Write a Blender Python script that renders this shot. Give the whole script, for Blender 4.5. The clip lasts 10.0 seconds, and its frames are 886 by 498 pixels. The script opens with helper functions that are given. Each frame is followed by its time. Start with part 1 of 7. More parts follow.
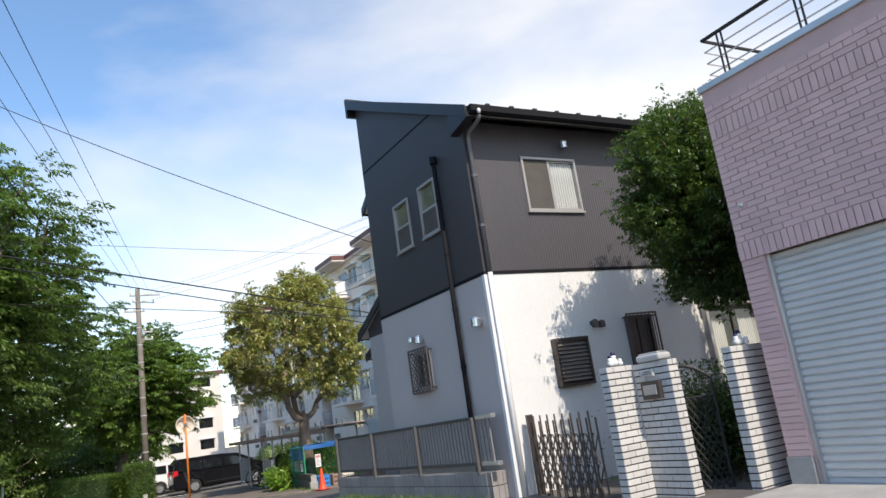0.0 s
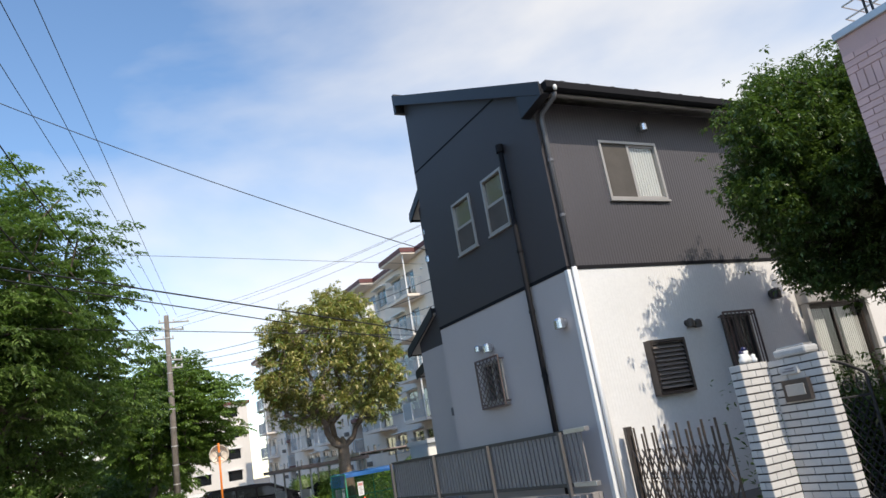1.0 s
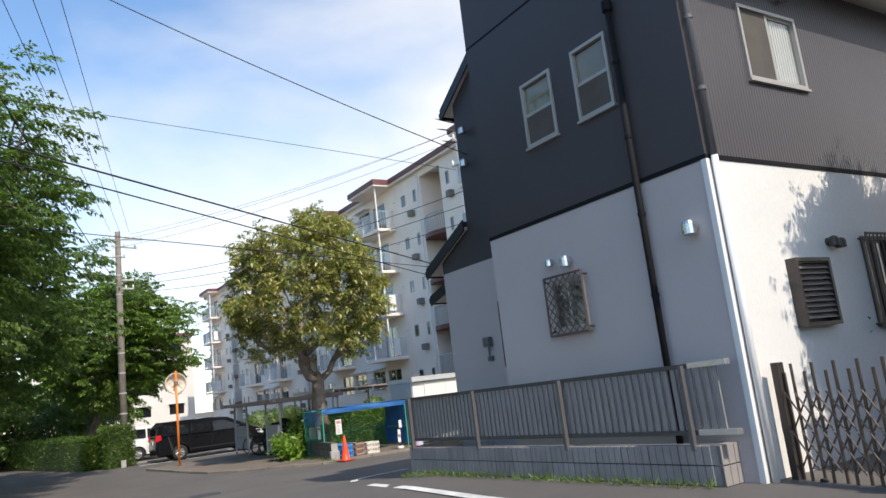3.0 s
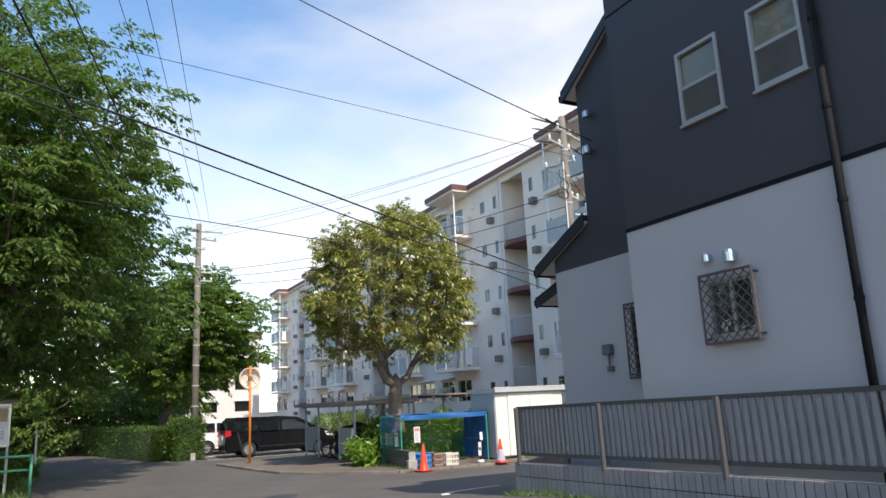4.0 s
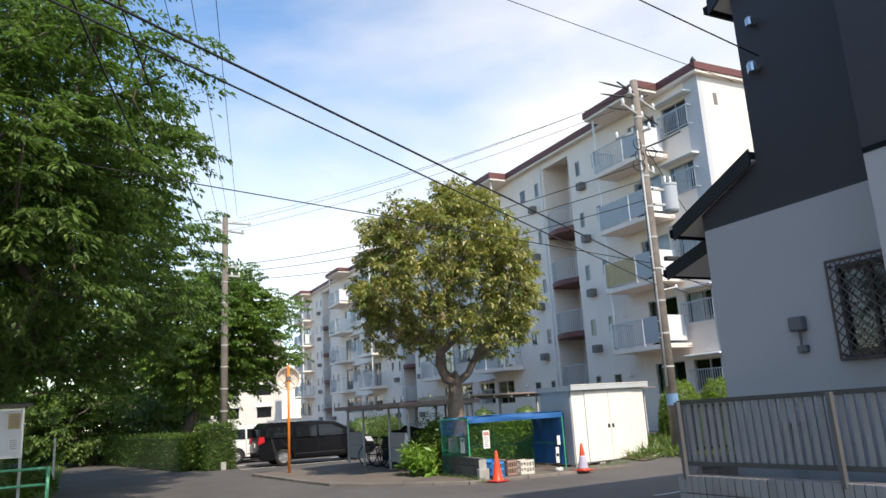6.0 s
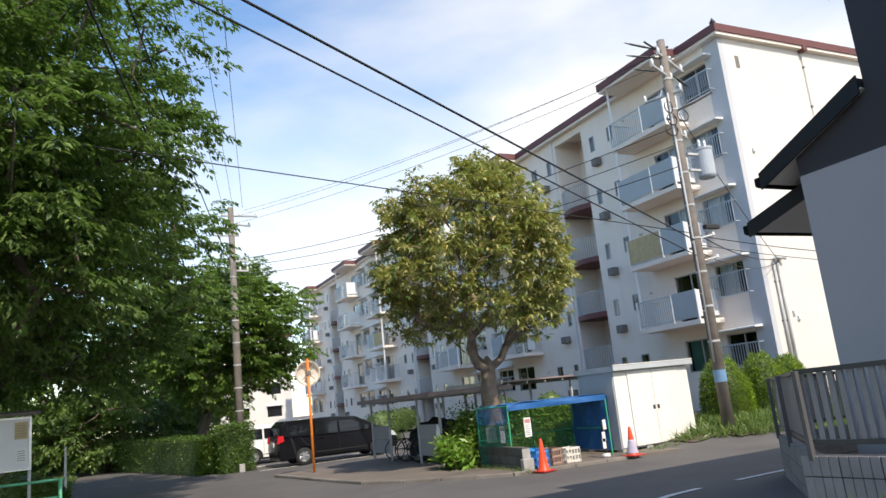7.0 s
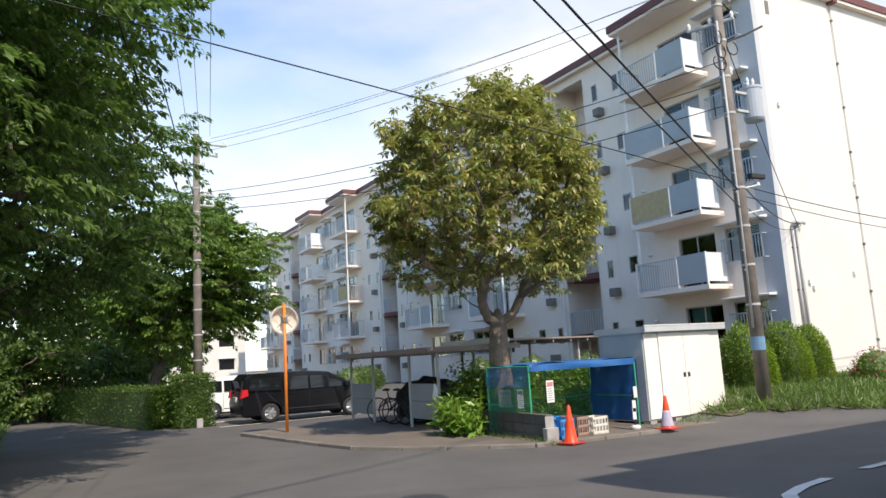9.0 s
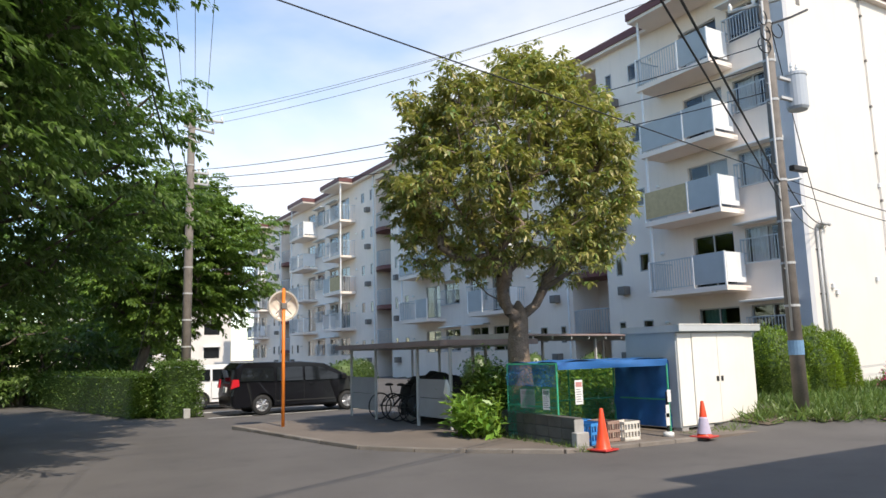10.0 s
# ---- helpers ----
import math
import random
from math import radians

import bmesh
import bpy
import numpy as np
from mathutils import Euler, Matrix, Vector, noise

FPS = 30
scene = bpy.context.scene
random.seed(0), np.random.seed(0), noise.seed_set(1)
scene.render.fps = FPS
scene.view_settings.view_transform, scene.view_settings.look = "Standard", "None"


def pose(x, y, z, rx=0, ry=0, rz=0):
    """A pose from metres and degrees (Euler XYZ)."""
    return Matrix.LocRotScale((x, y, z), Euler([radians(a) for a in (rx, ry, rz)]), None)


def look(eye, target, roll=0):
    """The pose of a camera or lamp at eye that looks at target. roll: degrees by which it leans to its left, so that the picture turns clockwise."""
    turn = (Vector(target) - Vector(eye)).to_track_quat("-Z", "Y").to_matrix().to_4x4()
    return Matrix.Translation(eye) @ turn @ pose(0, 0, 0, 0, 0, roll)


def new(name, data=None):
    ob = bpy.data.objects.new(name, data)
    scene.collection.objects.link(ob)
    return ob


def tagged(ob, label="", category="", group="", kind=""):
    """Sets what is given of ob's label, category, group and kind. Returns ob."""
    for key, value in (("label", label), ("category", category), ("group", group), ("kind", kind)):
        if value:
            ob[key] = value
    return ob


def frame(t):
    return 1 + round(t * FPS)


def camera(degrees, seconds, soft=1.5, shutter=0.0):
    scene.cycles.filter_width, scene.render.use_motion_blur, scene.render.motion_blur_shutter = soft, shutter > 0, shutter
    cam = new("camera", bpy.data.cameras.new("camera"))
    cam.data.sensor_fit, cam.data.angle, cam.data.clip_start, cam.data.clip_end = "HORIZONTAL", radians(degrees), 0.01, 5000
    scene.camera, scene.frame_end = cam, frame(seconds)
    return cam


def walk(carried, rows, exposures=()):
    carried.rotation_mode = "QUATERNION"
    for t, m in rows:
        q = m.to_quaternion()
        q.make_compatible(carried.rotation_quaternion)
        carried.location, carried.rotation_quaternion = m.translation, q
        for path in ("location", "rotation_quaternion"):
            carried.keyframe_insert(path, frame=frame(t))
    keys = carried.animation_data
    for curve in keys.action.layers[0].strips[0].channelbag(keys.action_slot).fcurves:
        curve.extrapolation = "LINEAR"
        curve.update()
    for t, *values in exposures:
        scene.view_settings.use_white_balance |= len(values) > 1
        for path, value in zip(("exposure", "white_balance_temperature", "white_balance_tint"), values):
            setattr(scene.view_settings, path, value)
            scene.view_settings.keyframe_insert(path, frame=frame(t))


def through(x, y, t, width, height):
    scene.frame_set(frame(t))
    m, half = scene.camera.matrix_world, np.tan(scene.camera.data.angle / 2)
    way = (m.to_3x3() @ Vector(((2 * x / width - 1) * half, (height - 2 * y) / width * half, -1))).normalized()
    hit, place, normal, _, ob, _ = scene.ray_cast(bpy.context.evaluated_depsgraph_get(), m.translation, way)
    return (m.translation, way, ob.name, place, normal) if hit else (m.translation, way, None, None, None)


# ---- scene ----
cam = camera(63.0, 10.0)
PATH = [
    (0, (0.522, 0.317, 1.84), (1.516, 1.995, 2.281), -8.4),
    (0.5, (0.483, 1.044, 1.828), (1.268, 2.806, 2.355), -3.5),
    (1, (0.426, 1.761, 1.811), (1.374, 3.444, 2.329), -9.7),
    (1.5, (0.391, 2.471, 1.821), (1.435, 4.1, 2.329), -7.2),
    (2, (0.354, 3.19, 1.808), (1.403, 4.834, 2.248), -6.6),
    (2.2, (0.321, 3.503, 1.814), (1.39, 5.144, 2.217), -5.5),
    (3.3, (0.157, 5.071, 1.83), (1.2, 6.741, 2.182), -7.9),
    (3.5, (0.121, 5.331, 1.803), (1.113, 7.028, 2.17), -8.9),
    (4, (0.144, 6.119, 1.775), (1.059, 7.848, 2.189), -2.8),
    (4.5, (0.126, 6.818, 1.781), (1.059, 8.531, 2.225), -7.5),
    (5, (0.14, 7.588, 1.77), (1.033, 9.316, 2.236), -4.7),
    (5.5, (0.143, 8.292, 1.794), (1.048, 10.017, 2.248), -5.4),
    (5.7, (0.14, 8.607, 1.752), (1.023, 10.344, 2.203), -3.6),
    (6.8, (0.082, 10.234, 1.715), (0.945, 11.991, 2.123), -3.8),
    (7, (0.067, 10.506, 1.717), (0.949, 12.254, 2.124), -6.0),
    (7.5, (0.164, 11.275, 1.68), (1.005, 13.043, 2.089), -2.2),
    (8, (0.114, 11.972, 1.669), (1.06, 13.696, 2.035), -6.1),
    (8.5, (0.164, 12.737, 1.662), (1.074, 14.481, 2.024), -3.3),
    (9, (0.167, 13.454, 1.678), (1.158, 15.166, 1.977), -3.4),
    (9.5, (0.2, 14.152, 1.657), (1.208, 15.857, 1.933), -3.2),
    (10, (0.253, 14.899, 1.653), (1.274, 16.594, 1.941), -1.5),
]
walk(cam, [(t, look(eye, target, roll)) for t, eye, target, roll in PATH], exposures=[(0.0, 0.22, 7200, 11), (1.0, 0.08, 7200, 11), (2.2, 0.13, 7200, 11), (3.5, 0.27, 7200, 11), (10.0, 0.29, 7200, 11)])

# ---- light ----
SUN_TO = Vector((0.0, 1.0, -1.06)).normalized()
sun_data = bpy.data.lights.new("sun", "SUN")
sun_data.energy, sun_data.angle, sun_data.color = 3.95, radians(0.6), (1.0, 0.945, 0.87)
sun = new("sun", sun_data)
sun.matrix_world = look((-8, -40, 45), Vector((-8, -40, 45)) + SUN_TO)

world = bpy.data.worlds.new("sky")
scene.world = world
world.use_nodes = True
wn, wl = world.node_tree.nodes, world.node_tree.links
wn.clear()
sky = wn.new("ShaderNodeTexSky")
sky.sky_type, sky.sun_disc = "NISHITA", False
sky.sun_elevation, sky.sun_rotation = math.asin(-SUN_TO.z), math.pi
sky.air_density, sky.dust_density, sky.ozone_density = 1.0, 0.4, 2.2
tc = wn.new("ShaderNodeTexCoord")
mp = wn.new("ShaderNodeMapping")
mp.inputs["Scale"].default_value = (1.0, 1.0, 2.2)
mp.inputs["Rotation"].default_value = (0.2, 0.35, 0.6)
wl.new(tc.outputs["Generated"], mp.inputs["Vector"])
cl = wn.new("ShaderNodeTexNoise")
cl.inputs["Scale"].default_value, cl.inputs["Detail"].default_value, cl.inputs["Roughness"].default_value = 1.7, 6.0, 0.5
cl.inputs["Distortion"].default_value = 0.15
wl.new(mp.outputs["Vector"], cl.inputs["Vector"])
# haze thickens towards the horizon and the bright side of the sky
sep = wn.new("ShaderNodeSeparateXYZ")
wl.new(tc.outputs["Generated"], sep.inputs["Vector"])


def wmath(op, a, b, clamp=False):
    n = wn.new("ShaderNodeMath")
    n.operation, n.use_clamp = op, clamp
    for i, v in enumerate((a, b)):
        if isinstance(v, (int, float)):
            n.inputs[i].default_value = v
        else:
            wl.new(v, n.inputs[i])
    return n.outputs[0]


east = wmath("MULTIPLY", sep.outputs["X"], 1.4)
low = wmath("MULTIPLY", wmath("SUBTRACT", 0.45, sep.outputs["Z"]), 0.35)
mask = wmath("ADD", wmath("ADD", wmath("MULTIPLY", wmath("SUBTRACT", cl.outputs["Fac"], 0.47), 3.0), low), wmath("SUBTRACT", east, 0.2))
mask = wmath("MULTIPLY", wmath("ADD", mask, -0.03, True), 0.74)
mix = wn.new("ShaderNodeMix")
mix.data_type = "RGBA"
wl.new(mask, mix.inputs[0])
blue = wn.new("ShaderNodeHueSaturation")
blue.inputs["Saturation"].default_value, blue.inputs["Value"].default_value = 1.13, 1.62
wl.new(sky.outputs["Color"], blue.inputs["Color"])
wl.new(blue.outputs[0], mix.inputs[6])
mix.inputs[7].default_value = (6.9, 6.95, 6.95, 1)
bg = wn.new("ShaderNodeBackground")
bg.inputs["Strength"].default_value = 0.15
wl.new(mix.outputs[2], bg.inputs["Color"])
wout = wn.new("ShaderNodeOutputWorld")
wl.new(bg.outputs[0], wout.inputs["Surface"])

# ---- materials ----


def material(name, base, rough=0.6, vary=0.15, scale=6.0, fine=60.0, bump=0.15, metal=0.0, spread=0.0, spec=0.5, stain=0.0, stain_color=(0.1, 0.09, 0.08), per="", bump_distance=0.01, streak=False):
    """A surface with colour variation at two scales, fine relief, and stains."""
    m = bpy.data.materials.new(name)
    m.use_nodes = True
    n, l = m.node_tree.nodes, m.node_tree.links
    b = n["Principled BSDF"]
    b.inputs["Roughness"].default_value, b.inputs["Metallic"].default_value = rough, metal
    b.inputs["Specular IOR Level"].default_value = spec
    co = n.new("ShaderNodeTexCoord")
    big = n.new("ShaderNodeTexNoise")
    big.inputs["Scale"].default_value, big.inputs["Detail"].default_value = scale, 5
    small = n.new("ShaderNodeTexNoise")
    small.inputs["Scale"].default_value, small.inputs["Detail"].default_value = fine, 3
    geo = n.new("ShaderNodeNewGeometry")
    l.new(geo.outputs["Position"], big.inputs["Vector"])
    l.new(geo.outputs["Position"], small.inputs["Vector"])
    add = n.new("ShaderNodeMath")
    add.operation = "MULTIPLY_ADD"
    l.new(small.outputs["Fac"], add.inputs[0])
    add.inputs[1].default_value = 0.6
    l.new(big.outputs["Fac"], add.inputs[2])
    value = n.new("ShaderNodeMapRange")
    l.new(add.outputs[0], value.inputs["Value"])
    value.inputs["From Min"].default_value, value.inputs["From Max"].default_value = 0.5, 1.1
    value.inputs["To Min"].default_value, value.inputs["To Max"].default_value = 1 - vary, 1 + vary
    hsv = n.new("ShaderNodeHueSaturation")
    hsv.inputs["Color"].default_value = (*base, 1)
    l.new(value.outputs[0], hsv.inputs["Value"])
    out = hsv.outputs["Color"]
    if spread:
        ran = n.new("ShaderNodeObjectInfo").outputs["Random"] if per == "object" else geo.outputs["Random Per Island"]
        r2 = n.new("ShaderNodeMapRange")
        l.new(ran, r2.inputs["Value"])
        r2.inputs["To Min"].default_value, r2.inputs["To Max"].default_value = 1 - spread, 1 + spread
        h2 = n.new("ShaderNodeHueSaturation")
        l.new(out, h2.inputs["Color"])
        l.new(r2.outputs[0], h2.inputs["Value"])
        out = h2.outputs["Color"]
    if stain:
        st = n.new("ShaderNodeTexNoise")
        st.inputs["Scale"].default_value, st.inputs["Detail"].default_value, st.inputs["Roughness"].default_value = 1.3, 8, 0.65
        if streak:
            sm = n.new("ShaderNodeMapping")
            sm.inputs["Scale"].default_value = (3.0, 3.0, 0.25)
            l.new(geo.outputs["Position"], sm.inputs["Vector"])
            l.new(sm.outputs["Vector"], st.inputs["Vector"])
        else:
            l.new(geo.outputs["Position"], st.inputs["Vector"])
        sr = n.new("ShaderNodeMapRange")
        l.new(st.outputs["Fac"], sr.inputs["Value"])
        sr.inputs["From Min"].default_value, sr.inputs["From Max"].default_value = 0.52, 0.75
        sr.inputs["To Max"].default_value = stain
        mx = n.new("ShaderNodeMix")
        mx.data_type = "RGBA"
        l.new(sr.outputs[0], mx.inputs[0])
        l.new(out, mx.inputs[6])
        mx.inputs[7].default_value = (*stain_color, 1)
        out = mx.outputs[2]
    l.new(out, b.inputs["Base Color"])
    if bump:
        bp = n.new("ShaderNodeBump")
        bp.inputs["Strength"].default_value, bp.inputs["Distance"].default_value = bump, bump_distance
        l.new(small.outputs["Fac"], bp.inputs["Height"])
        l.new(bp.outputs[0], b.inputs["Normal"])
    return m


def ribbed(name, base, axis, pitch, depth, rough):
    """Metal siding with upright ribs."""
    m = material(name, base, rough=rough, vary=0.07, scale=0.8, fine=25, bump=0.05)
    n, l = m.node_tree.nodes, m.node_tree.links
    wv = n.new("ShaderNodeTexWave")
    wv.bands_direction, wv.wave_profile = axis, "SIN"
    wv.inputs["Scale"].default_value = 0.314 / pitch
    wv.inputs["Distortion"].default_value = 0.0
    geo = n.new("ShaderNodeNewGeometry")
    l.new(geo.outputs["Position"], wv.inputs["Vector"])
    bp = n.new("ShaderNodeBump")
    bp.inputs["Strength"].default_value, bp.inputs["Distance"].default_value = 0.9, depth
    l.new(wv.outputs["Fac"], bp.inputs["Height"])
    l.new(bp.outputs[0], n["Principled BSDF"].inputs["Normal"])
    return m


def leaf_material(name, low_col, high_col, through_col, rough=0.45, through=0.28):
    """Leaves whose green differs from one to the next and that let some light through."""
    m = bpy.data.materials.new(name)
    m.use_nodes = True
    n, l = m.node_tree.nodes, m.node_tree.links
    b = n["Principled BSDF"]
    geo = n.new("ShaderNodeNewGeometry")
    ramp = n.new("ShaderNodeValToRGB")
    ramp.color_ramp.elements[0].color = (*low_col, 1)
    ramp.color_ramp.elements[1].color = (*high_col, 1)
    l.new(geo.outputs["Random Per Island"], ramp.inputs[0])
    patch = n.new("ShaderNodeTexNoise")
    patch.inputs["Scale"].default_value, patch.inputs["Detail"].default_value = 0.9, 3
    l.new(geo.outputs["Position"], patch.inputs["Vector"])
    hsv = n.new("ShaderNodeHueSaturation")
    l.new(ramp.outputs[0], hsv.inputs["Color"])
    mr = n.new("ShaderNodeMapRange")
    l.new(patch.outputs["Fac"], mr.inputs["Value"])
    mr.inputs["From Min"].default_value, mr.inputs["From Max"].default_value = 0.3, 0.7
    mr.inputs["To Min"].default_value, mr.inputs["To Max"].default_value = 0.75, 1.3
    l.new(mr.outputs[0], hsv.inputs["Value"])
    l.new(hsv.outputs[0], b.inputs["Base Color"])
    b.inputs["Roughness"].default_value = rough
    tr = n.new("ShaderNodeBsdfTranslucent")
    tr.inputs["Color"].default_value = (*through_col, 1)
    mx = n.new("ShaderNodeMixShader")
    mx.inputs[0].default_value = through
    l.new(b.outputs[0], mx.inputs[1])
    l.new(tr.outputs[0], mx.inputs[2])
    l.new(mx.outputs[0], n["Material Output"].inputs["Surface"])
    return m


def glass(name, tint, gloss=0.05):
    m = bpy.data.materials.new(name)
    m.use_nodes = True
    n, l = m.node_tree.nodes, m.node_tree.links
    tr = n.new("ShaderNodeBsdfTransparent")
    tr.inputs["Color"].default_value = (*tint, 1)
    gl = n.new("ShaderNodeBsdfGlossy")
    gl.inputs["Roughness"].default_value = 0.02
    lw = n.new("ShaderNodeLayerWeight")
    pw = n.new("ShaderNodeMath")
    pw.operation = "POWER"
    l.new(lw.outputs["Facing"], pw.inputs[0])
    pw.inputs[1].default_value = 4.0
    fr = n.new("ShaderNodeMath")
    fr.operation = "MULTIPLY_ADD"
    l.new(pw.outputs[0], fr.inputs[0])
    fr.inputs[1].default_value, fr.inputs[2].default_value = 0.85, gloss
    mx = n.new("ShaderNodeMixShader")
    l.new(fr.outputs[0], mx.inputs[0])
    l.new(tr.outputs[0], mx.inputs[1])
    l.new(gl.outputs[0], mx.inputs[2])
    l.new(mx.outputs[0], n["Material Output"].inputs["Surface"])
    return m


def netting(name, color, cover):
    """Fine net: threads with gaps between."""
    m = material(name, color, rough=0.7, vary=0.2, scale=3, bump=0)
    n, l = m.node_tree.nodes, m.node_tree.links
    geo = n.new("ShaderNodeNewGeometry")
    nz = n.new("ShaderNodeTexNoise")
    nz.inputs["Scale"].default_value, nz.inputs["Detail"].default_value = 90, 2
    l.new(geo.outputs["Position"], nz.inputs["Vector"])
    gt = n.new("ShaderNodeMath")
    gt.operation = "LESS_THAN"
    l.new(nz.outputs["Fac"], gt.inputs[0])
    gt.inputs[1].default_value = cover
    l.new(gt.outputs[0], n["Principled BSDF"].inputs["Alpha"])
    return m


ASPHALT = material("asphalt", (0.110, 0.101, 0.094), 0.85, 0.22, 0.5, 90, 0.5, stain=0.35, stain_color=(0.05, 0.05, 0.05), bump_distance=0.006)
PAVING = material("pavement_asphalt", (0.17, 0.14, 0.115), 0.9, 0.2, 0.8, 70, 0.4, stain=0.4, stain_color=(0.08, 0.07, 0.06))
CONCRETE = material("concrete", (0.36, 0.35, 0.33), 0.85, 0.2, 2, 60, 0.3, stain=0.5, stain_color=(0.16, 0.15, 0.13))
BLOCK = material("concrete_block", (0.31, 0.285, 0.27), 0.9, 0.15, 4, 120, 0.6, spread=0.1, per="object", stain=0.5, stain_color=(0.15, 0.14, 0.13), streak=True)
OLDBLOCK = material("mossy_concrete", (0.115, 0.11, 0.10), 0.92, 0.25, 3, 60, 0.6, spread=0.08, per="object", stain=0.7, stain_color=(0.05, 0.055, 0.045))
KERB = material("worn_kerb_concrete", (0.20, 0.175, 0.15), 0.9, 0.25, 2.5, 50, 0.5, spread=0.15, per="object", stain=0.6, stain_color=(0.12, 0.10, 0.08))
NAVY = material("navy_glaze", (0.01, 0.012, 0.06), 0.3, 0.1, 5, 50, 0.0)
FADEDBLUE = material("faded_blue_wrap", (0.14, 0.27, 0.42), 0.7, 0.2, 5, 50, 0.2)
LINE = material("road_paint", (0.72, 0.72, 0.70), 0.7, 0.12, 4, 60, 0.2, stain=0.6, stain_color=(0.2, 0.2, 0.2))
SOIL = material("soil", (0.13, 0.10, 0.07), 0.95, 0.3, 1.5, 40, 0.7)
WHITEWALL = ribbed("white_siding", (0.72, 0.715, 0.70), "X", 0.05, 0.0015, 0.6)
# white siding of the gable and back walls, shade put into its lowered tone
SHADEDWHITE = material("shaded_white_siding", (0.465, 0.425, 0.415), 0.6, 0.05, 1, 60, 0.1, stain=0.12, stain_color=(0.4, 0.4, 0.38), streak=True)
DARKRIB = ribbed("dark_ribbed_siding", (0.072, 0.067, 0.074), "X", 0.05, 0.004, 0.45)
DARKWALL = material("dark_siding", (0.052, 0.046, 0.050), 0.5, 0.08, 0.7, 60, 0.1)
ROOFBLACK = material("black_roof_metal", (0.022, 0.022, 0.025), 0.4, 0.15, 2, 40, 0.1)
SOFFIT = material("grey_soffit", (0.80, 0.77, 0.73), 0.7, 0.06, 2, 40, 0.1)
DARKPIPE = material("black_downpipe", (0.008, 0.008, 0.010), 0.75, 0.1, 3, 40, 0.05, spec=0.2)
GREYPIPE = material("grey_downpipe", (0.12, 0.12, 0.13), 0.35, 0.1, 3, 40, 0.05)
WHITEPIPE = material("white_downpipe", (0.75, 0.75, 0.74), 0.35, 0.05, 3, 40, 0.05)
ALU = material("aluminium", (0.55, 0.55, 0.55), 0.35, 0.08, 4, 60, 0.05, metal=0.75)
SASH = material("silver_brown_sash", (0.42, 0.40, 0.38), 0.4, 0.06, 4, 60, 0.05, metal=0.4)
BRONZE = material("bronze_aluminium", (0.075, 0.062, 0.055), 0.4, 0.12, 4, 60, 0.05, metal=0.4)
STEEL = material("stainless_steel", (0.62, 0.62, 0.62), 0.25, 0.05, 4, 60, 0.0, metal=0.95)
FENCESLAT = material("pale_fence_slat", (0.27, 0.255, 0.25), 0.5, 0.08, 3, 60, 0.05, metal=0.15)
FENCE = material("grey_fence_aluminium", (0.12, 0.113, 0.11), 0.5, 0.08, 3, 60, 0.05, metal=0.2)
FENCEDARK = material("dark_fence_rail", (0.06, 0.058, 0.055), 0.5, 0.08, 3, 60, 0.05)
GRILLE = material("dull_bronze_grille", (0.13, 0.094, 0.085), 0.45, 0.12, 5, 60, 0.05, metal=0.3)
DULLPANE = material("dull_obscure_glass", (0.10, 0.095, 0.088), 0.35, 0.3, 3, 40, 0.2)
LOUVRE = material("weathered_bronze_slat", (0.19, 0.16, 0.14), 0.5, 0.12, 5, 60, 0.05, metal=0.2)
GLASS = glass("window_glass", (0.84, 0.85, 0.85))
BLIND = material("beige_blind", (0.40, 0.37, 0.27), 0.8, 0.08, 3, 60, 0.1)
INSECT = material("grey_insect_screen", (0.085, 0.076, 0.068), 0.85, 0.2, 3, 90, 0.1)
CURTAIN = material("white_curtain", (0.75, 0.76, 0.74), 0.8, 0.08, 3, 40, 0.1)
TEAL = material("green_curtain", (0.10, 0.26, 0.22), 0.8, 0.1, 3, 40, 0.1)
# near-black base colour stands in for the shade inside rooms
ROOMSHADE = material("room_shade", (0.05, 0.05, 0.05), 0.9, 0.2, 1, 20, 0)
WHITEBRICK = material("white_brick", (0.56, 0.54, 0.51), 0.55, 0.08, 5, 80, 0.25, spread=0.07, per="object", stain=0.15, stain_color=(0.45, 0.43, 0.4))
MORTAR = material("dark_mortar", (0.055, 0.05, 0.048), 0.9, 0.1, 5, 90, 0.3)
PINK = material("pink_tile", (0.69, 0.455, 0.432), 0.6, 0.08, 4, 80, 0.2, spread=0.06, per="object", stain=0.12, stain_color=(0.3, 0.2, 0.2))
PINKJOINT = material("pink_joint", (0.60, 0.405, 0.388), 0.85, 0.08, 4, 80, 0.3)
SHUTTER = material("grey_shutter", (0.63, 0.615, 0.595), 0.45, 0.06, 2, 50, 0.05, metal=0.15)
IRON = material("black_iron", (0.015, 0.015, 0.016), 0.5, 0.1, 4, 60, 0.1)
GATE = material("bronze_gate", (0.13, 0.10, 0.08), 0.4, 0.1, 4, 60, 0.05, metal=0.5)
APTWALL = material("cream_render", (0.80, 0.70, 0.615), 0.85, 0.07, 0.6, 30, 0.3, stain=0.18, stain_color=(0.52, 0.47, 0.42), streak=True)
APTEND = material("cream_end_render", (0.66, 0.62, 0.57), 0.85, 0.05, 0.6, 30, 0.3, stain=0.15, stain_color=(0.45, 0.42, 0.38), streak=True)
APTGREY = material("grey_pier_render", (0.50, 0.50, 0.515), 0.85, 0.06, 0.6, 30, 0.3)
ROOFRED = material("oxide_red_fascia", (0.135, 0.045, 0.042), 0.6, 0.15, 2, 40, 0.2)
RAILBLUE = material("pale_blue_steel", (0.42, 0.455, 0.475), 0.5, 0.08, 2, 50, 0.05, metal=0.1)
PANELBLUE = material("pale_grey_panel", (0.37, 0.40, 0.41), 0.6, 0.07, 2, 50, 0.05)
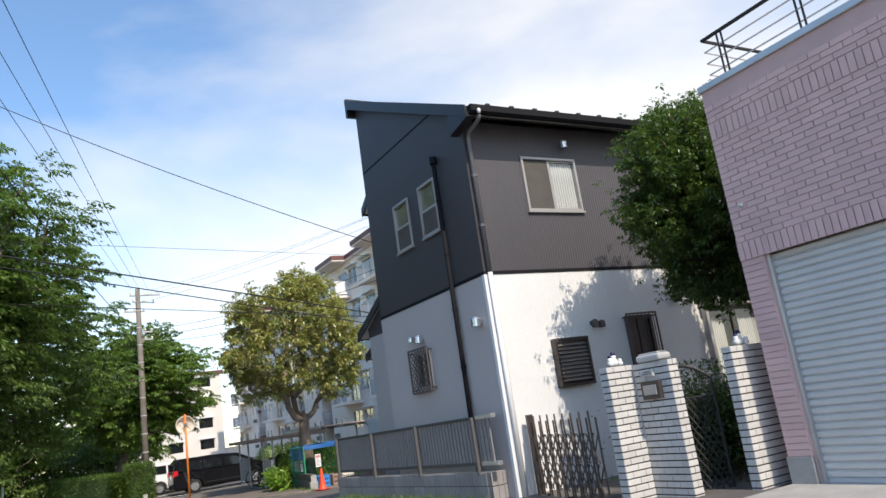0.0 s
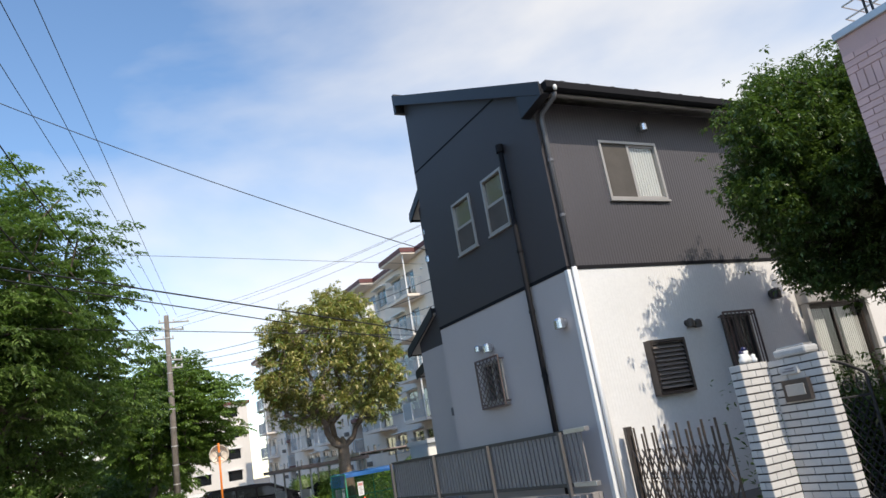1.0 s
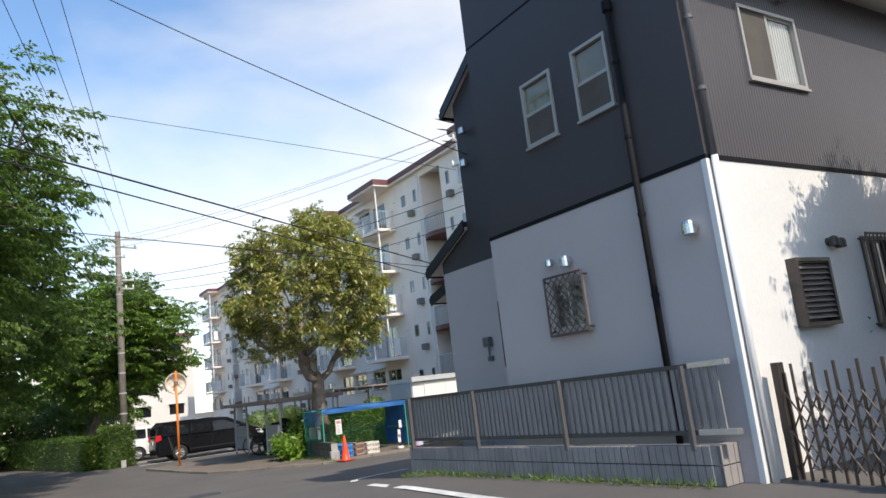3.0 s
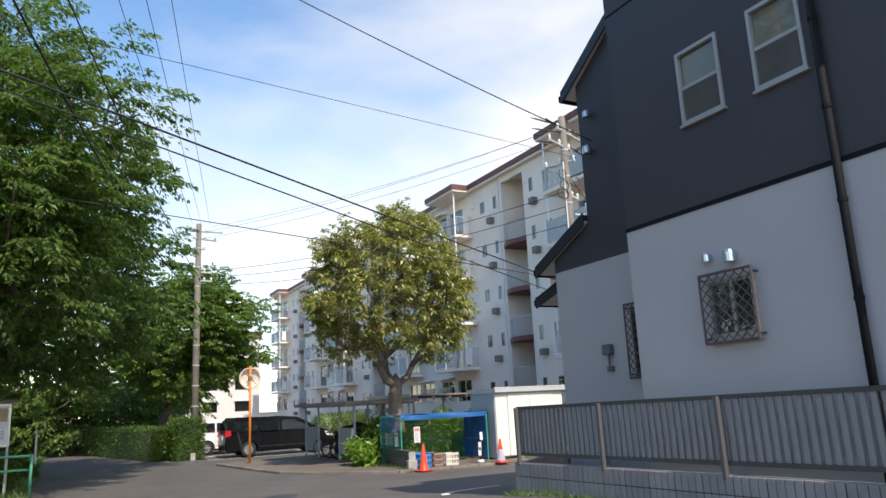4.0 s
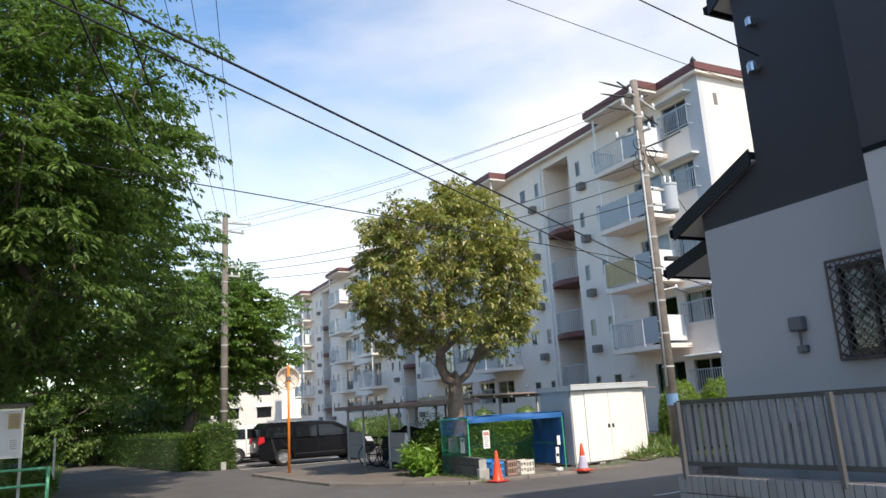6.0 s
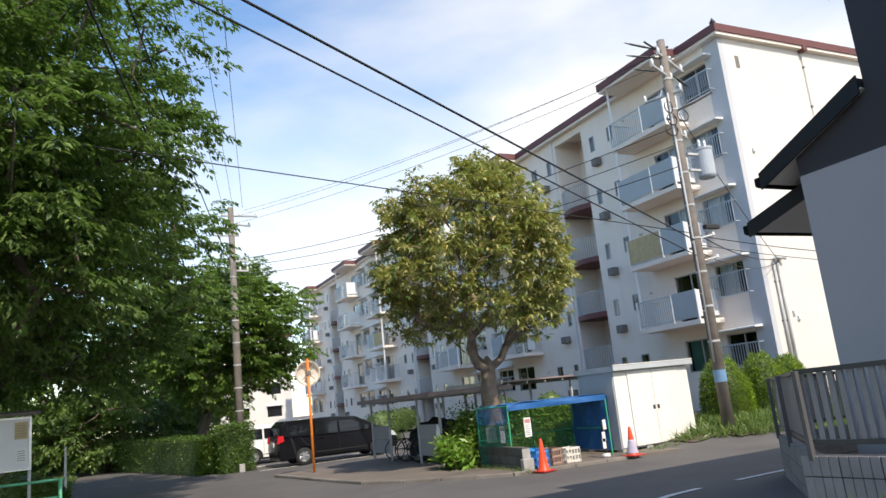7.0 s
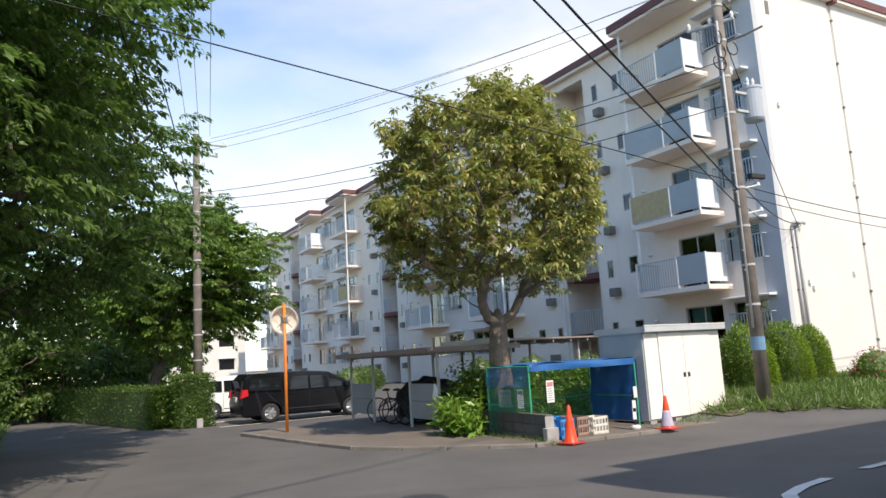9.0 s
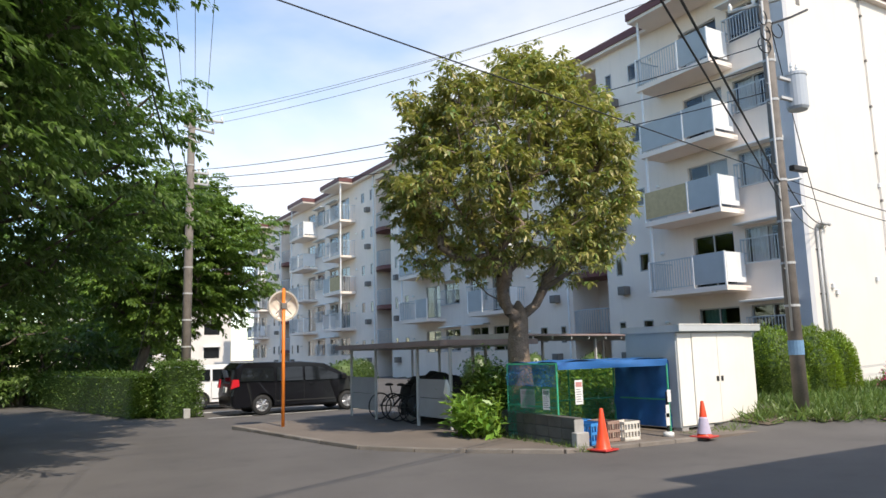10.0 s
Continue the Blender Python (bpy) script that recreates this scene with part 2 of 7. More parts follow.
SIDEWHITE = material("white_side_panel", (0.72, 0.72, 0.71), 0.55, 0.06, 2, 50, 0.05)
BAMBOO = material("bamboo_blind", (0.48, 0.37, 0.20), 0.8, 0.15, 6, 60, 0.3)
VENT = material("brown_vent_box", (0.17, 0.155, 0.14), 0.6, 0.15, 4, 40, 0.1)
POLE = material("concrete_pole", (0.185, 0.16, 0.137), 0.85, 0.3, 4, 50, 0.4, stain=0.65, stain_color=(0.15, 0.13, 0.11), streak=True)
WIRE = material("black_cable", (0.012, 0.012, 0.013), 0.6, 0.1, 3, 20, 0)
TRANSFORMER = material("grey_transformer", (0.40, 0.43, 0.46), 0.45, 0.06, 3, 40, 0.05)
PORCELAIN = material("white_porcelain", (0.72, 0.72, 0.70), 0.25, 0.05, 3, 40, 0)
SHEDWHITE = material("cream_painted_steel", (0.80, 0.775, 0.71), 0.45, 0.05, 1.5, 40, 0.05, stain=0.1, stain_color=(0.45, 0.42, 0.35), streak=True)
SHEDGREY = material("bluegrey_painted_steel", (0.47, 0.50, 0.51), 0.5, 0.07, 1.5, 40, 0.05, stain=0.2, stain_color=(0.2, 0.22, 0.22), streak=True)
ORANGE = material("orange_pole_paint", (0.80, 0.22, 0.03), 0.4, 0.08, 4, 50, 0.05)
CONERED = material("cone_plastic", (0.85, 0.075, 0.02), 0.4, 0.06, 6, 50, 0.05)
CONEDIRTY = material("cone_base_plastic", (0.45, 0.03, 0.025), 0.55, 0.1, 6, 50, 0.1)
REFLECT = material("white_reflective_sleeve", (0.48, 0.43, 0.54), 0.35, 0.1, 9, 50, 0.05)
MIRROR = material("convex_mirror_back", (0.74, 0.68, 0.60), 0.5, 0.12, 3, 40, 0.1, stain=0.4, stain_color=(0.42, 0.30, 0.2))
VANPAINT = material("black_car_paint", (0.008, 0.008, 0.010), 0.15, 0.05, 2, 40, 0.0, spec=0.3)
CARWHITE = material("white_car_paint", (0.78, 0.78, 0.77), 0.15, 0.03, 2, 40, 0.0, spec=0.7)
CARGLASS = material("dark_car_glass", (0.010, 0.012, 0.014), 0.04, 0.05, 2, 40, 0.0, spec=0.5)
TYRE = material("tyre_rubber", (0.02, 0.02, 0.02), 0.85, 0.15, 6, 60, 0.3)
RIM = material("alloy_rim", (0.55, 0.55, 0.56), 0.3, 0.08, 6, 60, 0.05, metal=0.8)
TAIL = material("red_tail_lamp", (0.55, 0.02, 0.03), 0.15, 0.1, 20, 60, 0.1)
HEADLAMP = material("clear_lamp", (0.6, 0.62, 0.65), 0.1, 0.1, 20, 60, 0.1)
CARPORT = material("shelter_roof_sheet", (0.26, 0.195, 0.185), 0.55, 0.12, 2, 40, 0.1)
SHELTERSTEEL = material("shelter_steel", (0.46, 0.46, 0.45), 0.5, 0.1, 3, 40, 0.1, stain=0.3, stain_color=(0.28, 0.2, 0.14))
SHELTERPANEL = material("grey_shelter_panel", (0.30, 0.30, 0.31), 0.6, 0.06, 2, 40, 0.05, stain=0.2, stain_color=(0.18, 0.17, 0.16))
TARP = material("blue_tarpaulin", (0.018, 0.12, 0.34), 0.5, 0.2, 4, 40, 0.2, bump_distance=0.02)
NETGREEN = netting("green_net", (0.02, 0.26, 0.15), 0.46)
NETBLUE = netting("blue_net", (0.03, 0.20, 0.48), 0.49)
GREENPIPE = material("green_pipe_paint", (0.04, 0.36, 0.20), 0.45, 0.1, 4, 50, 0.05)
PAPER = material("white_paper", (0.76, 0.75, 0.72), 0.7, 0.04, 4, 40, 0)
PINKPAPER = material("faded_red_print", (0.55, 0.24, 0.22), 0.7, 0.1, 9, 40, 0)
INK = material("grey_ink", (0.22, 0.21, 0.22), 0.7, 0.1, 9, 40, 0)
CRATEBLUE = material("blue_crate_plastic", (0.04, 0.26, 0.62), 0.45, 0.1, 5, 50, 0.05)
CRATEWHITE = material("cream_crate_plastic", (0.68, 0.64, 0.56), 0.5, 0.08, 5, 50, 0.05)
CRATEBROWN = material("brown_crate_plastic", (0.34, 0.22, 0.17), 0.55, 0.1, 5, 50, 0.05)
BARK = material("bark", (0.13, 0.105, 0.085), 0.9, 0.35, 5, 40, 0.9, bump_distance=0.03)
BARKPALE = material("pale_bark", (0.205, 0.155, 0.115), 0.9, 0.45, 6, 30, 1.0, bump_distance=0.03)
LEAF_ZELKOVA = leaf_material("cherry_leaf", (0.04, 0.08, 0.02), (0.16, 0.235, 0.062), (0.19, 0.35, 0.06), 0.45, 0.33)
LEAF_FAR = leaf_material("far_leaf", (0.04, 0.09, 0.02), (0.18, 0.28, 0.055), (0.24, 0.40, 0.04))
LEAF_MAIN = leaf_material("bronze_green_leaf", (0.095, 0.20, 0.045), (0.50, 0.41, 0.17), (0.42, 0.44, 0.08), 0.33, 0.3)
LEAF_EVER = leaf_material("evergreen_leaf", (0.026, 0.058, 0.018), (0.11, 0.165, 0.045), (0.13, 0.24, 0.035), 0.35)
LEAF_HEDGE = leaf_material("hedge_leaf", (0.05, 0.11, 0.02), (0.13, 0.21, 0.04), (0.18, 0.28, 0.03))
LEAF_BUSH = leaf_material("bush_leaf", (0.075, 0.15, 0.018), (0.23, 0.33, 0.035), (0.3, 0.42, 0.03))
LEAF_GRASS = leaf_material("grass_blade", (0.06, 0.13, 0.025), (0.17, 0.23, 0.06), (0.2, 0.3, 0.05))
LEAF_BROAD = leaf_material("broad_leaf", (0.12, 0.27, 0.04), (0.30, 0.46, 0.10), (0.35, 0.55, 0.06), 0.35, 0.3)
PETAL = leaf_material("azalea_petal", (0.45, 0.05, 0.12), (0.6, 0.12, 0.2), (0.5, 0.1, 0.15))
BOARD = material("notice_board_frame", (0.11, 0.09, 0.075), 0.6, 0.15, 4, 40, 0.1)
GREENRAIL = material("green_guard_rail", (0.10, 0.42, 0.24), 0.45, 0.08, 4, 40, 0.05)

# ---- building helpers ----


def thing(name, label, category, loc=(0, 0, 0), rz=0.0, group="", kind=""):
    ob = new(name)
    ob.empty_display_size = 0.2
    ob.matrix_basis = pose(*loc, 0, 0, rz)
    return tagged(ob, label, category, group, kind)


def mesh_of(name, bm, mat, smooth=False):
    me = bpy.data.meshes.new(name)
    bmesh.ops.recalc_face_normals(bm, faces=bm.faces)
    bm.to_mesh(me)
    bm.free()
    me.materials.append(mat)
    if smooth:
        me.shade_smooth()
    return me


def part(name, bm, mat, parent=None, label="", smooth=False, kind=""):
    """One mesh object under a thing or under a part."""
    ob = new(name, mesh_of(name, bm, mat, smooth))
    ob.parent = parent
    return tagged(ob, label, kind=kind)


def same(name, me, parent, m, label=""):
    """A part that shares its mesh with its like."""
    ob = new(name, me)
    ob.parent = parent
    ob.matrix_basis = m
    return tagged(ob, label)


def B():
    return bmesh.new()


def box(bm, x0, x1, y0, y1, z0, z1, bevel=0.0):
    vs = [bm.verts.new((x, y, z)) for z in (z0, z1) for x, y in ((x0, y0), (x1, y0), (x1, y1), (x0, y1))]
    fs = [(3, 2, 1, 0), (4, 5, 6, 7), (0, 1, 5, 4), (1, 2, 6, 5), (2, 3, 7, 6), (3, 0, 4, 7)]
    faces = [bm.faces.new([vs[i] for i in f]) for f in fs]
    if bevel:
        edges = list({e for f in faces for e in f.edges})
        bmesh.ops.bevel(bm, geom=edges, offset=bevel, segments=2, affect="EDGES", profile=0.5)
    return bm


def prism(bm, pts, axis, a, b):
    """A flat outline pushed along an axis from a to b."""
    def put(p, v):
        return {"x": (v, p[0], p[1]), "y": (p[0], v, p[1]), "z": (p[0], p[1], v)}[axis]
    lo = [bm.verts.new(put(p, a)) for p in pts]
    hi = [bm.verts.new(put(p, b)) for p in pts]
    bm.faces.new(lo)
    bm.faces.new(hi[::-1])
    for i in range(len(pts)):
        j = (i + 1) % len(pts)
        bm.faces.new((lo[i], lo[j], hi[j], hi[i]))
    return bm


def tube(bm, pts, radii, n=8, cap=True):
    """A round bar through points, with a radius at each."""
    pts = [Vector(p) for p in pts]
    if isinstance(radii, (int, float)):
        radii = [radii] * len(pts)
    rings = []
    for i, p in enumerate(pts):
        d = (pts[min(i + 1, len(pts) - 1)] - pts[max(i - 1, 0)])
        if d.length < 1e-6:
            d = Vector((0, 0, 1))
        d.normalize()
        u = d.orthogonal().normalized() if i == 0 else (u - d * u.dot(d)).normalized()
        v = d.cross(u)
        rings.append([bm.verts.new(p + (u * math.cos(k * 2 * math.pi / n) + v * math.sin(k * 2 * math.pi / n)) * radii[i]) for k in range(n)])
    for r, s in zip(rings, rings[1:]):
        for k in range(n):
            bm.faces.new((r[k], r[(k + 1) % n], s[(k + 1) % n], s[k]))
    if cap:
        bm.faces.new(rings[0][::-1])
        bm.faces.new(rings[-1])
    return bm


def lathe(bm, profile, n=24, at=(0, 0, 0), axis="z"):
    """A turned shape from (radius, height) pairs."""
    def put(r, h, a):
        c, s = r * math.cos(a), r * math.sin(a)
        p = {"z": (c, s, h), "y": (c, h, s), "x": (h, c, s)}[axis]
        return (p[0] + at[0], p[1] + at[1], p[2] + at[2])
    rings = [[bm.verts.new(put(max(r, 1e-4), h, k * 2 * math.pi / n)) for k in range(n)] for r, h in profile]
    for r, s in zip(rings, rings[1:]):
        for k in range(n):
            bm.faces.new((r[k], r[(k + 1) % n], s[(k + 1) % n], s[k]))
    return bm


def wall_cells(bm, us, vs, holes, fill):
    """A wall of cells between the breaks us and vs, but for the holes (u0, u1, v0, v1)."""
    us = sorted({round(u, 4) for u in [*us, *[h[0] for h in holes], *[h[1] for h in holes]]})
    vs = sorted({round(v, 4) for v in [*vs, *[h[2] for h in holes], *[h[3] for h in holes]]})
    for u0, u1 in zip(us, us[1:]):
        v0 = None
        for a, b in zip(vs, vs[1:]):
            c, d = (u0 + u1) / 2, (a + b) / 2
            hole = any(h[0] < c < h[1] and h[2] < d < h[3] for h in holes)
            if not hole and v0 is None:
                v0 = a
            if hole and v0 is not None:
                fill(bm, u0, u1, v0, a)
                v0 = None
        if v0 is not None:
            fill(bm, u0, u1, v0, vs[-1])
    bmesh.ops.remove_doubles(bm, verts=bm.verts, dist=0.0005)
    return bm


def smoothstep(a):
    a = min(1.0, max(0.0, a))
    return a * a * (3 - 2 * a)


def ground_z(x, y):
    road = 0.35 * min(1, max(0, (24 - y) / 18))
    lot = 0.28 * smoothstep((x - 2.5) / 3.5) * min(1, max(0, (19.5 - y) / 5))
    rise = 0.28 * smoothstep((x - 11.5) / 3) * smoothstep((y - 22.3) / 2.5)
    return road + lot + rise - 0.1 * smoothstep((y - 30) / 10) * (1 - smoothstep((x - 11.5) / 3))


def leaves(name, points, size, mat, parent, droop=0.3, aspect=0.42, seed=1, label="", up=0.5):
    """A mesh of many small folded leaves at the given points."""
    rng = np.random.default_rng(seed)
    p = np.asarray(points, float)
    n = len(p)
    d = rng.normal(size=(n, 3))
    d[:, 2] = d[:, 2] * 0.5 - droop
    d /= np.linalg.norm(d, axis=1)[:, None]
    w = np.cross(d, rng.normal(size=(n, 3)) * (1 - up) + np.array([0, 0, up * 2.0]))
    w /= np.linalg.norm(w, axis=1)[:, None] + 1e-9
    nrm = np.cross(w, d)
    s = size * rng.uniform(0.6, 1.25, n)[:, None]
    v = np.empty((n, 4, 3))
    v[:, 0], v[:, 2] = p, p + d * s
    mid = p + d * s * 0.45 + nrm * s * 0.08
    v[:, 1], v[:, 3] = mid + w * s * aspect * 0.5, mid - w * s * aspect * 0.5
    me = bpy.data.meshes.new(name)
    me.vertices.add(n * 4)
    me.vertices.foreach_set("co", v.reshape(-1))
    me.loops.add(n * 4)
    me.loops.foreach_set("vertex_index", np.arange(n * 4, dtype=np.int32))
    me.polygons.add(n)
    me.polygons.foreach_set("loop_start", np.arange(0, n * 4, 4, dtype=np.int32))
    me.update(calc_edges=True)
    me.materials.append(mat)
    ob = new(name, me)
    ob.parent = parent
    return tagged(ob, label, kind="stuff")


def leaf_blades(name, p, d, size, aspect, mat, parent, seed):
    """A mesh of folded leaves: each starts at p and points along d."""
    rng = np.random.default_rng(seed)
    n = len(p)
    d = d / (np.linalg.norm(d, axis=1)[:, None] + 1e-9)
    w = np.cross(d, rng.normal(size=(n, 3)) * 0.35 + np.array([0, 0, 1.0]))
    w /= np.linalg.norm(w, axis=1)[:, None] + 1e-9
    nrm = np.cross(w, d)
    s = size * rng.uniform(0.65, 1.2, n)[:, None]
    v = np.empty((n, 4, 3))
    v[:, 0], v[:, 2] = p, p + d * s - np.array([0, 0, 0.12]) * s
    mid = p + d * s * 0.45 + nrm * s * 0.07
    v[:, 1], v[:, 3] = mid + w * s * aspect * 0.5, mid - w * s * aspect * 0.5
    me = bpy.data.meshes.new(name)
    me.vertices.add(n * 4)
    me.vertices.foreach_set("co", v.reshape(-1))
    me.loops.add(n * 4)
    me.loops.foreach_set("vertex_index", np.arange(n * 4, dtype=np.int32))
    me.polygons.add(n)
    me.polygons.foreach_set("loop_start", np.arange(0, n * 4, 4, dtype=np.int32))
    me.update(calc_edges=True)
    me.materials.append(mat)
    ob = new(name, me)
    ob.parent = parent
    return tagged(ob, kind="stuff")


def rosettes(q, out, rng, n_per, reach, n_leaf):
    """Whorls of hanging leaves round the ends of twigs at q."""
    k = n_per * len(q)
    c = np.repeat(q, n_per, 0) + rng.normal(size=(k, 3)) * reach
    az = rng.uniform(0, 2 * math.pi, (k, 1)) + np.arange(n_leaf)[None] * (2 * math.pi / n_leaf) + rng.normal(size=(k, n_leaf)) * 0.25
    el = rng.uniform(-1.15, 0.25, (k, n_leaf))
    d = np.stack([np.cos(az) * np.cos(el), np.sin(az) * np.cos(el), np.sin(el)], -1).reshape(-1, 3)
    p = np.repeat(c, n_leaf, 0) + d * 0.02
    return p, d


def sprays(q, out, rng, n_per, reach, n_leaf, length=0.9):
    """Flat layered sprays: leaves in two ranks along twigs that arch outwards and droop."""
    k = n_per * len(q)
    base = np.repeat(q, n_per, 0) + rng.normal(size=(k, 3)) * reach * np.array([1, 1, 0.55])
    o = np.repeat(out, n_per, 0) + rng.normal(size=(k, 3)) * np.array([0.6, 0.6, 0.2])
    o[:, 2] = o[:, 2] * 0.35 + 0.1
    o /= np.linalg.norm(o, axis=1)[:, None] + 1e-9
    lat = np.cross(o, np.array([0, 0, 1.0]))
    lat /= np.linalg.norm(lat, axis=1)[:, None] + 1e-9
    L_ = length * rng.uniform(0.5, 1.2, (k, 1))
    t = rng.random((k, n_leaf))
    side = rng.normal(size=(k, n_leaf)) * 0.24 * (1.15 - t)
    p = base[:, None] + o[:, None] * (t * L_)[..., None] + lat[:, None] * (side * L_)[..., None]
    p[..., 2] -= 0.42 * (t * L_) ** 2 + 0.35 * np.abs(side * L_) + rng.random((k, n_leaf)) * 0.05
    d = o[:, None] * 0.6 + lat[:, None] * (np.sign(side) * 0.7)[..., None] + rng.normal(size=(k, n_leaf, 3)) * 0.3
    d[..., 2] -= 0.5
    return p.reshape(-1, 3), d.reshape(-1, 3)


def grown_tree(name, label, at, trunk, trunk_r, crown, tips, foliage, leaf, aspect, mats, seed, shell=0.5, squash=1.0, floor_z=0.0, shoulder=9.0, lump=0.12, taper=2.2, hollow=0.0, spread=0.42):
    """A tree whose limbs fork again and again from the trunk's top to the tips that fill its crown.
    trunk: points from the foot up; crown: centre and radii, from the foot; foliage(q, out, rng) gives leaves."""
    rng = np.random.default_rng(seed)
    root = thing(name, label, "tree", at)
    c, r = np.array(crown[0], float), np.array(crown[1], float)
    fork = np.array(trunk[-1], float)
    u = rng.normal(size=(tips * 3, 3))
    u /= np.linalg.norm(u, axis=1)[:, None]
    rad = shell + (1 - shell) * rng.random(len(u)) ** 0.6
    wob = 1 + lump * np.sin(u[:, 0] * 6 + seed) * np.cos(u[:, 1] * 5 + seed) + lump * 0.7 * np.sin(u[:, 2] * 9 + u[:, 0] * 4 + seed)
    u *= (rad * wob)[:, None]
    u[:, 2] = np.where(u[:, 2] < 0, u[:, 2] * squash, u[:, 2])
    ok = (np.maximum(u[:, 0], 0) + np.maximum(u[:, 2], 0) < shoulder) & (c[2] + u[:, 2] * r[2] > floor_z + hollow * (1 - np.hypot(u[:, 0], u[:, 1])))
    q = (c + u * r)[ok][:tips]
    # limbs: every tip joins the nearest wood that lies nearer to the fork
    nodes, parent = [fork], [-1]
    for p in q[np.argsort(np.linalg.norm(q - fork, axis=1))]:
        arr = np.array(nodes)
        cost = np.linalg.norm(arr - p, axis=1) + spread * np.linalg.norm(arr - fork, axis=1)
        j = int(np.argmin(cost))
        a = arr[j]
        steps = max(1, int(np.linalg.norm(p - a) / (0.16 * float(np.mean(r)))))
        for k in range(1, steps + 1):
            f = k / steps
            m = a + (p - a) * f + rng.normal(size=3) * 0.035 * float(np.mean(r)) * (f < 1)
            m[2] -= 0.12 * np.linalg.norm(p - a) * f * (1 - f)
            nodes.append(m)
            parent.append(j)
            j = len(nodes) - 1
    load = np.zeros(len(nodes))
    ends = np.ones(len(nodes), bool)
    for i in range(len(nodes) - 1, 0, -1):
        if ends[i]:
            load[i] += 1
        load[parent[i]] += load[i]
        ends[parent[i]] = False
    wid = trunk_r * 0.8 * (load / load[0]) ** (1 / taper)
    bm = B()
    n_t = len(trunk)
    end = Vector(trunk[-1])
    tube(bm, [(*trunk[0][:2], trunk[0][2] - 0.3), *trunk, end + Vector((0, 0, trunk_r * 0.9)), end + Vector((0, 0, trunk_r * 1.6))], [trunk_r * 1.7, *[trunk_r * (1.25 - 0.4 * k / (n_t - 1)) for k in range(n_t)], trunk_r * 0.6, trunk_r * 0.15], 14)
    for i in range(1, len(nodes)):
        j = parent[i]
        w0 = min(wid[j], wid[i] * 1.35) if j else wid[i] * 1.25
        tube(bm, [nodes[j], nodes[i]], [max(w0, 0.006), max(wid[i], 0.005)], 8 if wid[i] > 0.06 else 5, False)
    part("trunk", bm, mats[0], root, smooth=True)
    out = (q - c) / r
    out /= np.linalg.norm(out, axis=1)[:, None] + 1e-9
    p, d = foliage(q, out, rng)
    keep = p[:, 2] > max(0.2, floor_z - 0.9)
    leaf_blades("crown", p[keep], d[keep], leaf, aspect, mats[1], root, seed)
    return root


# ---- ground ----


def axis_steps(lo, a, b, hi, step):
    inner = np.arange(a, b + step / 2, step)
    left = a - np.geomspace(step, a - lo, 9)[::-1]
    right = b + np.geomspace(step, hi - b, 9)
    return np.concatenate([left, inner, right])


def ground_sheet(name, xs, ys, mat, lift=0.0, label="", inside=None):
    bm = B()
    grid = {}
    for i, x in enumerate(xs):
        for j, y in enumerate(ys):
            grid[i, j] = bm.verts.new((x, y, ground_z(x, y) + lift))
    for i in range(len(xs) - 1):
        for j in range(len(ys) - 1):
            if inside is None or inside((xs[i] + xs[i + 1]) / 2, (ys[j] + ys[j + 1]) / 2):
                bm.faces.new((grid[i, j], grid[i + 1, j], grid[i + 1, j + 1], grid[i, j + 1]))
    for v in [v for v in bm.verts if not v.link_faces]:
        bm.verts.remove(v)
    return tagged(part(name, bm, mat, None, smooth=True), label, "ground", kind="structure")


ground_sheet("road", axis_steps(-600, -12, 30, 600, 0.6), axis_steps(-600, -10, 60, 900, 0.6), ASPHALT, 0, "worn grey asphalt road and open ground")
ground_sheet("ground", np.arange(-40, -0.39, 0.8), np.arange(20, 80, 0.8), SOIL, 0.03, "bare soil under the roadside trees")


def flat_outline(name, pts, mat, z0, z1, label, category, kind="structure"):
    bm = B()
    prism(bm, pts, "z", z0, z1)
    return tagged(part(name, bm, mat, None), label, category, kind=kind)


ISLAND = [(5.1, 33.0), (5.25, 31.7), (5.42, 30.0), (5.6, 28.5), (5.82, 27.2), (6.4, 26.2), (7.0, 25.5), (7.56, 24.95), (8.15, 24.35), (9.6, 24.15), (11.2, 24.0), (13.6, 23.8), (16, 23.6), (16, 33.5), (9.5, 33.5), (6.5, 33.4)]
flat_outline("pavement", ISLAND, PAVING, -0.4, 0.06, "brownish worn asphalt pavement with a low kerb", "pavement")
# kerb stones along the pavement's edge
kerb = thing("kerb", "low weathered concrete kerb round the pavement", "kerb", kind="structure")
edge = [Vector((*p, 0)) for p in ISLAND[:11]]
for a, b in zip(edge, edge[1:]):
    n_st = max(1, round((b - a).length / 1.0))
    for k in range(n_st):
        p, q = a.lerp(b, k / n_st), a.lerp(b, (k + 1) / n_st)
        ang = math.degrees(math.atan2(q.y - p.y, q.x - p.x))
        bm = B()
        box(bm, 0.004, (q - p).length - 0.004, -0.07, 0.06, -0.3, 0.07, 0.015)
        ob = part("kerb_stone", bm, KERB, kerb)
        ob.matrix_basis = pose(p.x, p.y, 0, 0, 0, ang)

# white edge line, an arc into the side road
def strip(name, pts, width, mat, label):
    bm = B()
    prev = None
    for i, p in enumerate(pts):
        p = Vector((*p, 0))
        d = (Vector((*pts[min(i + 1, len(pts) - 1)], 0)) - Vector((*pts[max(i - 1, 0)], 0))).normalized()
        w = Vector((-d.y, d.x, 0)) * width / 2
        a, b = (bm.verts.new((*(q.xy), ground_z(q.x, q.y) + 0.012)) for q in (p - w, p + w))
        if prev:
            bm.faces.new((prev[0], a, b, prev[1]))
        prev = (a, b)
    return tagged(part(name, bm, mat, None), label, "road marking", kind="structure")


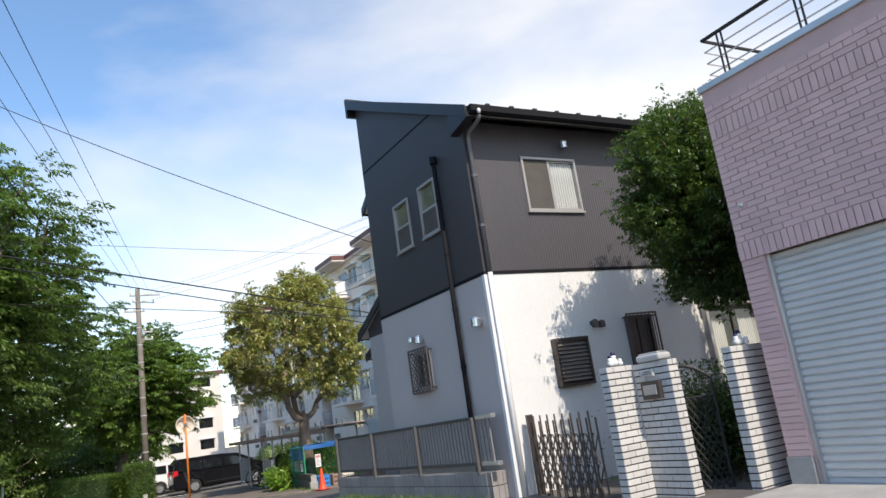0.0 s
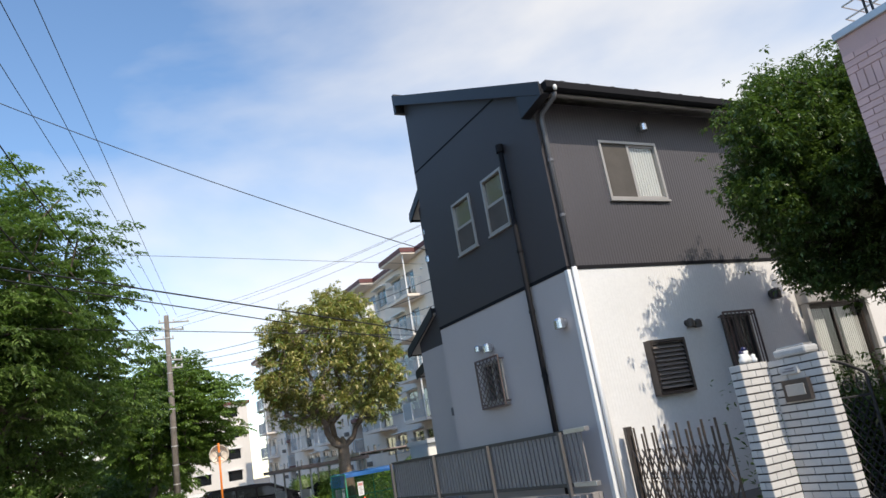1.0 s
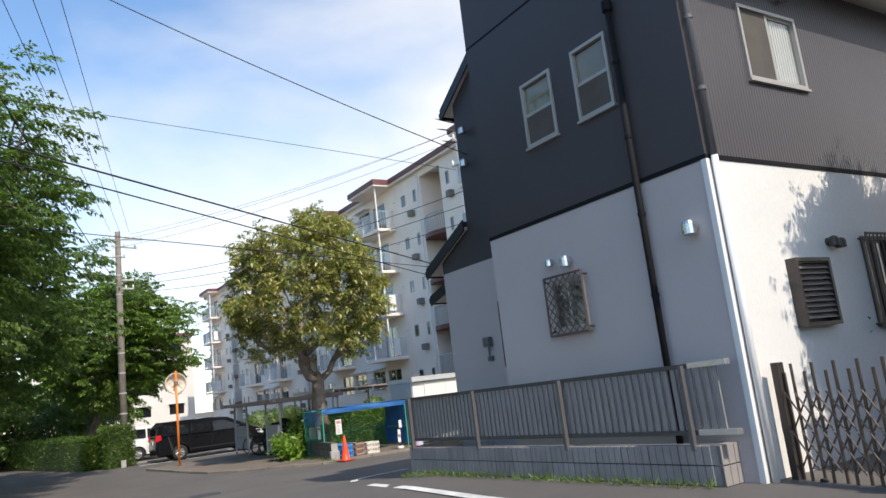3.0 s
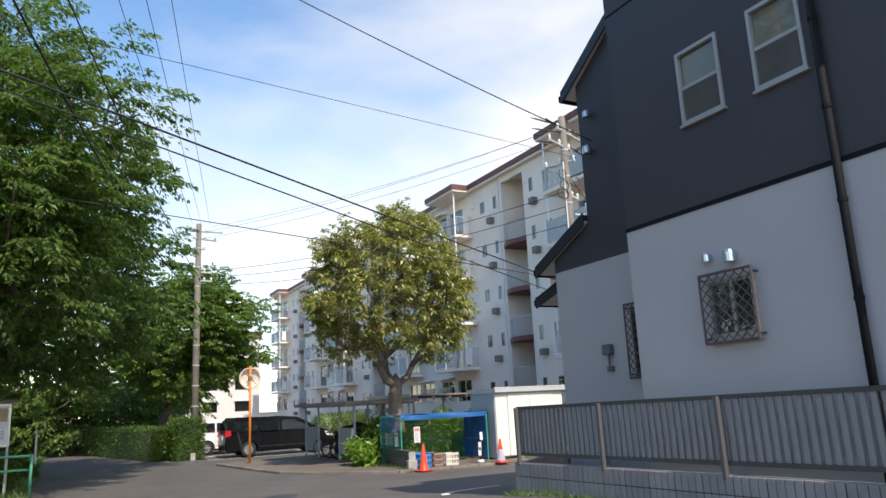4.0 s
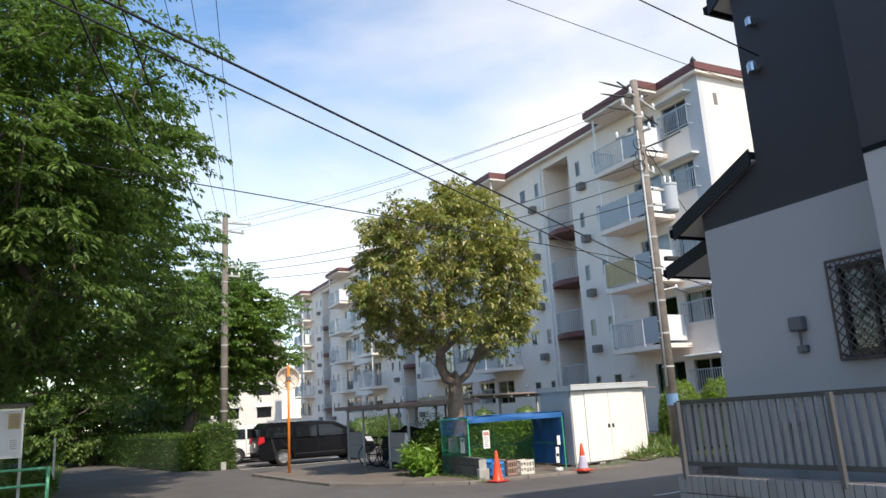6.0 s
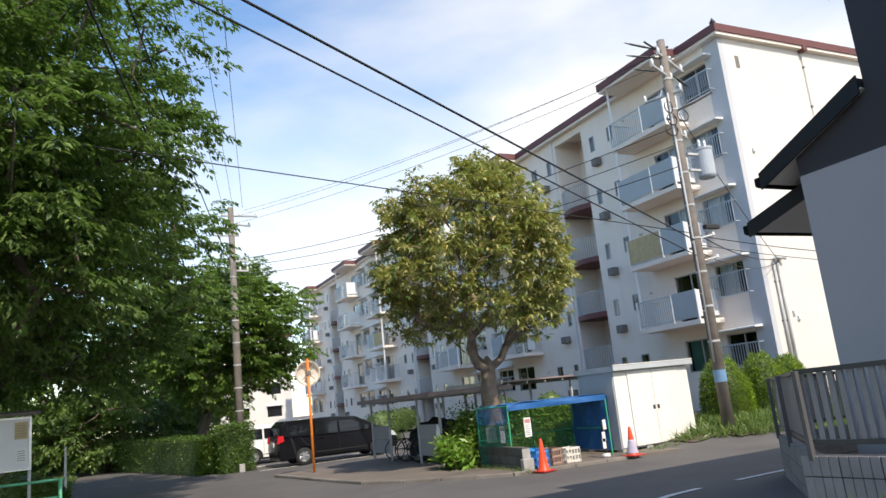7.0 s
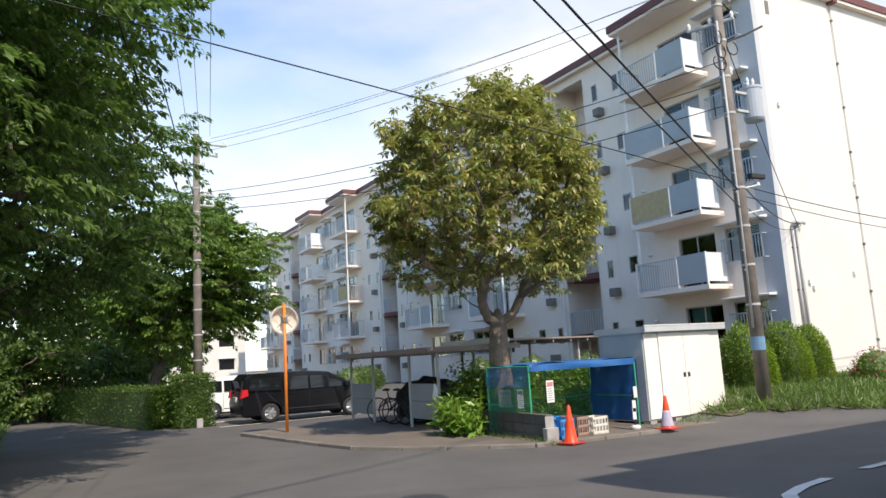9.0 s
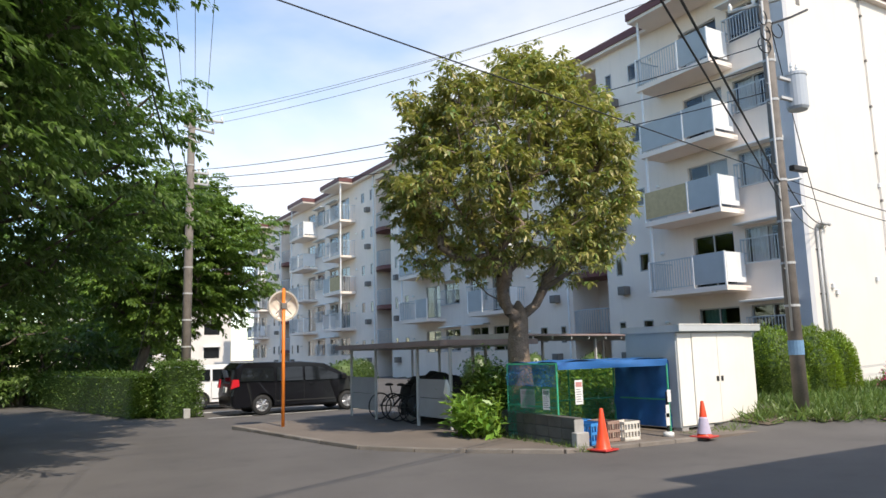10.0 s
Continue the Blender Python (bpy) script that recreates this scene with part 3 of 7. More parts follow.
strip("road_line", [(4.95, -6 + k) for k in range(0, 15)] + [(5.0, 10), (5.1, 12), (5.25, 14), (5.45, 15.7)], 0.14, LINE, "worn white line along the road's edge")
strip("road_line", [(5.9, 17.3), (6.1, 17.75), (6.5, 18.1), (7.0, 18.3), (7.6, 18.42)], 0.14, LINE, "worn white arc into the side road")
strip("road_line", [(8.4, 18.5), (10, 18.6), (12, 18.7)], 0.14, LINE, "worn white line along the side road")
strip("road_line", [(-0.05, 12 + k) for k in range(0, 15)], 0.14, LINE, "worn white line by the verge")
bm = B()
lathe(bm, [(0.0, 0.016), (0.30, 0.016), (0.33, 0.012), (0.34, 0.0)], 28)
manhole = part("manhole_cover", bm, material("cast_iron", (0.045, 0.043, 0.042), 0.6, 0.2, 8, 60, 0.4), None)
manhole.location = (4.2, 21.3, ground_z(4.2, 21.3))
tagged(manhole, "dark cast iron manhole cover in the asphalt", "manhole cover", kind="structure")

# plain wall closing the side behind the walk; unseen, added to cut skylight
bm = B()
box(bm, -13.0, -12.6, -30, 14, -0.2, 4.6)
tagged(part("sky_blocker_wall", bm, material("sky_blocker_green", (0.10, 0.11, 0.075), 0.9, 0.3, 1.5, 30, 0.5), None), "unseen plain green wall added to cut sky light", "wall", kind="structure")

# ---- two-storey house ----
house = thing("house", "two-storey house, white below and charcoal above, black roof", "house")
HX, HY, HB, HT = 6.39, 9.145, 12.93, 0.16
MID, BASE, XR = 3.775, 0.45, 15.0


def front_fill(bm, u0, u1, v0, v1):
    box(bm, u0, u1, HY, HY + HT, v0, v1)


def gable_fill(bm, u0, u1, v0, v1):
    box(bm, HX, HX + HT, u0, u1, v0, v1)


front_low = [(8.97, 9.57, 1.93, 2.97), (10.85, 12.3, 1.1, 3.0)]
front_up = [(7.42, 8.54, 4.76, 5.68)]
gab_low = [(11.13, 11.75, 2.28, 2.95)]
gab_up = [(11.19, 11.8, 4.77, 5.66), (10.18, 10.78, 4.77, 5.68)]
bm = wall_cells(B(), [HX + HT, XR], [BASE, MID], front_low, front_fill)
part("wall", bm, WHITEWALL, house, "white ribbed siding")
bm = wall_cells(B(), [HX + HT, XR], [MID, 6.22], front_up, front_fill)
part("wall", bm, DARKRIB, house, "charcoal ribbed metal siding")
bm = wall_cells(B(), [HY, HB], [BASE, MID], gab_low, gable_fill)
part("wall", bm, SHADEDWHITE, house, "smooth white siding, tone lowered for shade")
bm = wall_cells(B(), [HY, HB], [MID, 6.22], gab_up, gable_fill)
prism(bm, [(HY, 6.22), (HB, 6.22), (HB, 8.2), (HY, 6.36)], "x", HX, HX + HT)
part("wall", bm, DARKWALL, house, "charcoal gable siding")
# band where the colours meet, and corner trim
bm = B()
box(bm, HX - 0.012, HX, HY - 0.012, HB, MID - 0.02, MID + 0.03)
box(bm, HX, XR, HY - 0.012, HY, MID - 0.02, MID + 0.03)
part("trim", bm, DARKPIPE, house)
# level joint across the gable siding, and the boxed end of the eave
bm = B()
box(bm, HX - 0.006, HX, 10.03, HB, 6.72, 6.745)
part("siding_joint", bm, DARKPIPE, house)
bm = B()
prism(bm, [(8.7, 6.1), (HY + 0.12, 6.0), (HY + 0.12, 6.36), (8.7, 6.17)], "x", HX - 0.15, HX - 0.004)
part("eave_return", bm, ROOFBLACK, house)
# back part, set in from the gable
BX = 7.36
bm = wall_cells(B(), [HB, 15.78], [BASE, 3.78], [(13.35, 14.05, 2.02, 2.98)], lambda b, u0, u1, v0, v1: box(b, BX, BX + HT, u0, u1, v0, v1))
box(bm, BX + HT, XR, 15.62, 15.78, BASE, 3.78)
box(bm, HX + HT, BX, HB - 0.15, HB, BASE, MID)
part("wall", bm, SHADEDWHITE, house)
bm = B()
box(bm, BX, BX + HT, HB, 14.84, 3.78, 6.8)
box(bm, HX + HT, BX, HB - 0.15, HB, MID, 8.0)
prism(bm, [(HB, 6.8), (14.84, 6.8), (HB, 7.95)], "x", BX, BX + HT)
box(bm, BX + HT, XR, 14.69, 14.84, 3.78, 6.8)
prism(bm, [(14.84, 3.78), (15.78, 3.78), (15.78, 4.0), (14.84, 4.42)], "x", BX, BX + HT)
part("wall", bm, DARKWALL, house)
bm = B()
box(bm, XR - 0.15, XR, HY + HT, 15.0, BASE, 6.2)
box(bm, HX + HT, XR, HB - 0.1, HB, 6.2, 8.1)
part("wall", bm, DARKWALL, house)
# foundation
bm = B()
box(bm, HX + 0.03, XR, HY + 0.03, HB - 0.02, 0.0, BASE)
box(bm, BX + 0.03, XR, HB - 0.02, 15.75, 0.0, BASE)
part("foundation", bm, CONCRETE, house)


def slope_roof(y0, z0, y1, z1, x0, x1, thick, soffit_mat, name="roof"):
    """A roof plane from its eave (y0, z0) to its top (y1, z1), with fascia, boards below and standing seams."""
    bm = B()
    prism(bm, [(y0, z0), (y1, z1), (y1, z1 + thick), (y0, z0 + thick)], "x", x0, x1)
    roof = part(name, bm, ROOFBLACK, house, "black metal roof")
    bm = B()
    sg = 1 if y1 > y0 else -1
    prism(bm, [(y0 + 0.05 * sg, z0 - 0.015), (y1, z1 - 0.015), (y1, z1), (y0 + 0.05 * sg, z0)], "x", x0 + 0.02, x1)
    part("soffit", bm, soffit_mat, roof)
    bm = B()
    prism(bm, [(y0, z0 - 0.07), (y1, z1 - 0.07), (y1, z1 + thick + 0.03), (y0, z0 + thick + 0.03)], "x", x0 - 0.025, x0)
    part("verge_board", bm, ROOFBLACK, roof)
    bm = B()
    k = x0 + 0.45
    while k < x1:
        prism(bm, [(y0, z0 + thick), (y1, z1 + thick), (y1, z1 + thick + 0.04), (y0, z0 + thick + 0.04)], "x", k, k + 0.03)
        box(bm, k - 0.02, k + 0.05, y0 + 0.1 * sg - 0.04, y0 + 0.1 * sg + 0.04, z0 + thick + 0.05, z0 + thick + 0.12)
        k += 0.455
    part("roof_seam", bm, ROOFBLACK, roof)
    bm = B()
    prism(bm, [(y0 - 0.11 * sg, z0 + 0.10), (y0 - 0.11 * sg, z0 + 0.0), (y0 - 0.07 * sg, z0 - 0.03), (y0 - 0.02 * sg, z0 - 0.03), (y0 - 0.002 * sg, z0), (y0 - 0.002 * sg, z0 + 0.10)], "x", x0 + 0.02, x1)
    part("gutter", bm, DARKPIPE, roof)
    return roof


slope_roof(8.72, 6.16, 13.02, 8.25, HX - 0.14, XR, 0.10, SOFFIT)
slope_roof(15.12, 6.6, 13.06, 7.9, BX - 0.08, XR, 0.10, SOFFIT)
slope_roof(16.25, 3.84, 14.86, 4.46, BX - 0.06, XR, 0.10, SOFFIT)
# small hood over the back door
slope_roof(16.9, 3.42, 15.8, 3.74, BX + 0.36, XR - 4, 0.09, SOFFIT, "porch_roof")
# ridge trim
bm = B()
box(bm, HX - 0.16, XR, 12.98, 13.06, 8.0, 8.4)
part("roof_trim", bm, ROOFBLACK, house)

# windows


def sliding_window(u0, u1, v0, v1, place, curtain=None, frame_mat=SASH, split=True, half=False, screen=None):
    """A sash window: frame, two lights, glass, sill. place(u, depth, v) gives the world place."""
    def slab(bm, a, b, c, d, d0, d1):
        p, q = place(a, d0, c), place(b, d1, d)
        box(bm, min(p[0], q[0]), max(p[0], q[0]), min(p[1], q[1]), max(p[1], q[1]), c, d)
    f = 0.04
    bm = B()
    for a, b, c, d in ((u0, u1, v1 - f, v1), (u0, u1, v0, v0 + f), (u0, u0 + f, v0 + f, v1 - f), (u1 - f, u1, v0 + f, v1 - f)):
        slab(bm, a, b, c, d, -0.025, 0.09)
    slab(bm, u0 - 0.02, u1 + 0.02, v0 - 0.03, v0, -0.045, 0.02)
    win = part("window", bm, frame_mat, house)
    mid = (u0 + u1) / 2
    g = 0.028
    if split:
        bm = B()
        slab(bm, mid - 0.02, mid + 0.02, v0 + f, v1 - f, 0.0, 0.05)
        for a, b in ((u0 + f, mid - 0.02), (mid + 0.02, u1 - f)):
            slab(bm, a, b, v1 - f - g, v1 - f, 0.01, 0.04)
            slab(bm, a, b, v0 + f, v0 + f + g, 0.01, 0.04)
        part("sash", bm, frame_mat, win)
    else:
        bm = B()
        h = (v0 + v1) / 2
        slab(bm, u0 + f, u1 - f, h - 0.02, h + 0.02, 0.0, 0.05)
        part("sash", bm, frame_mat, win)
    bm = B()
    slab(bm, u0 + f, u1 - f, v0 + f, v1 - f, 0.022, 0.027)
    ob = part("pane", bm, GLASS, win)
    ob.visible_shadow = False
    if screen:
        bm = B()
        slab(bm, screen[0], screen[1], screen[2], screen[3], 0.004, 0.009)
        part("insect_screen", bm, INSECT, win, "grey insect screen")
    if curtain:
        for a, b, mat in curtain:
            bmc = B()
            k = max(4, int((b - a) * 40))
            for i in range(k):
                x0, x1 = a + (b - a) * i / k, a + (b - a) * (i + 1) / k
                dd = 0.04 + (0.0 if mat in (INSECT, BLIND, DULLPANE) else 0.015 * (i % 2))
                slab(bmc, x0, x1, (v0 + v1) / 2 if half else v0 + 0.05, v1 - 0.05, dd, dd + 0.015)
            part("curtain", bmc, mat, win)
    return win


def front(u, d, v):
    return (u, HY + d, v)


def gable(u, d, v):
    return (HX + d, u, v)


def back(u, d, v):
    return (BX + d, u, v)


sliding_window(7.42, 8.54, 4.76, 5.68, front, [(8.0, 8.5, CURTAIN)], screen=(7.46, 7.96, 4.8, 5.64))
sliding_window(11.19, 11.8, 4.77, 5.66, gable, [(11.23, 11.76, BLIND)], split=False, half=True, screen=(11.23, 11.76, 4.81, 5.2))
sliding_window(10.18, 10.78, 4.77, 5.68, gable, [(10.22, 10.74, BLIND)], split=False, half=True, screen=(10.22, 10.74, 4.81, 5.21))
sliding_window(11.13, 11.75, 2.28, 2.95, gable, [(11.17, 11.71, DULLPANE)])
sliding_window(8.97, 9.57, 1.93, 2.97, front, [(9.01, 9.53, DULLPANE)], BRONZE)
sliding_window(10.85, 12.3, 1.1, 3.0, front, [(10.9, 11.35, CURTAIN), (11.75, 12.25, CURTAIN)], BRONZE)
sliding_window(13.35, 14.05, 2.02, 2.98, back, [(13.39, 14.01, DULLPANE)], BRONZE)


def lattice_grille(u0, u1, v0, v1, place, step, mat, upright=False):
    """A burglar grille: a frame of bars standing off the wall, with crossing slats."""
    bm = B()
    o = -0.10
    for a, b in (((u0, v0), (u1, v0)), ((u1, v0), (u1, v1)), ((u1, v1), (u0, v1)), ((u0, v1), (u0, v0))):
        tube(bm, [place(a[0], o, a[1]), place(b[0], o, b[1])], 0.016, 6)
    for u in (u0, u1):
        for v in (v0 + 0.05, v1 - 0.05):
            tube(bm, [place(u, o, v), place(u, 0.0, v)], 0.012, 6)
    root = part("grille", bm, mat, house, "bronze window grille")
    w, h = u1 - u0, v1 - v0
    if upright:
        k = u0 + step
        while k < u1 - 0.01:
            bm = B()
            tube(bm, [place(k, o, v0), place(k, o, v1)], 0.009, 6)
            part("bar", bm, mat, root)
            k += step
        return root
    for sgn in (1, -1):
        c = -h
        while c < w:
            a0, a1 = max(0, c), min(w, c + h)
            if a1 - a0 > 0.04:
                z0, z1 = (a0 - c, a1 - c)
                if sgn < 0:
                    z0, z1 = h - z0, h - z1
                bm = B()
                tube(bm, [place(u0 + a0, o - 0.004 * sgn, v0 + z0), place(u0 + a1, o - 0.004 * sgn, v0 + z1)], 0.0075, 5)
                part("bar", bm, mat, root)
            c += step
    return root


lattice_grille(11.08, 11.77, 2.25, 2.985, gable, 0.115, GRILLE)
lattice_grille(13.33, 14.1, 1.98, 3.02, back, 0.115, GRILLE)
lattice_grille(8.93, 9.59, 1.88, 2.99, front, 0.085, GRILLE, True)

# louvre box window
bm = B()
for a in ((7.39, 7.43, 1.97, 2.70), (8.00, 8.04, 1.97, 2.70), (7.43, 8.00, 1.97, 2.01), (7.43, 8.00, 2.66, 2.70)):
    box(bm, a[0], a[1], HY - 0.12, HY, a[2], a[3])
box(bm, 7.43, 8.00, HY - 0.02, HY - 0.002, 2.01, 2.70)
louvre = part("louvre_screen", bm, BRONZE, house, "bronze louvre screen")
for k in range(11):
    z = 2.05 + k * 0.059
    bm = B()
    prism(bm, [(HY - 0.11, z), (HY - 0.10, z), (HY - 0.055, z + 0.055), (HY - 0.065, z + 0.055)], "x", 7.43, 8.00)
    part("slat", bm, LOUVRE, louvre)
# roller shutter box of the large front window
bm = B()
box(bm, 10.75, 12.42, HY - 0.2, HY, 3.0, 3.24, 0.02)
box(bm, 10.78, 10.85, HY - 0.12, HY, 1.05, 3.0)
box(bm, 12.3, 12.37, HY - 0.12, HY, 1.05, 3.0)
part("shutter_box", bm, SASH, house)


def hood(p, n, r, depth, mat):
    """A round vent hood on a wall, at p, facing n."""
    p, n = Vector(p), Vector(n)
    bm = B()
    tube(bm, [p, p + n * depth * 0.6], r * 0.8, 14)
    c = p + n * depth * 0.6
    tube(bm, [c + Vector((0, 0, k * r)) for k in (-1.1, -1.05, 0.35, 0.75, 1.0)], [r * 0.9, r, r, r * 0.78, r * 0.25], 14)
    return part("vent_hood", bm, mat, house, "round metal vent hood")


hood((HX, 9.42, 3.11), (-1, 0, 0), 0.075, 0.16, STEEL)
hood((HX, 11.66, 3.19), (-1, 0, 0), 0.05, 0.12, STEEL)
hood((HX, 11.34, 3.15), (-1, 0, 0), 0.07, 0.14, STEEL)
hood((8.31, HY, 5.92), (0, -1, 0), 0.07, 0.14, STEEL)
hood((8.27, HY, 2.9), (0, -1, 0), 0.055, 0.13, BRONZE)
hood((8.41, HY, 2.88), (0, -1, 0), 0.055, 0.13, BRONZE)
hood((10.2, HY, 3.22), (0, -1, 0), 0.08, 0.15, BRONZE)
hood((BX, 14.6, 5.56), (-1, 0, 0), 0.07, 0.14, STEEL)
hood((BX, 14.55, 6.14), (-1, 0, 0), 0.06, 0.12, STEEL)

# downpipes
bm = B()
tube(bm, [(HX - 0.06, 10.03, 5.9), (HX - 0.06, 10.03, 0.6)], 0.038, 10)
lathe(bm, [(0.06, 0), (0.06, 0.12)], 12, (HX - 0.06, 10.03, 5.84))
pipe = part("downpipe", bm, DARKPIPE, house, "black downpipe", smooth=True)
for z in (5.2, 4.3, 3.4, 2.5, 1.6):
    bm = B()
    tube(bm, [(HX - 0.06, 10.03, z - 0.02), (HX - 0.06, 10.03, z + 0.02)], 0.046, 10)
    part("bracket", bm, DARKPIPE, pipe)
bm = B()
tube(bm, [(HX + 0.04, 8.66, 6.12), (HX + 0.05, 8.72, 6.06), (HX + 0.07, HY - 0.1, 6.0), (HX + 0.07, HY - 0.06, 5.9), (HX + 0.07, HY - 0.06, MID)], 0.034, 10)
pipe = part("downpipe", bm, GREYPIPE, house, "grey corner downpipe", smooth=True)
for z in (5.3, 4.5):
    bm = B()
    tube(bm, [(HX + 0.07, HY - 0.06, z - 0.02), (HX + 0.07, HY - 0.06, z + 0.02)], 0.045, 10)
    part("bracket", bm, GREYPIPE, pipe)
bm = B()
tube(bm, [(HX + 0.07, HY - 0.06, MID), (HX + 0.07, HY - 0.06, 0.55)], 0.036, 10)
part("downpipe", bm, WHITEPIPE, house, "white corner downpipe", smooth=True)
bm = B()
lathe(bm, [(0.001, 0.04), (0.022, 0.03), (0.03, 0.0), (0.022, -0.04), (0.001, -0.045)], 12, (HX - 0.0, 8.59, 6.15))
part("gutter_cap", bm, PORCELAIN, house, smooth=True)
# corner strips
bm = B()
box(bm, HX - 0.015, HX + 0.05, HY - 0.015, HY - 0.001, BASE, MID - 0.02)
box(bm, HX - 0.015, HX - 0.001, HY - 0.001, HY + 0.05, BASE, MID - 0.02)
part("corner_trim", bm, SIDEWHITE, house)
# meter and taps on the back part
bm = B()
box(bm, BX - 0.10, BX, 14.5, 14.68, 2.34, 2.5, 0.02)
box(bm, BX - 0.06, BX, 14.52, 14.64, 2.1, 2.18, 0.01)
tube(bm, [(BX - 0.05, 14.58, 2.36), (BX - 0.05, 14.58, 2.12)], 0.015, 8)
part("meter_box", bm, GREYPIPE, house)
bm = B()
box(bm, BX - 0.16, BX - 0.02, 14.7, 14.95, 1.32, 1.52, 0.03)
tube(bm, [(BX - 0.09, 14.75, 1.33), (BX - 0.09, 14.75, 0.5)], 0.018, 8)
tube(bm, [(BX - 0.09, 14.9, 1.33), (BX - 0.09, 14.9, 0.5)], 0.018, 8)
lathe(bm, [(0.001, 1.52), (0.05, 1.53), (0.05, 1.58), (0.001, 1.59)], 12, (BX - 0.09, 14.82, 0))
part("gas_meter", bm, SHELTERSTEEL, house)

# ---- block wall and fence by the house ----
block_wall = thing("block_wall", "low grey concrete block wall below the fence", "wall", kind="structure")
TOP0, WY0, WX = 0.955, 9.5, 6.12
RUNS = [((6.12, 9.5), (6.12, 15.4), 0.955, 0.865), ((6.12, 15.4), (8.8, 18.0), 0.865, 0.76), ((8.8, 18.0), (15.2, 18.3), 0.76, 0.7)]


def run_pose(a, b, t0, t1, d):
    """The pose on top of a run of wall, d metres along it; local y runs along the wall."""
    a, b = Vector(a), Vector(b)
    L_ = (b - a).length
    p = a + (b - a) * d / L_
    return pose(p.x, p.y, t0 + (t1 - t0) * d / L_, math.degrees(math.atan2(t1 - t0, L_)), 0, math.degrees(math.atan2(b.y - a.y, b.x - a.x)) - 90)


bm = B()
for q in range(4):
    box(bm, 0, 0.05, 0.004 + q * 0.0985, 0.094 + q * 0.0985, 0.004, 0.189, 0.006)
box(bm, 0.012, 0.138, 0.004, 0.396, 0.004, 0.189)
block_me = mesh_of("block", bm, BLOCK)
for run in RUNS:
    L_ = (Vector(run[1]) - Vector(run[0])).length
    bm = B()
    box(bm, 0.008, 0.13, 0.01, L_ - 0.01, -1.2, -0.012)
    part("core", bm, MORTAR, block_wall).matrix_basis = run_pose(*run, 0)
    for c in range(4):
        for k in range(int(L_ / 0.4 + 0.4)):
            same("block", block_me, block_wall, run_pose(*run, k * 0.4) @ pose(0, 0, -(c + 1) * 0.195))
# stepped end by the driveway
bm = B()
for q in range(4):
    box(bm, q * 0.1 + 0.004, q * 0.1 + 0.096, 0, 0.05, 0.004, 0.189, 0.006)
box(bm, 0.004, 0.396, 0.012, 0.12, 0.004, 0.189)
endb = mesh_of("block", bm, BLOCK)
for c in range(4):
    for k in range(2 if c else 1):
        same("block", endb, block_wall, pose(WX + 0.002 + k * 0.402, WY0 - 0.122, TOP0 - (c + 1) * 0.195))

fence = thing("fence", "grey aluminium slat fence on the block wall", "fence")
FT, FB_ = 0.745, 0.09
bm = B()
box(bm, 0, 0.02, 0, 0.058, FB_ + 0.04, FT + 0.005)
slat_me = mesh_of("slat", bm, FENCESLAT)
bm = B()
box(bm, 0, 0.05, 0, 0.05, -0.05, FT + 0.03, 0.004)
post_me = mesh_of("post", bm, FENCE)
for i, run in enumerate(RUNS):
    L_ = (Vector(run[1]) - Vector(run[0])).length
    start = -0.25 if i == 0 else 0.0
    for z in (FT, FB_):
        bm = B()
        box(bm, 0.035, 0.095, start, L_, z, z + 0.045)
        part("rail", bm, FENCEDARK, fence).matrix_basis = run_pose(*run, 0)
    d = start + 0.05
    while d < L_ - 0.04:
        same("slat", slat_me, fence, run_pose(*run, d) @ pose(0.055, 0, 0))
        d += 0.102
    for d in np.linspace(0.16 if i == 0 else L_ / 2, L_ - 0.06, 4 if i == 0 else 2):
        same("post", post_me, fence, run_pose(*run, d) @ pose(-0.016, 0, 0))
for z in (FT, FB_):
    bm = B()
    box(bm, 0.028, 0.102, -0.34, 0.12, z - 0.006, z + 0.052, 0.006)
    part("rail_end", bm, ALU, fence, "bright aluminium rail end").matrix_basis = run_pose(*RUNS[0], 0)

# ---- gate, pillars ----
gate = thing("accordion_gate", "bronze folding accordion gate across the driveway", "gate", (6.64, 8.97, 0.54), -104)
L = 1.98
for k in range(17):
    u = 0.05 + k * L / 16
    bm = B()
    h = 1.02 + (0.08 if k % 2 else 0.0)
    box(bm, u - 0.014, u + 0.014, -0.012 if k % 2 else 0.012, 0.004 if k % 2 else 0.028, 0.03, h, 0.003)
    part("bar", bm, GATE, gate)
    if k < 15:
        for z0 in (0.14, 0.50):
            for s in (1, -1):
                bm = B()
                za, zb = (z0, z0 + 0.34) if s > 0 else (z0 + 0.34, z0)
                tube(bm, [(u, 0.02 * s, za), (u + 2 * L / 16, 0.02 * s, zb)], 0.009, 5)
                part("link", bm, GATE, gate)
bm = B()
box(bm, -0.06, 0.03, -0.03, 0.05, 0.0, 1.12, 0.006)
box(bm, -0.085, -0.06, -0.01, 0.03, 0.45, 0.62, 0.004)
part("lock_post", bm, BRONZE, gate)
bm = B()
for u in (0.3, 1.0, 1.75):
    lathe(bm, [(0.001, -0.02), (0.035, -0.02), (0.035, 0.02), (0.001, 0.02)], 12, (u, 0.0, 0.035), "y")
part("wheel", bm, TYRE, gate)


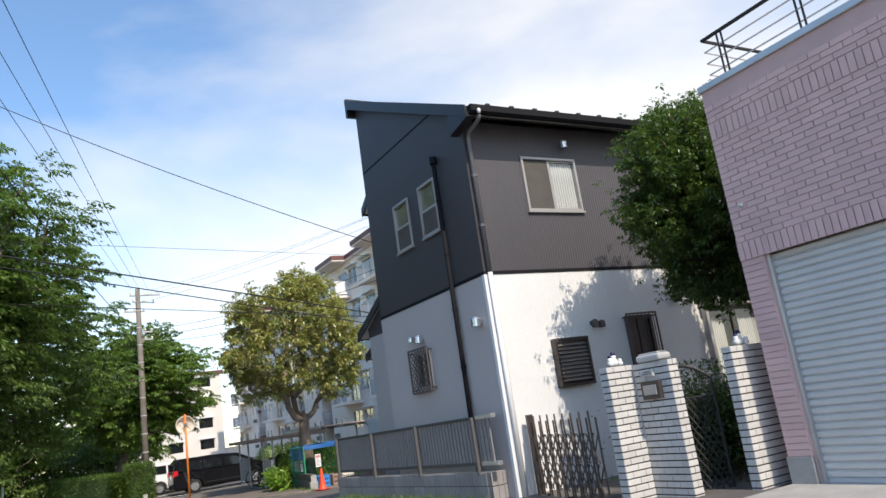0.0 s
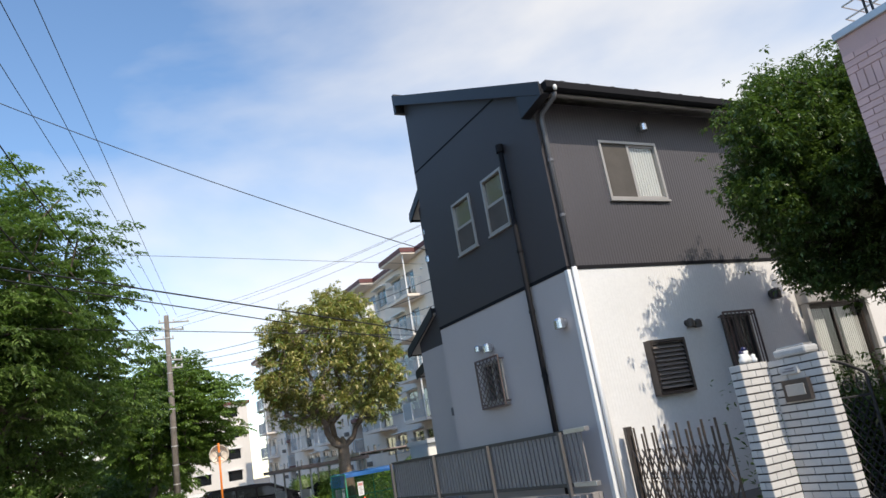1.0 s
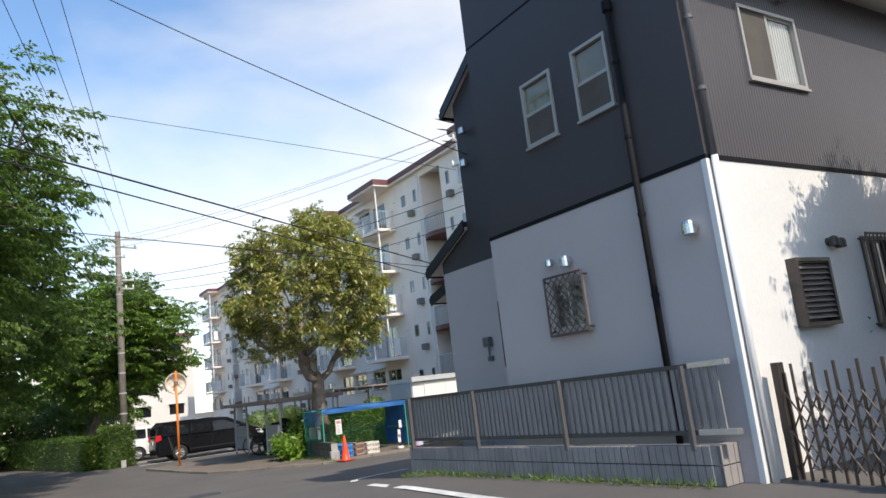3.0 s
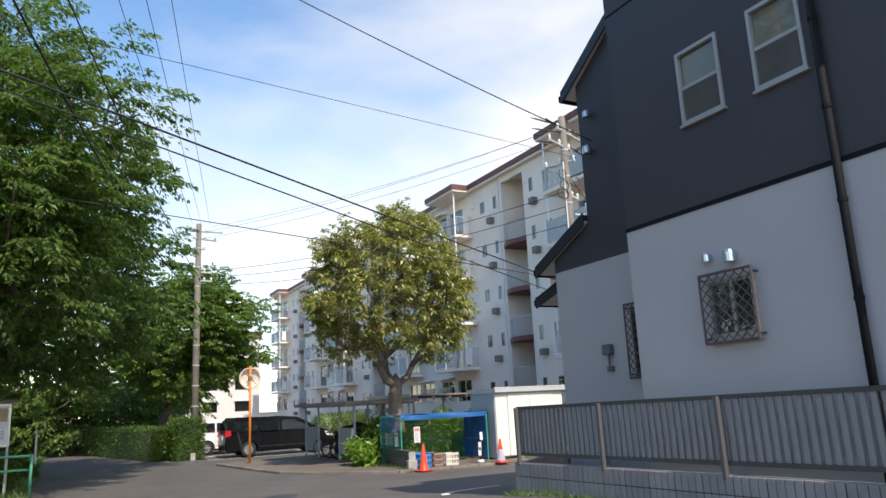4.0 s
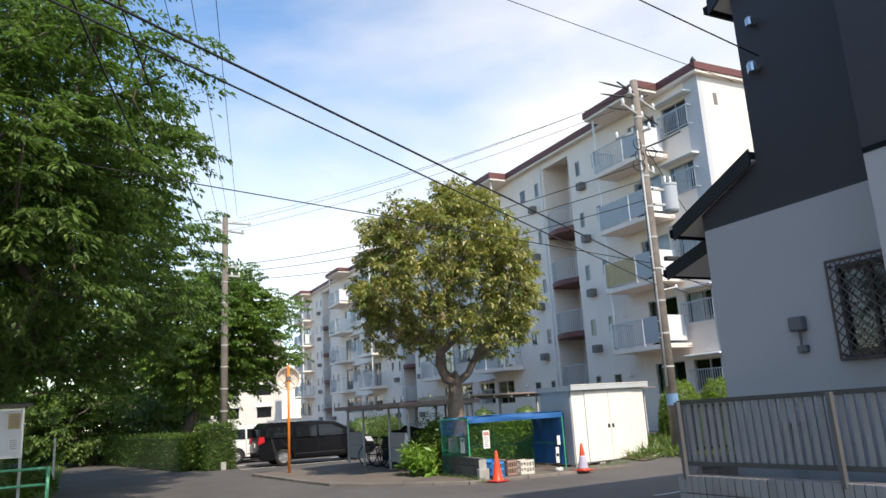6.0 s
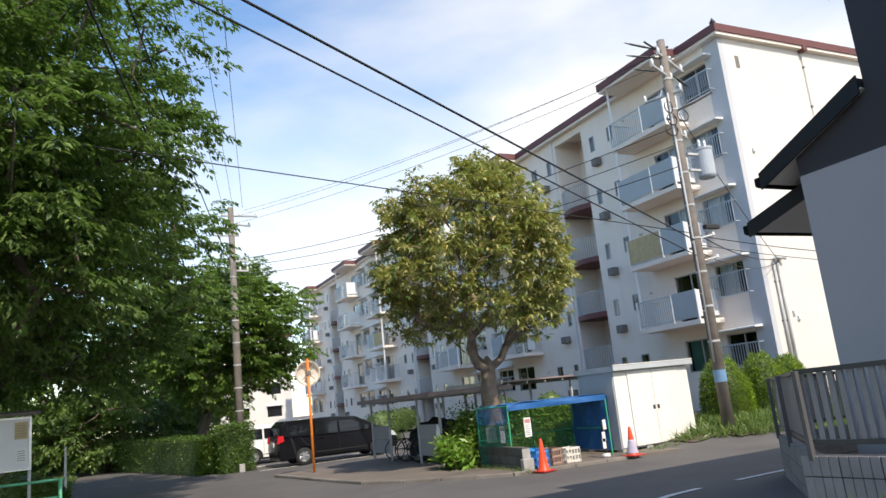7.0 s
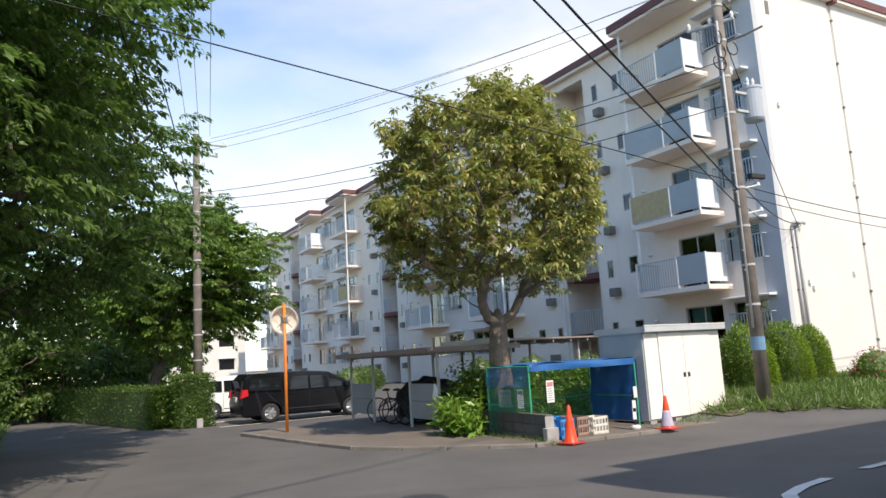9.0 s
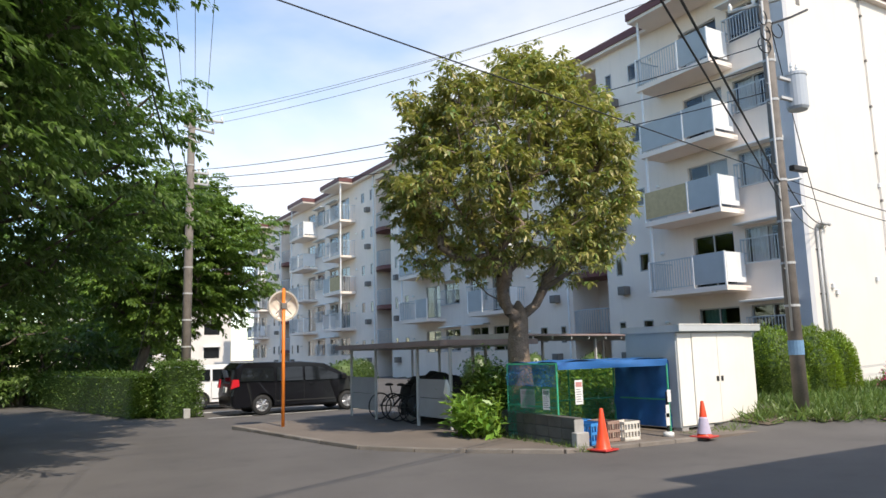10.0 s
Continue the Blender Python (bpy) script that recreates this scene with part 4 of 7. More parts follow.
def brick_pillar(name, label, x0, x1, y0, y1, z0, z1):
    """A pillar of white bricks with dark recessed joints."""
    root = thing(name, label, "gate pillar", (x0, y0, z0))
    w, d, h = x1 - x0, y1 - y0, z1 - z0
    bm = B()
    box(bm, 0.008, w - 0.008, 0.008, d - 0.008, -0.3, h - 0.006)
    part("core", bm, MORTAR, root)
    rows = round(h / 0.073)
    ch = h / rows

    def brick_mesh(a, b):
        bm = B()
        box(bm, 0.0, a, 0.0, b, 0.006, ch - 0.008, 0.003)
        return mesh_of("brick", bm, WHITEBRICK)
    for axis in (0, 1):
        length = w if axis == 0 else d
        n = max(1, round(length / 0.215))
        bl = length / n
        full, half = brick_mesh(bl - 0.006, 0.05), brick_mesh(bl / 2 - 0.006, 0.05)
        for r in range(rows):
            off = (r + axis) % 2
            cells = [(k * bl, full) for k in range(n)] if not off else [(0, half), *[(bl / 2 + k * bl, full) for k in range(n - 1)], (length - bl / 2, half)]
            for a, me in cells:
                if axis == 0:
                    same("brick", me, root, pose(a + 0.004, 0.0, r * ch))
                else:
                    same("brick", me, root, pose(0.05, a + 0.004, r * ch, 0, 0, 90))
    return root


brick_pillar("gate_pillar", "white brick gate pillar with dark joints", 6.15, 6.53, 6.63, 6.77, 0.5, 2.09)
panel = brick_pillar("gate_pillar", "white brick gate panel with a letter slot", 6.53, 6.67, 6.07, 6.63, 0.5, 2.08)
brick_pillar("gate_pillar", "white brick gate pillar beside the pink building", 6.98, 7.56, 5.59, 5.72, 0.5, 2.11)
# letter box and bell plate in the panel
mail = thing("letter_box", "dark bronze letter box set in the white brick panel", "letter box", (6.50, 6.22, 1.67))
bm = B()
box(bm, -0.02, 0.06, 0, 0.28, 0, 0.20, 0.008)
part("body", bm, BRONZE, mail)
bm = B()
box(bm, -0.03, -0.021, 0.04, 0.24, 0.05, 0.155, 0.004)
part("flap", bm, SASH, mail, "dull metal flap")
bell = thing("name_plate", "small pale plate with an unreadable mark", "name plate", (6.51, 6.3, 1.92))
bm = B()
box(bm, -0.012, 0.03, 0, 0.19, 0, 0.075, 0.003)
part("plate", bm, SHELTERSTEEL, bell)
bm = B()
box(bm, -0.016, -0.0125, 0.03, 0.16, 0.02, 0.035)
box(bm, -0.016, -0.0125, 0.03, 0.13, 0.045, 0.058)
part("mark", bm, INK, bell)
# intercom cap on the pillar
cap = thing("pillar_cap", "pale box resting on the white brick panel", "lamp", (6.50, 6.16, 2.08))
bm = B()
box(bm, 0, 0.2, 0, 0.36, 0.0, 0.08, 0.025)
part("body", bm, SHELTERSTEEL, cap)
bm = B()
box(bm, 0.03, 0.17, 0.03, 0.33, 0.08, 0.10, 0.008)
part("top", bm, ALU, cap)


def ornament(at):
    """A small glazed pair of pots."""
    ob = thing("ornament", "small blue and white ceramic ornament on a pillar", "ornament", at)
    bm = B()
    for x, y, s in ((0, 0, 0.7), (0.07, 0.02, 0.9), (0.13, -0.02, 0.55)):
        lathe(bm, [(0.001, 0), (0.05 * s, 0.0), (0.062 * s, 0.05 * s), (0.035 * s, 0.10 * s), (0.045 * s, 0.13 * s), (0.001, 0.15 * s)], 10, (x, y, 0))
    part("body", bm, PORCELAIN, ob, smooth=True)
    bm = B()
    for x, y, s in ((0, 0, 0.7), (0.07, 0.02, 0.9)):
        lathe(bm, [(0.001, 0.13 * s), (0.036 * s, 0.135 * s), (0.03 * s, 0.17 * s), (0.001, 0.185 * s)], 10, (x, y, 0))
    part("cap", bm, NAVY, ob, "dark blue glaze", smooth=True)
    return ob


ornament((6.27, 6.68, 2.09))
ornament((7.15, 5.63, 2.11))

# wrought iron gate between the pillars
iron = thing("iron_gate", "black wrought iron garden gate with scrolls", "gate", (6.69, 6.5, 0.5), -42)
bm = B()
arch = [(0.62 * k / 12, 0, 1.32 + 0.16 * math.sin(math.pi * k / 12)) for k in range(13)]
tube(bm, arch, 0.016, 6)
tube(bm, [(0, 0, 0.05), (0, 0, 1.32)], 0.018, 6)
tube(bm, [(0.62, 0, 0.05), (0.62, 0, 1.32)], 0.018, 6)
tube(bm, [(0, 0, 1.12), (0.62, 0, 1.12)], 0.012, 6)
tube(bm, [(0, 0, 0.08), (0.62, 0, 0.08)], 0.014, 6)
part("gate_frame", bm, IRON, iron)
for k in range(-11, 21):
    for s in (1, -1):
        a, b = 0.068 * k, 0.068 * k + 1.04 * s * 0.6
        pts = []
        for q in range(25):
            u = a + (b - a) * q / 24
            if 0 <= u <= 0.62:
                pts.append((u, 0.004 * s, 0.08 + 1.04 * q / 24))
        if len(pts) > 1:
            bm = B()
            tube(bm, [pts[0], pts[-1]], 0.008, 5)
            part("bar", bm, IRON, iron)
for k in range(5):
    bm = B()
    cx = 0.07 + k * 0.12
    tube(bm, [(cx + 0.045 * math.cos(a) * (1 - a / 12), 0, 1.22 + 0.07 * math.sin(a) * (1 - a / 14)) for a in np.linspace(0, 9, 22)], 0.006, 5)
    part("scroll", bm, IRON, iron)

# ---- pink tiled building ----
pink = thing("garage_building", "pink tiled building with a grey roller shutter", "building")
PX, PY0, PY1, PZ0, PZ1 = 7.2, -3.0, 5.37, 0.72, 4.97
bm = B()
SH0, SH1 = 0.6, 5.09
wall_cells(bm, [PY0, PY1], [0.2, PZ1], [(SH0, SH1, 0.2, 2.98)], lambda b, u0, u1, v0, v1: box(b, PX, PX + 0.25, u0, u1, v0, v1))
box(bm, PX + 0.25, 14, PY1 - 0.25, PY1, 0.2, PZ1)
box(bm, PX + 0.25, 14, PY0, PY0 + 0.25, 0.2, PZ1)
box(bm, 13.75, 14, PY0 + 0.25, PY1 - 0.25, 0.2, PZ1)
box(bm, PX + 0.25, 13.75, PY0 + 0.25, PY1 - 0.25, PZ1 - 0.3, PZ1 - 0.05)
part("wall", bm, PINKJOINT, pink)
tw, th = 0.235, 0.066


def tile_mesh(w, h):
    bm = B()
    box(bm, -0.012, 0.0, 0.003, w - 0.003, 0.003, h - 0.003, 0.003)
    return mesh_of("tile", bm, PINK)


tile_me, sold_me, jamb_me = tile_mesh(tw, th), tile_mesh(0.075, 0.2), tile_mesh(PY1 - SH1, th)
rest = B()
r = 0
z = PZ0 + 0.2
bands = [(2.98, 3.18), (4.35, 4.55)]
while z < PZ1 - 0.24:
    soldier = next((b for b in bands if b[0] - 0.02 <= z < b[1] - 0.1), None)
    if soldier and z >= 2.9:
        y = PY1 - 0.078
        while y > PY0:
            if y > 3.2:
                same("tile", sold_me, pink, pose(PX - (0.014 if soldier[0] < 3.5 else 0.004), y, z))
            else:
                box(rest, PX - 0.012, PX, y + 0.003, y + 0.072, z, z + 0.2)
            y -= 0.078
        z += 0.204
        continue
    y = PY1 - tw - (tw / 2 if r % 2 else 0)
    if z < 2.98:
        same("tile", jamb_me, pink, pose(PX, SH1, z))
    elif r % 2:
        box(rest, PX - 0.012, PX, PY1 - tw / 2 + 0.003, PY1 - 0.003, z + 0.003, z + th - 0.003)
    while y > PY0:
        if z < 2.98 and y > SH1 - 0.3:
            y -= tw
            continue
        if y + tw < SH0 or z >= 2.98:
            if y > 3.2:
                same("tile", tile_me, pink, pose(PX, y, z))
            else:
                box(rest, PX - 0.012, PX, y + 0.003, y + tw - 0.003, z + 0.003, z + th - 0.003)
        y -= tw
    z += th
    r += 1
part("tile", rest, PINK, pink, kind="stuff")
bm = B()
box(bm, PX - 0.03, PX + 0.28, PY0, PY1 + 0.02, PZ1 - 0.03, PZ1 + 0.05, 0.01)
part("coping", bm, ALU, pink, "grey metal coping")
bm = B()
box(bm, PX - 0.03, PX + 0.02, SH1, PY1 + 0.01, 0.2, PZ0 + 0.2, 0.006)
part("plinth", bm, CONCRETE, pink)
bm = B()
box(bm, PX + 0.05, PX + 0.3, SH0, SH1, 2.98, 3.0)
part("lintel", bm, VENT, pink)
shut = B()
box(shut, PX + 0.1, PX + 0.12, SH0, SH1, 0.4, 2.98)
shut_ob = part("shutter", shut, SHUTTER, pink, "grey steel roller shutter")
bm = B()
prism(bm, [(PX + 0.1, 0.0), (PX + 0.078, 0.02), (PX + 0.078, 0.06), (PX + 0.1, 0.075)], "y", SH0, SH1)
sl = mesh_of("slat", bm, SHUTTER)
for k in range(31):
    same("slat", sl, shut_ob, pose(0, 0, 0.62 + k * 0.076))
bm = B()
box(bm, PX + 0.03, PX + 0.1, SH1 - 0.045, SH1, 0.4, 2.98)
part("guide_rail", bm, ALU, pink)
bm = B()
box(bm, PX - 0.9, PX + 0.1, SH0 - 0.3, PY1, 0.2, 0.66)
prism(bm, [(PX - 0.9, 0.66), (PX - 1.7, 0.3), (PX - 0.9, 0.3)], "y", SH0 - 0.3, PY1)
tagged(part("ramp", bm, CONCRETE, None), "sloping concrete apron before the shutter", "ramp", kind="structure")
# roof railing
rail = thing("balcony_railing", "dark steel railing on the roof of the pink building", "railing", (0, 0, PZ1 + 0.05))
bm = B()
tube(bm, [(PX + 0.1, PY0, 0.55), (PX + 0.1, PY1 - 0.1, 0.55), (11, PY1 - 0.1, 0.55)], 0.024, 8)
part("handrail", bm, IRON, rail)
for z in (0.12, 0.26, 0.40):
    bm = B()
    tube(bm, [(PX + 0.1, PY0, z), (PX + 0.1, PY1 - 0.1, z), (11, PY1 - 0.1, z)], 0.009, 6)
    part("bar", bm, ALU, rail)
for y in np.arange(PY1 - 0.3, PY0, -0.95):
    bm = B()
    for d in (0, 0.06):
        tube(bm, [(PX + 0.1, y - d, 0), (PX + 0.1, y - d, 0.55)], 0.012, 6)
    part("post", bm, IRON, rail)
bm = B()
tube(bm, [(PX - 0.03, 5.19, 3.55), (PX, 5.19, 3.55)], 0.03, 8)
tube(bm, [(PX - 0.06, 5.19, 3.56), (PX - 0.03, 5.19, 3.55)], 0.015, 8)
part("vent", bm, SHELTERSTEEL, pink)
# floor above, set back, on the pink building's roof
bm = B()
box(bm, 8.6, 13.5, PY0 + 0.5, 3.6, PZ1 - 0.05, 7.6)
part("upper_wall", bm, PINKJOINT, pink)

# ---- apartment block ----
FX, AY0, UNIT, STAIRS = 21.5, 28.2, 19.8, 3
AY1 = AY0 + UNIT * STAIRS
FLOORS = [1.06, 3.66, 6.26, 8.86, 11.46]
ROOFZ, BALX = 14.07, 20.28
apartment = thing("apartment_building", "five-storey cream apartment block with red-brown eaves", "apartment building")

holes, flats = [], []
for s in range(STAIRS):
    yc = AY0 + UNIT * (s + 0.5)
    holes.append((yc - 1.1, yc + 1.1, 0.2, ROOFZ - 0.35))
    for sg in (-1, 1):
        def span(a, b, yc=yc, sg=sg):
            return tuple(sorted((yc + sg * a, yc + sg * b)))
        for f, z in enumerate(FLOORS):
            flats.append((s, sg, f, z, yc))
            holes.append((*span(1.65, 2.0), z + 0.95, z + 1.7))
            holes.append((*span(2.95, 3.45), z + 1.0, z + 1.7))
            holes.append((*span(5.6, 7.3), z + 0.1 if f else z + 0.7, z + 1.95))
            holes.append((*span(7.75, 9.35), z + 0.75, z + 1.95))
bm = wall_cells(B(), [AY0 + 0.75, AY1], [-0.3, ROOFZ], holes, lambda b, u0, u1, v0, v1: box(b, FX, FX + 0.22, u0, u1, v0, v1))
part("wall", bm, APTWALL, apartment, "cream rendered facade")
bm = B()
box(bm, FX - 0.02, FX + 0.22, AY0, AY0 + 0.75, -0.3, ROOFZ)
part("pier", bm, APTGREY, apartment, "grey corner pier")
bm = B()
box(bm, FX + 0.22, FX + 10.2, AY0, AY0 + 0.25, -0.3, ROOFZ)
part("wall", bm, APTEND, apartment, "sunlit cream end wall")
bm = B()
box(bm, FX + 10.0, FX + 10.2, AY0 + 0.25, AY1, -0.3, ROOFZ)
box(bm, FX + 0.22, FX + 10.0, AY1 - 0.25, AY1, -0.3, ROOFZ)
part("wall", bm, APTWALL, apartment)
# floor slabs and inner wall, coloured dark so the rooms read as unlit
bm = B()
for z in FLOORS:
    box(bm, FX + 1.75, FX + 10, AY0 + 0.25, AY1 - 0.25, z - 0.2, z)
    part("shaded_room_slab", bm, ROOMSHADE, apartment)
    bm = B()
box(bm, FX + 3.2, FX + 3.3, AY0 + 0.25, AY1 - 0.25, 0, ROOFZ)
part("inner_wall", bm, ROOMSHADE, apartment)
bm = B()
box(bm, FX - 0.28, FX + 10.4, AY0 - 0.22, AY1 + 0.2, ROOFZ, ROOFZ + 0.12)
part("roof_slab", bm, APTWALL, apartment)
bm = B()
box(bm, FX - 0.33, FX + 10.45, AY0 - 0.27, AY1 + 0.25, ROOFZ + 0.12, ROOFZ + 0.42)
part("roof", bm, ROOFRED, apartment, "red-brown roof edge")


def mirrored(y0, y1, yc, sg):
    return tuple(sorted((yc + sg * y0, yc + sg * y1)))


# meshes shared by all flats; local y runs from the stair outwards
def local_part(name, build, mat):
    bm = B()
    build(bm)
    return mesh_of(name, bm, mat)


def sash_mesh(w, h, lights, d=0.06):
    def build(bm):
        f = 0.045
        box(bm, 0.0, d, -w / 2, w / 2, h - f, h)
        box(bm, 0.0, d, -w / 2, w / 2, 0, f)
        for y in (-w / 2, w / 2 - f):
            box(bm, 0.0, d, y, y + f, f, h - f)
        for k in range(1, lights):
            y = -w / 2 + w * k / lights
            box(bm, 0.005, d + 0.01, y - 0.025, y + 0.025, f, h - f)
    return local_part("window_frame", build, SASH)


def pane_mesh(w, h):
    return local_part("pane", lambda bm: box(bm, 0.03, 0.035, -w / 2 + 0.04, w / 2 - 0.04, 0.04, h - 0.04), GLASS)


def curtain_mesh(w, h, mat):
    def build(bm):
        k = int(w / 0.07)
        for i in range(k):
            box(bm, 0.14 + 0.02 * (i % 2), 0.16 + 0.02 * (i % 2), -w / 2 + w * i / k, -w / 2 + w * (i + 1) / k, 0.02, h - 0.02)
    return local_part("curtain", build, mat)


KINDS = {"narrow": (0.35, 0.75, 1), "small": (0.5, 0.7, 1), "door": (1.7, 1.85, 2), "low": (1.7, 1.25, 2), "room": (1.6, 1.2, 2)}
FRAMES = {k: sash_mesh(*v) for k, v in KINDS.items()}
PANES = {k: pane_mesh(v[0], v[1]) for k, v in KINDS.items()}
CURT = {(k, i): curtain_mesh(v[0] * (0.5 if i < 2 else 0.96), v[1], m) for k, v in KINDS.items() for i, m in enumerate((CURTAIN, TEAL, CURTAIN))}

DEPTH = FX - BALX
SLAB = local_part("balcony", lambda bm: box(bm, -DEPTH, 0.0, -1.68, 1.68, -0.17, 0.0, 0.01), APTWALL)
RAILM = local_part("rail", lambda bm: [box(bm, -DEPTH + 0.03, -DEPTH + 0.07, -1.65, 1.65, 1.06, 1.10), box(bm, -DEPTH + 0.03, -DEPTH + 0.07, -1.65, 1.65, 0.09, 0.12), box(bm, -DEPTH + 0.07, 0, 1.61, 1.65, 1.06, 1.10), box(bm, -DEPTH + 0.07, 0, -1.65, -1.61, 1.06, 1.10)], RAILBLUE)


def bars_build(bm):
    for k in range(18):
        y = -1.62 + k * 0.115
        box(bm, -DEPTH + 0.04, -DEPTH + 0.06, y, y + 0.02, 0.11, 1.07)
    for k in range(9):
        x = -DEPTH + 0.15 + k * 0.12
        box(bm, x, x + 0.02, -1.64, -1.62, 0.11, 1.07)


BARS = local_part("balustrade", bars_build, RAILBLUE)
BAR = local_part("baluster", lambda bm: box(bm, 0, 0.02, 0, 0.02, 0.11, 1.07), RAILBLUE)
BAR_AT = [(-DEPTH + 0.04, -1.62 + k * 0.115) for k in range(18)] + [(-DEPTH + 0.15 + k * 0.12, -1.64) for k in range(9)]
PANEL = local_part("panel", lambda bm: box(bm, -DEPTH + 0.02, -DEPTH + 0.03, 0.35, 1.60, 0.12, 1.12), PANELBLUE)
PANEL2 = local_part("panel", lambda bm: box(bm, -DEPTH + 0.015, -DEPTH + 0.02, -1.6, 0.35, 0.12, 1.1), BAMBOO)
PANEL3 = local_part("panel", lambda bm: box(bm, -DEPTH + 0.02, -DEPTH + 0.03, -1.6, 0.33, 0.12, 1.1), PANELBLUE)
SIDE = local_part("side_panel", lambda bm: box(bm, -DEPTH + 0.08, -0.2, 1.655, 1.67, 0.1, 1.1), SIDEWHITE)
SIDE2 = local_part("side_panel", lambda bm: box(bm, -DEPTH + 0.3, -0.5, -1.67, -1.655, 0.14, 1.08), SIDEWHITE)
STILE = local_part("stile", lambda bm: box(bm, -DEPTH + 0.0, -DEPTH + 0.075, 0, 0.05, 0.0, 1.13), SIDEWHITE)
PIPE = local_part("drain_pipe", lambda bm: tube(bm, [(-DEPTH + 0.12, -1.5, 0), (-DEPTH + 0.12, -1.5, 2.6)], 0.05, 8), SIDEWHITE)
WRAIL_FRAME = local_part("window_rail", lambda bm: [box(bm, -0.24, -0.21, -0.85, 0.85, 0.02, 0.05), box(bm, -0.24, -0.21, -0.85, 0.85, 0.82, 0.86), *[box(bm, -0.24, 0, y, y + 0.03, z, z + 0.03) for y in (-0.85, 0.82) for z in (0.02, 0.82)]], RAILBLUE)
WBAR = local_part("bar", lambda bm: box(bm, -0.235, -0.215, 0, 0.02, 0.05, 0.82), RAILBLUE)
WBARS = local_part("railing", lambda bm: [box(bm, -0.235, -0.215, y, y + 0.02, 0.05, 0.82) for y in np.arange(-0.84, 0.84, 0.115)], RAILBLUE)
AWNING = local_part("awning", lambda bm: prism(bm, [(-0.42, 0.0), (-0.42, 0.05), (0.0, 0.10), (0.0, 0.0)], "y", -0.95, 0.95), SIDEWHITE)
VENTBOX = local_part("vent_box", lambda bm: [box(bm, -0.32, 0, -0.2, 0.2, 0, 0.34, 0.015), box(bm, -0.34, -0.32, -0.16, 0.16, 0.04, 0.30, 0.006)], VENT)
KNOB = local_part("light", lambda bm: lathe(bm, [(0.001, 0.0), (0.07, 0.0), (0.09, 0.05), (0.05, 0.1), (0.001, 0.11)], 10, (-0.09, 0, 0)), PORCELAIN)
rng = random.Random(5)
for s, sg, f, z, yc in flats:
    def at(a, zz, x=FX, yc=yc, sg=sg):
        return Matrix.Translation((x, yc + sg * a, zz)) @ Matrix.Diagonal((1, sg, 1, 1))
    for kind, a, zz in (("narrow", 1.825, 0.95), ("small", 3.2, 1.0), ("door" if f else "low", 6.45, 0.1 if f else 0.7), ("room", 8.55, 0.75)):
        win = same("window", FRAMES[kind], apartment, at(a, z + zz, FX - 0.012 if kind in ("narrow", "small") else FX + 0.06))
        p = same("pane", PANES[kind], win, Matrix.Identity(4))
        p.visible_shadow = False
        if kind in ("door", "room", "low") and rng.random() < 0.7:
            i = rng.choice((0, 0, 1, 2))
            same("curtain", CURT[kind, i], win, Matrix.Translation((0, rng.choice((-0.3, 0.3)) if i < 2 else 0, 0)))
    same("vent_box", VENTBOX, apartment, at(2.15, z + 0.15))
    same("awning", AWNING, apartment, at(8.55, z + 2.05))
    same("light", KNOB, apartment, at(4.2, z + 1.5, FX))
    wrail = same("window_rail", WRAIL_FRAME, apartment, at(8.55, z + 0.7))
    if s == 0 and sg < 0:
        [same("bar", WBAR, wrail, Matrix.Translation((0, y, 0))) for y in np.arange(-0.84, 0.84, 0.115)]
    else:
        tagged(same("railing", WBARS, wrail, Matrix.Identity(4)), kind="stuff")
    if f:
        bal = same("balcony", SLAB, apartment, at(6.15, z))
        one = Matrix.Identity(4)
        same("rail", RAILM, bal, one)
        if s == 0:
            [same("baluster", BAR, bal, Matrix.Translation((x, y, 0))) for x, y in BAR_AT]
        else:
            tagged(same("balustrade", BARS, bal, one), kind="stuff")
        [same("stile", STILE, bal, Matrix.Translation((0, y, 0))) for y in (0.31, 1.61, -1.66)]
        pick = rng.random()
        if (s, sg) == (0, -1) or pick < 0.35:
            same("panel", PANEL, bal, one)
        if (s, sg, f) in ((0, -1, 2), (1, 1, 2)):
            same("panel", PANEL2, bal, one, "bamboo blind")
        if (s, sg, f) in ((0, -1, 3), (1, -1, 2)):
            same("panel", PANEL3, bal, one)
        if (s, sg) == (0, -1) or pick > 0.6:
            same("side_panel", SIDE, bal, one)
        if sg > 0 and pick < 0.3:
            same("side_panel", SIDE2, bal, one)
        same("drain_pipe", PIPE, bal, one)
    if f == 4:
        bm = B()
        y0, y1 = mirrored(4.35, 7.95, yc, sg)
        box(bm, BALX - 0.1, FX - 0.28, y0, y1, ROOFZ, ROOFZ + 0.12)
        part("roof_slab", bm, APTWALL, apartment)
        bm = B()
        box(bm, BALX - 0.15, FX - 0.33, y0 - 0.05, y1 + 0.05, ROOFZ + 0.12, ROOFZ + 0.42)
        part("roof", bm, ROOFRED, apartment)

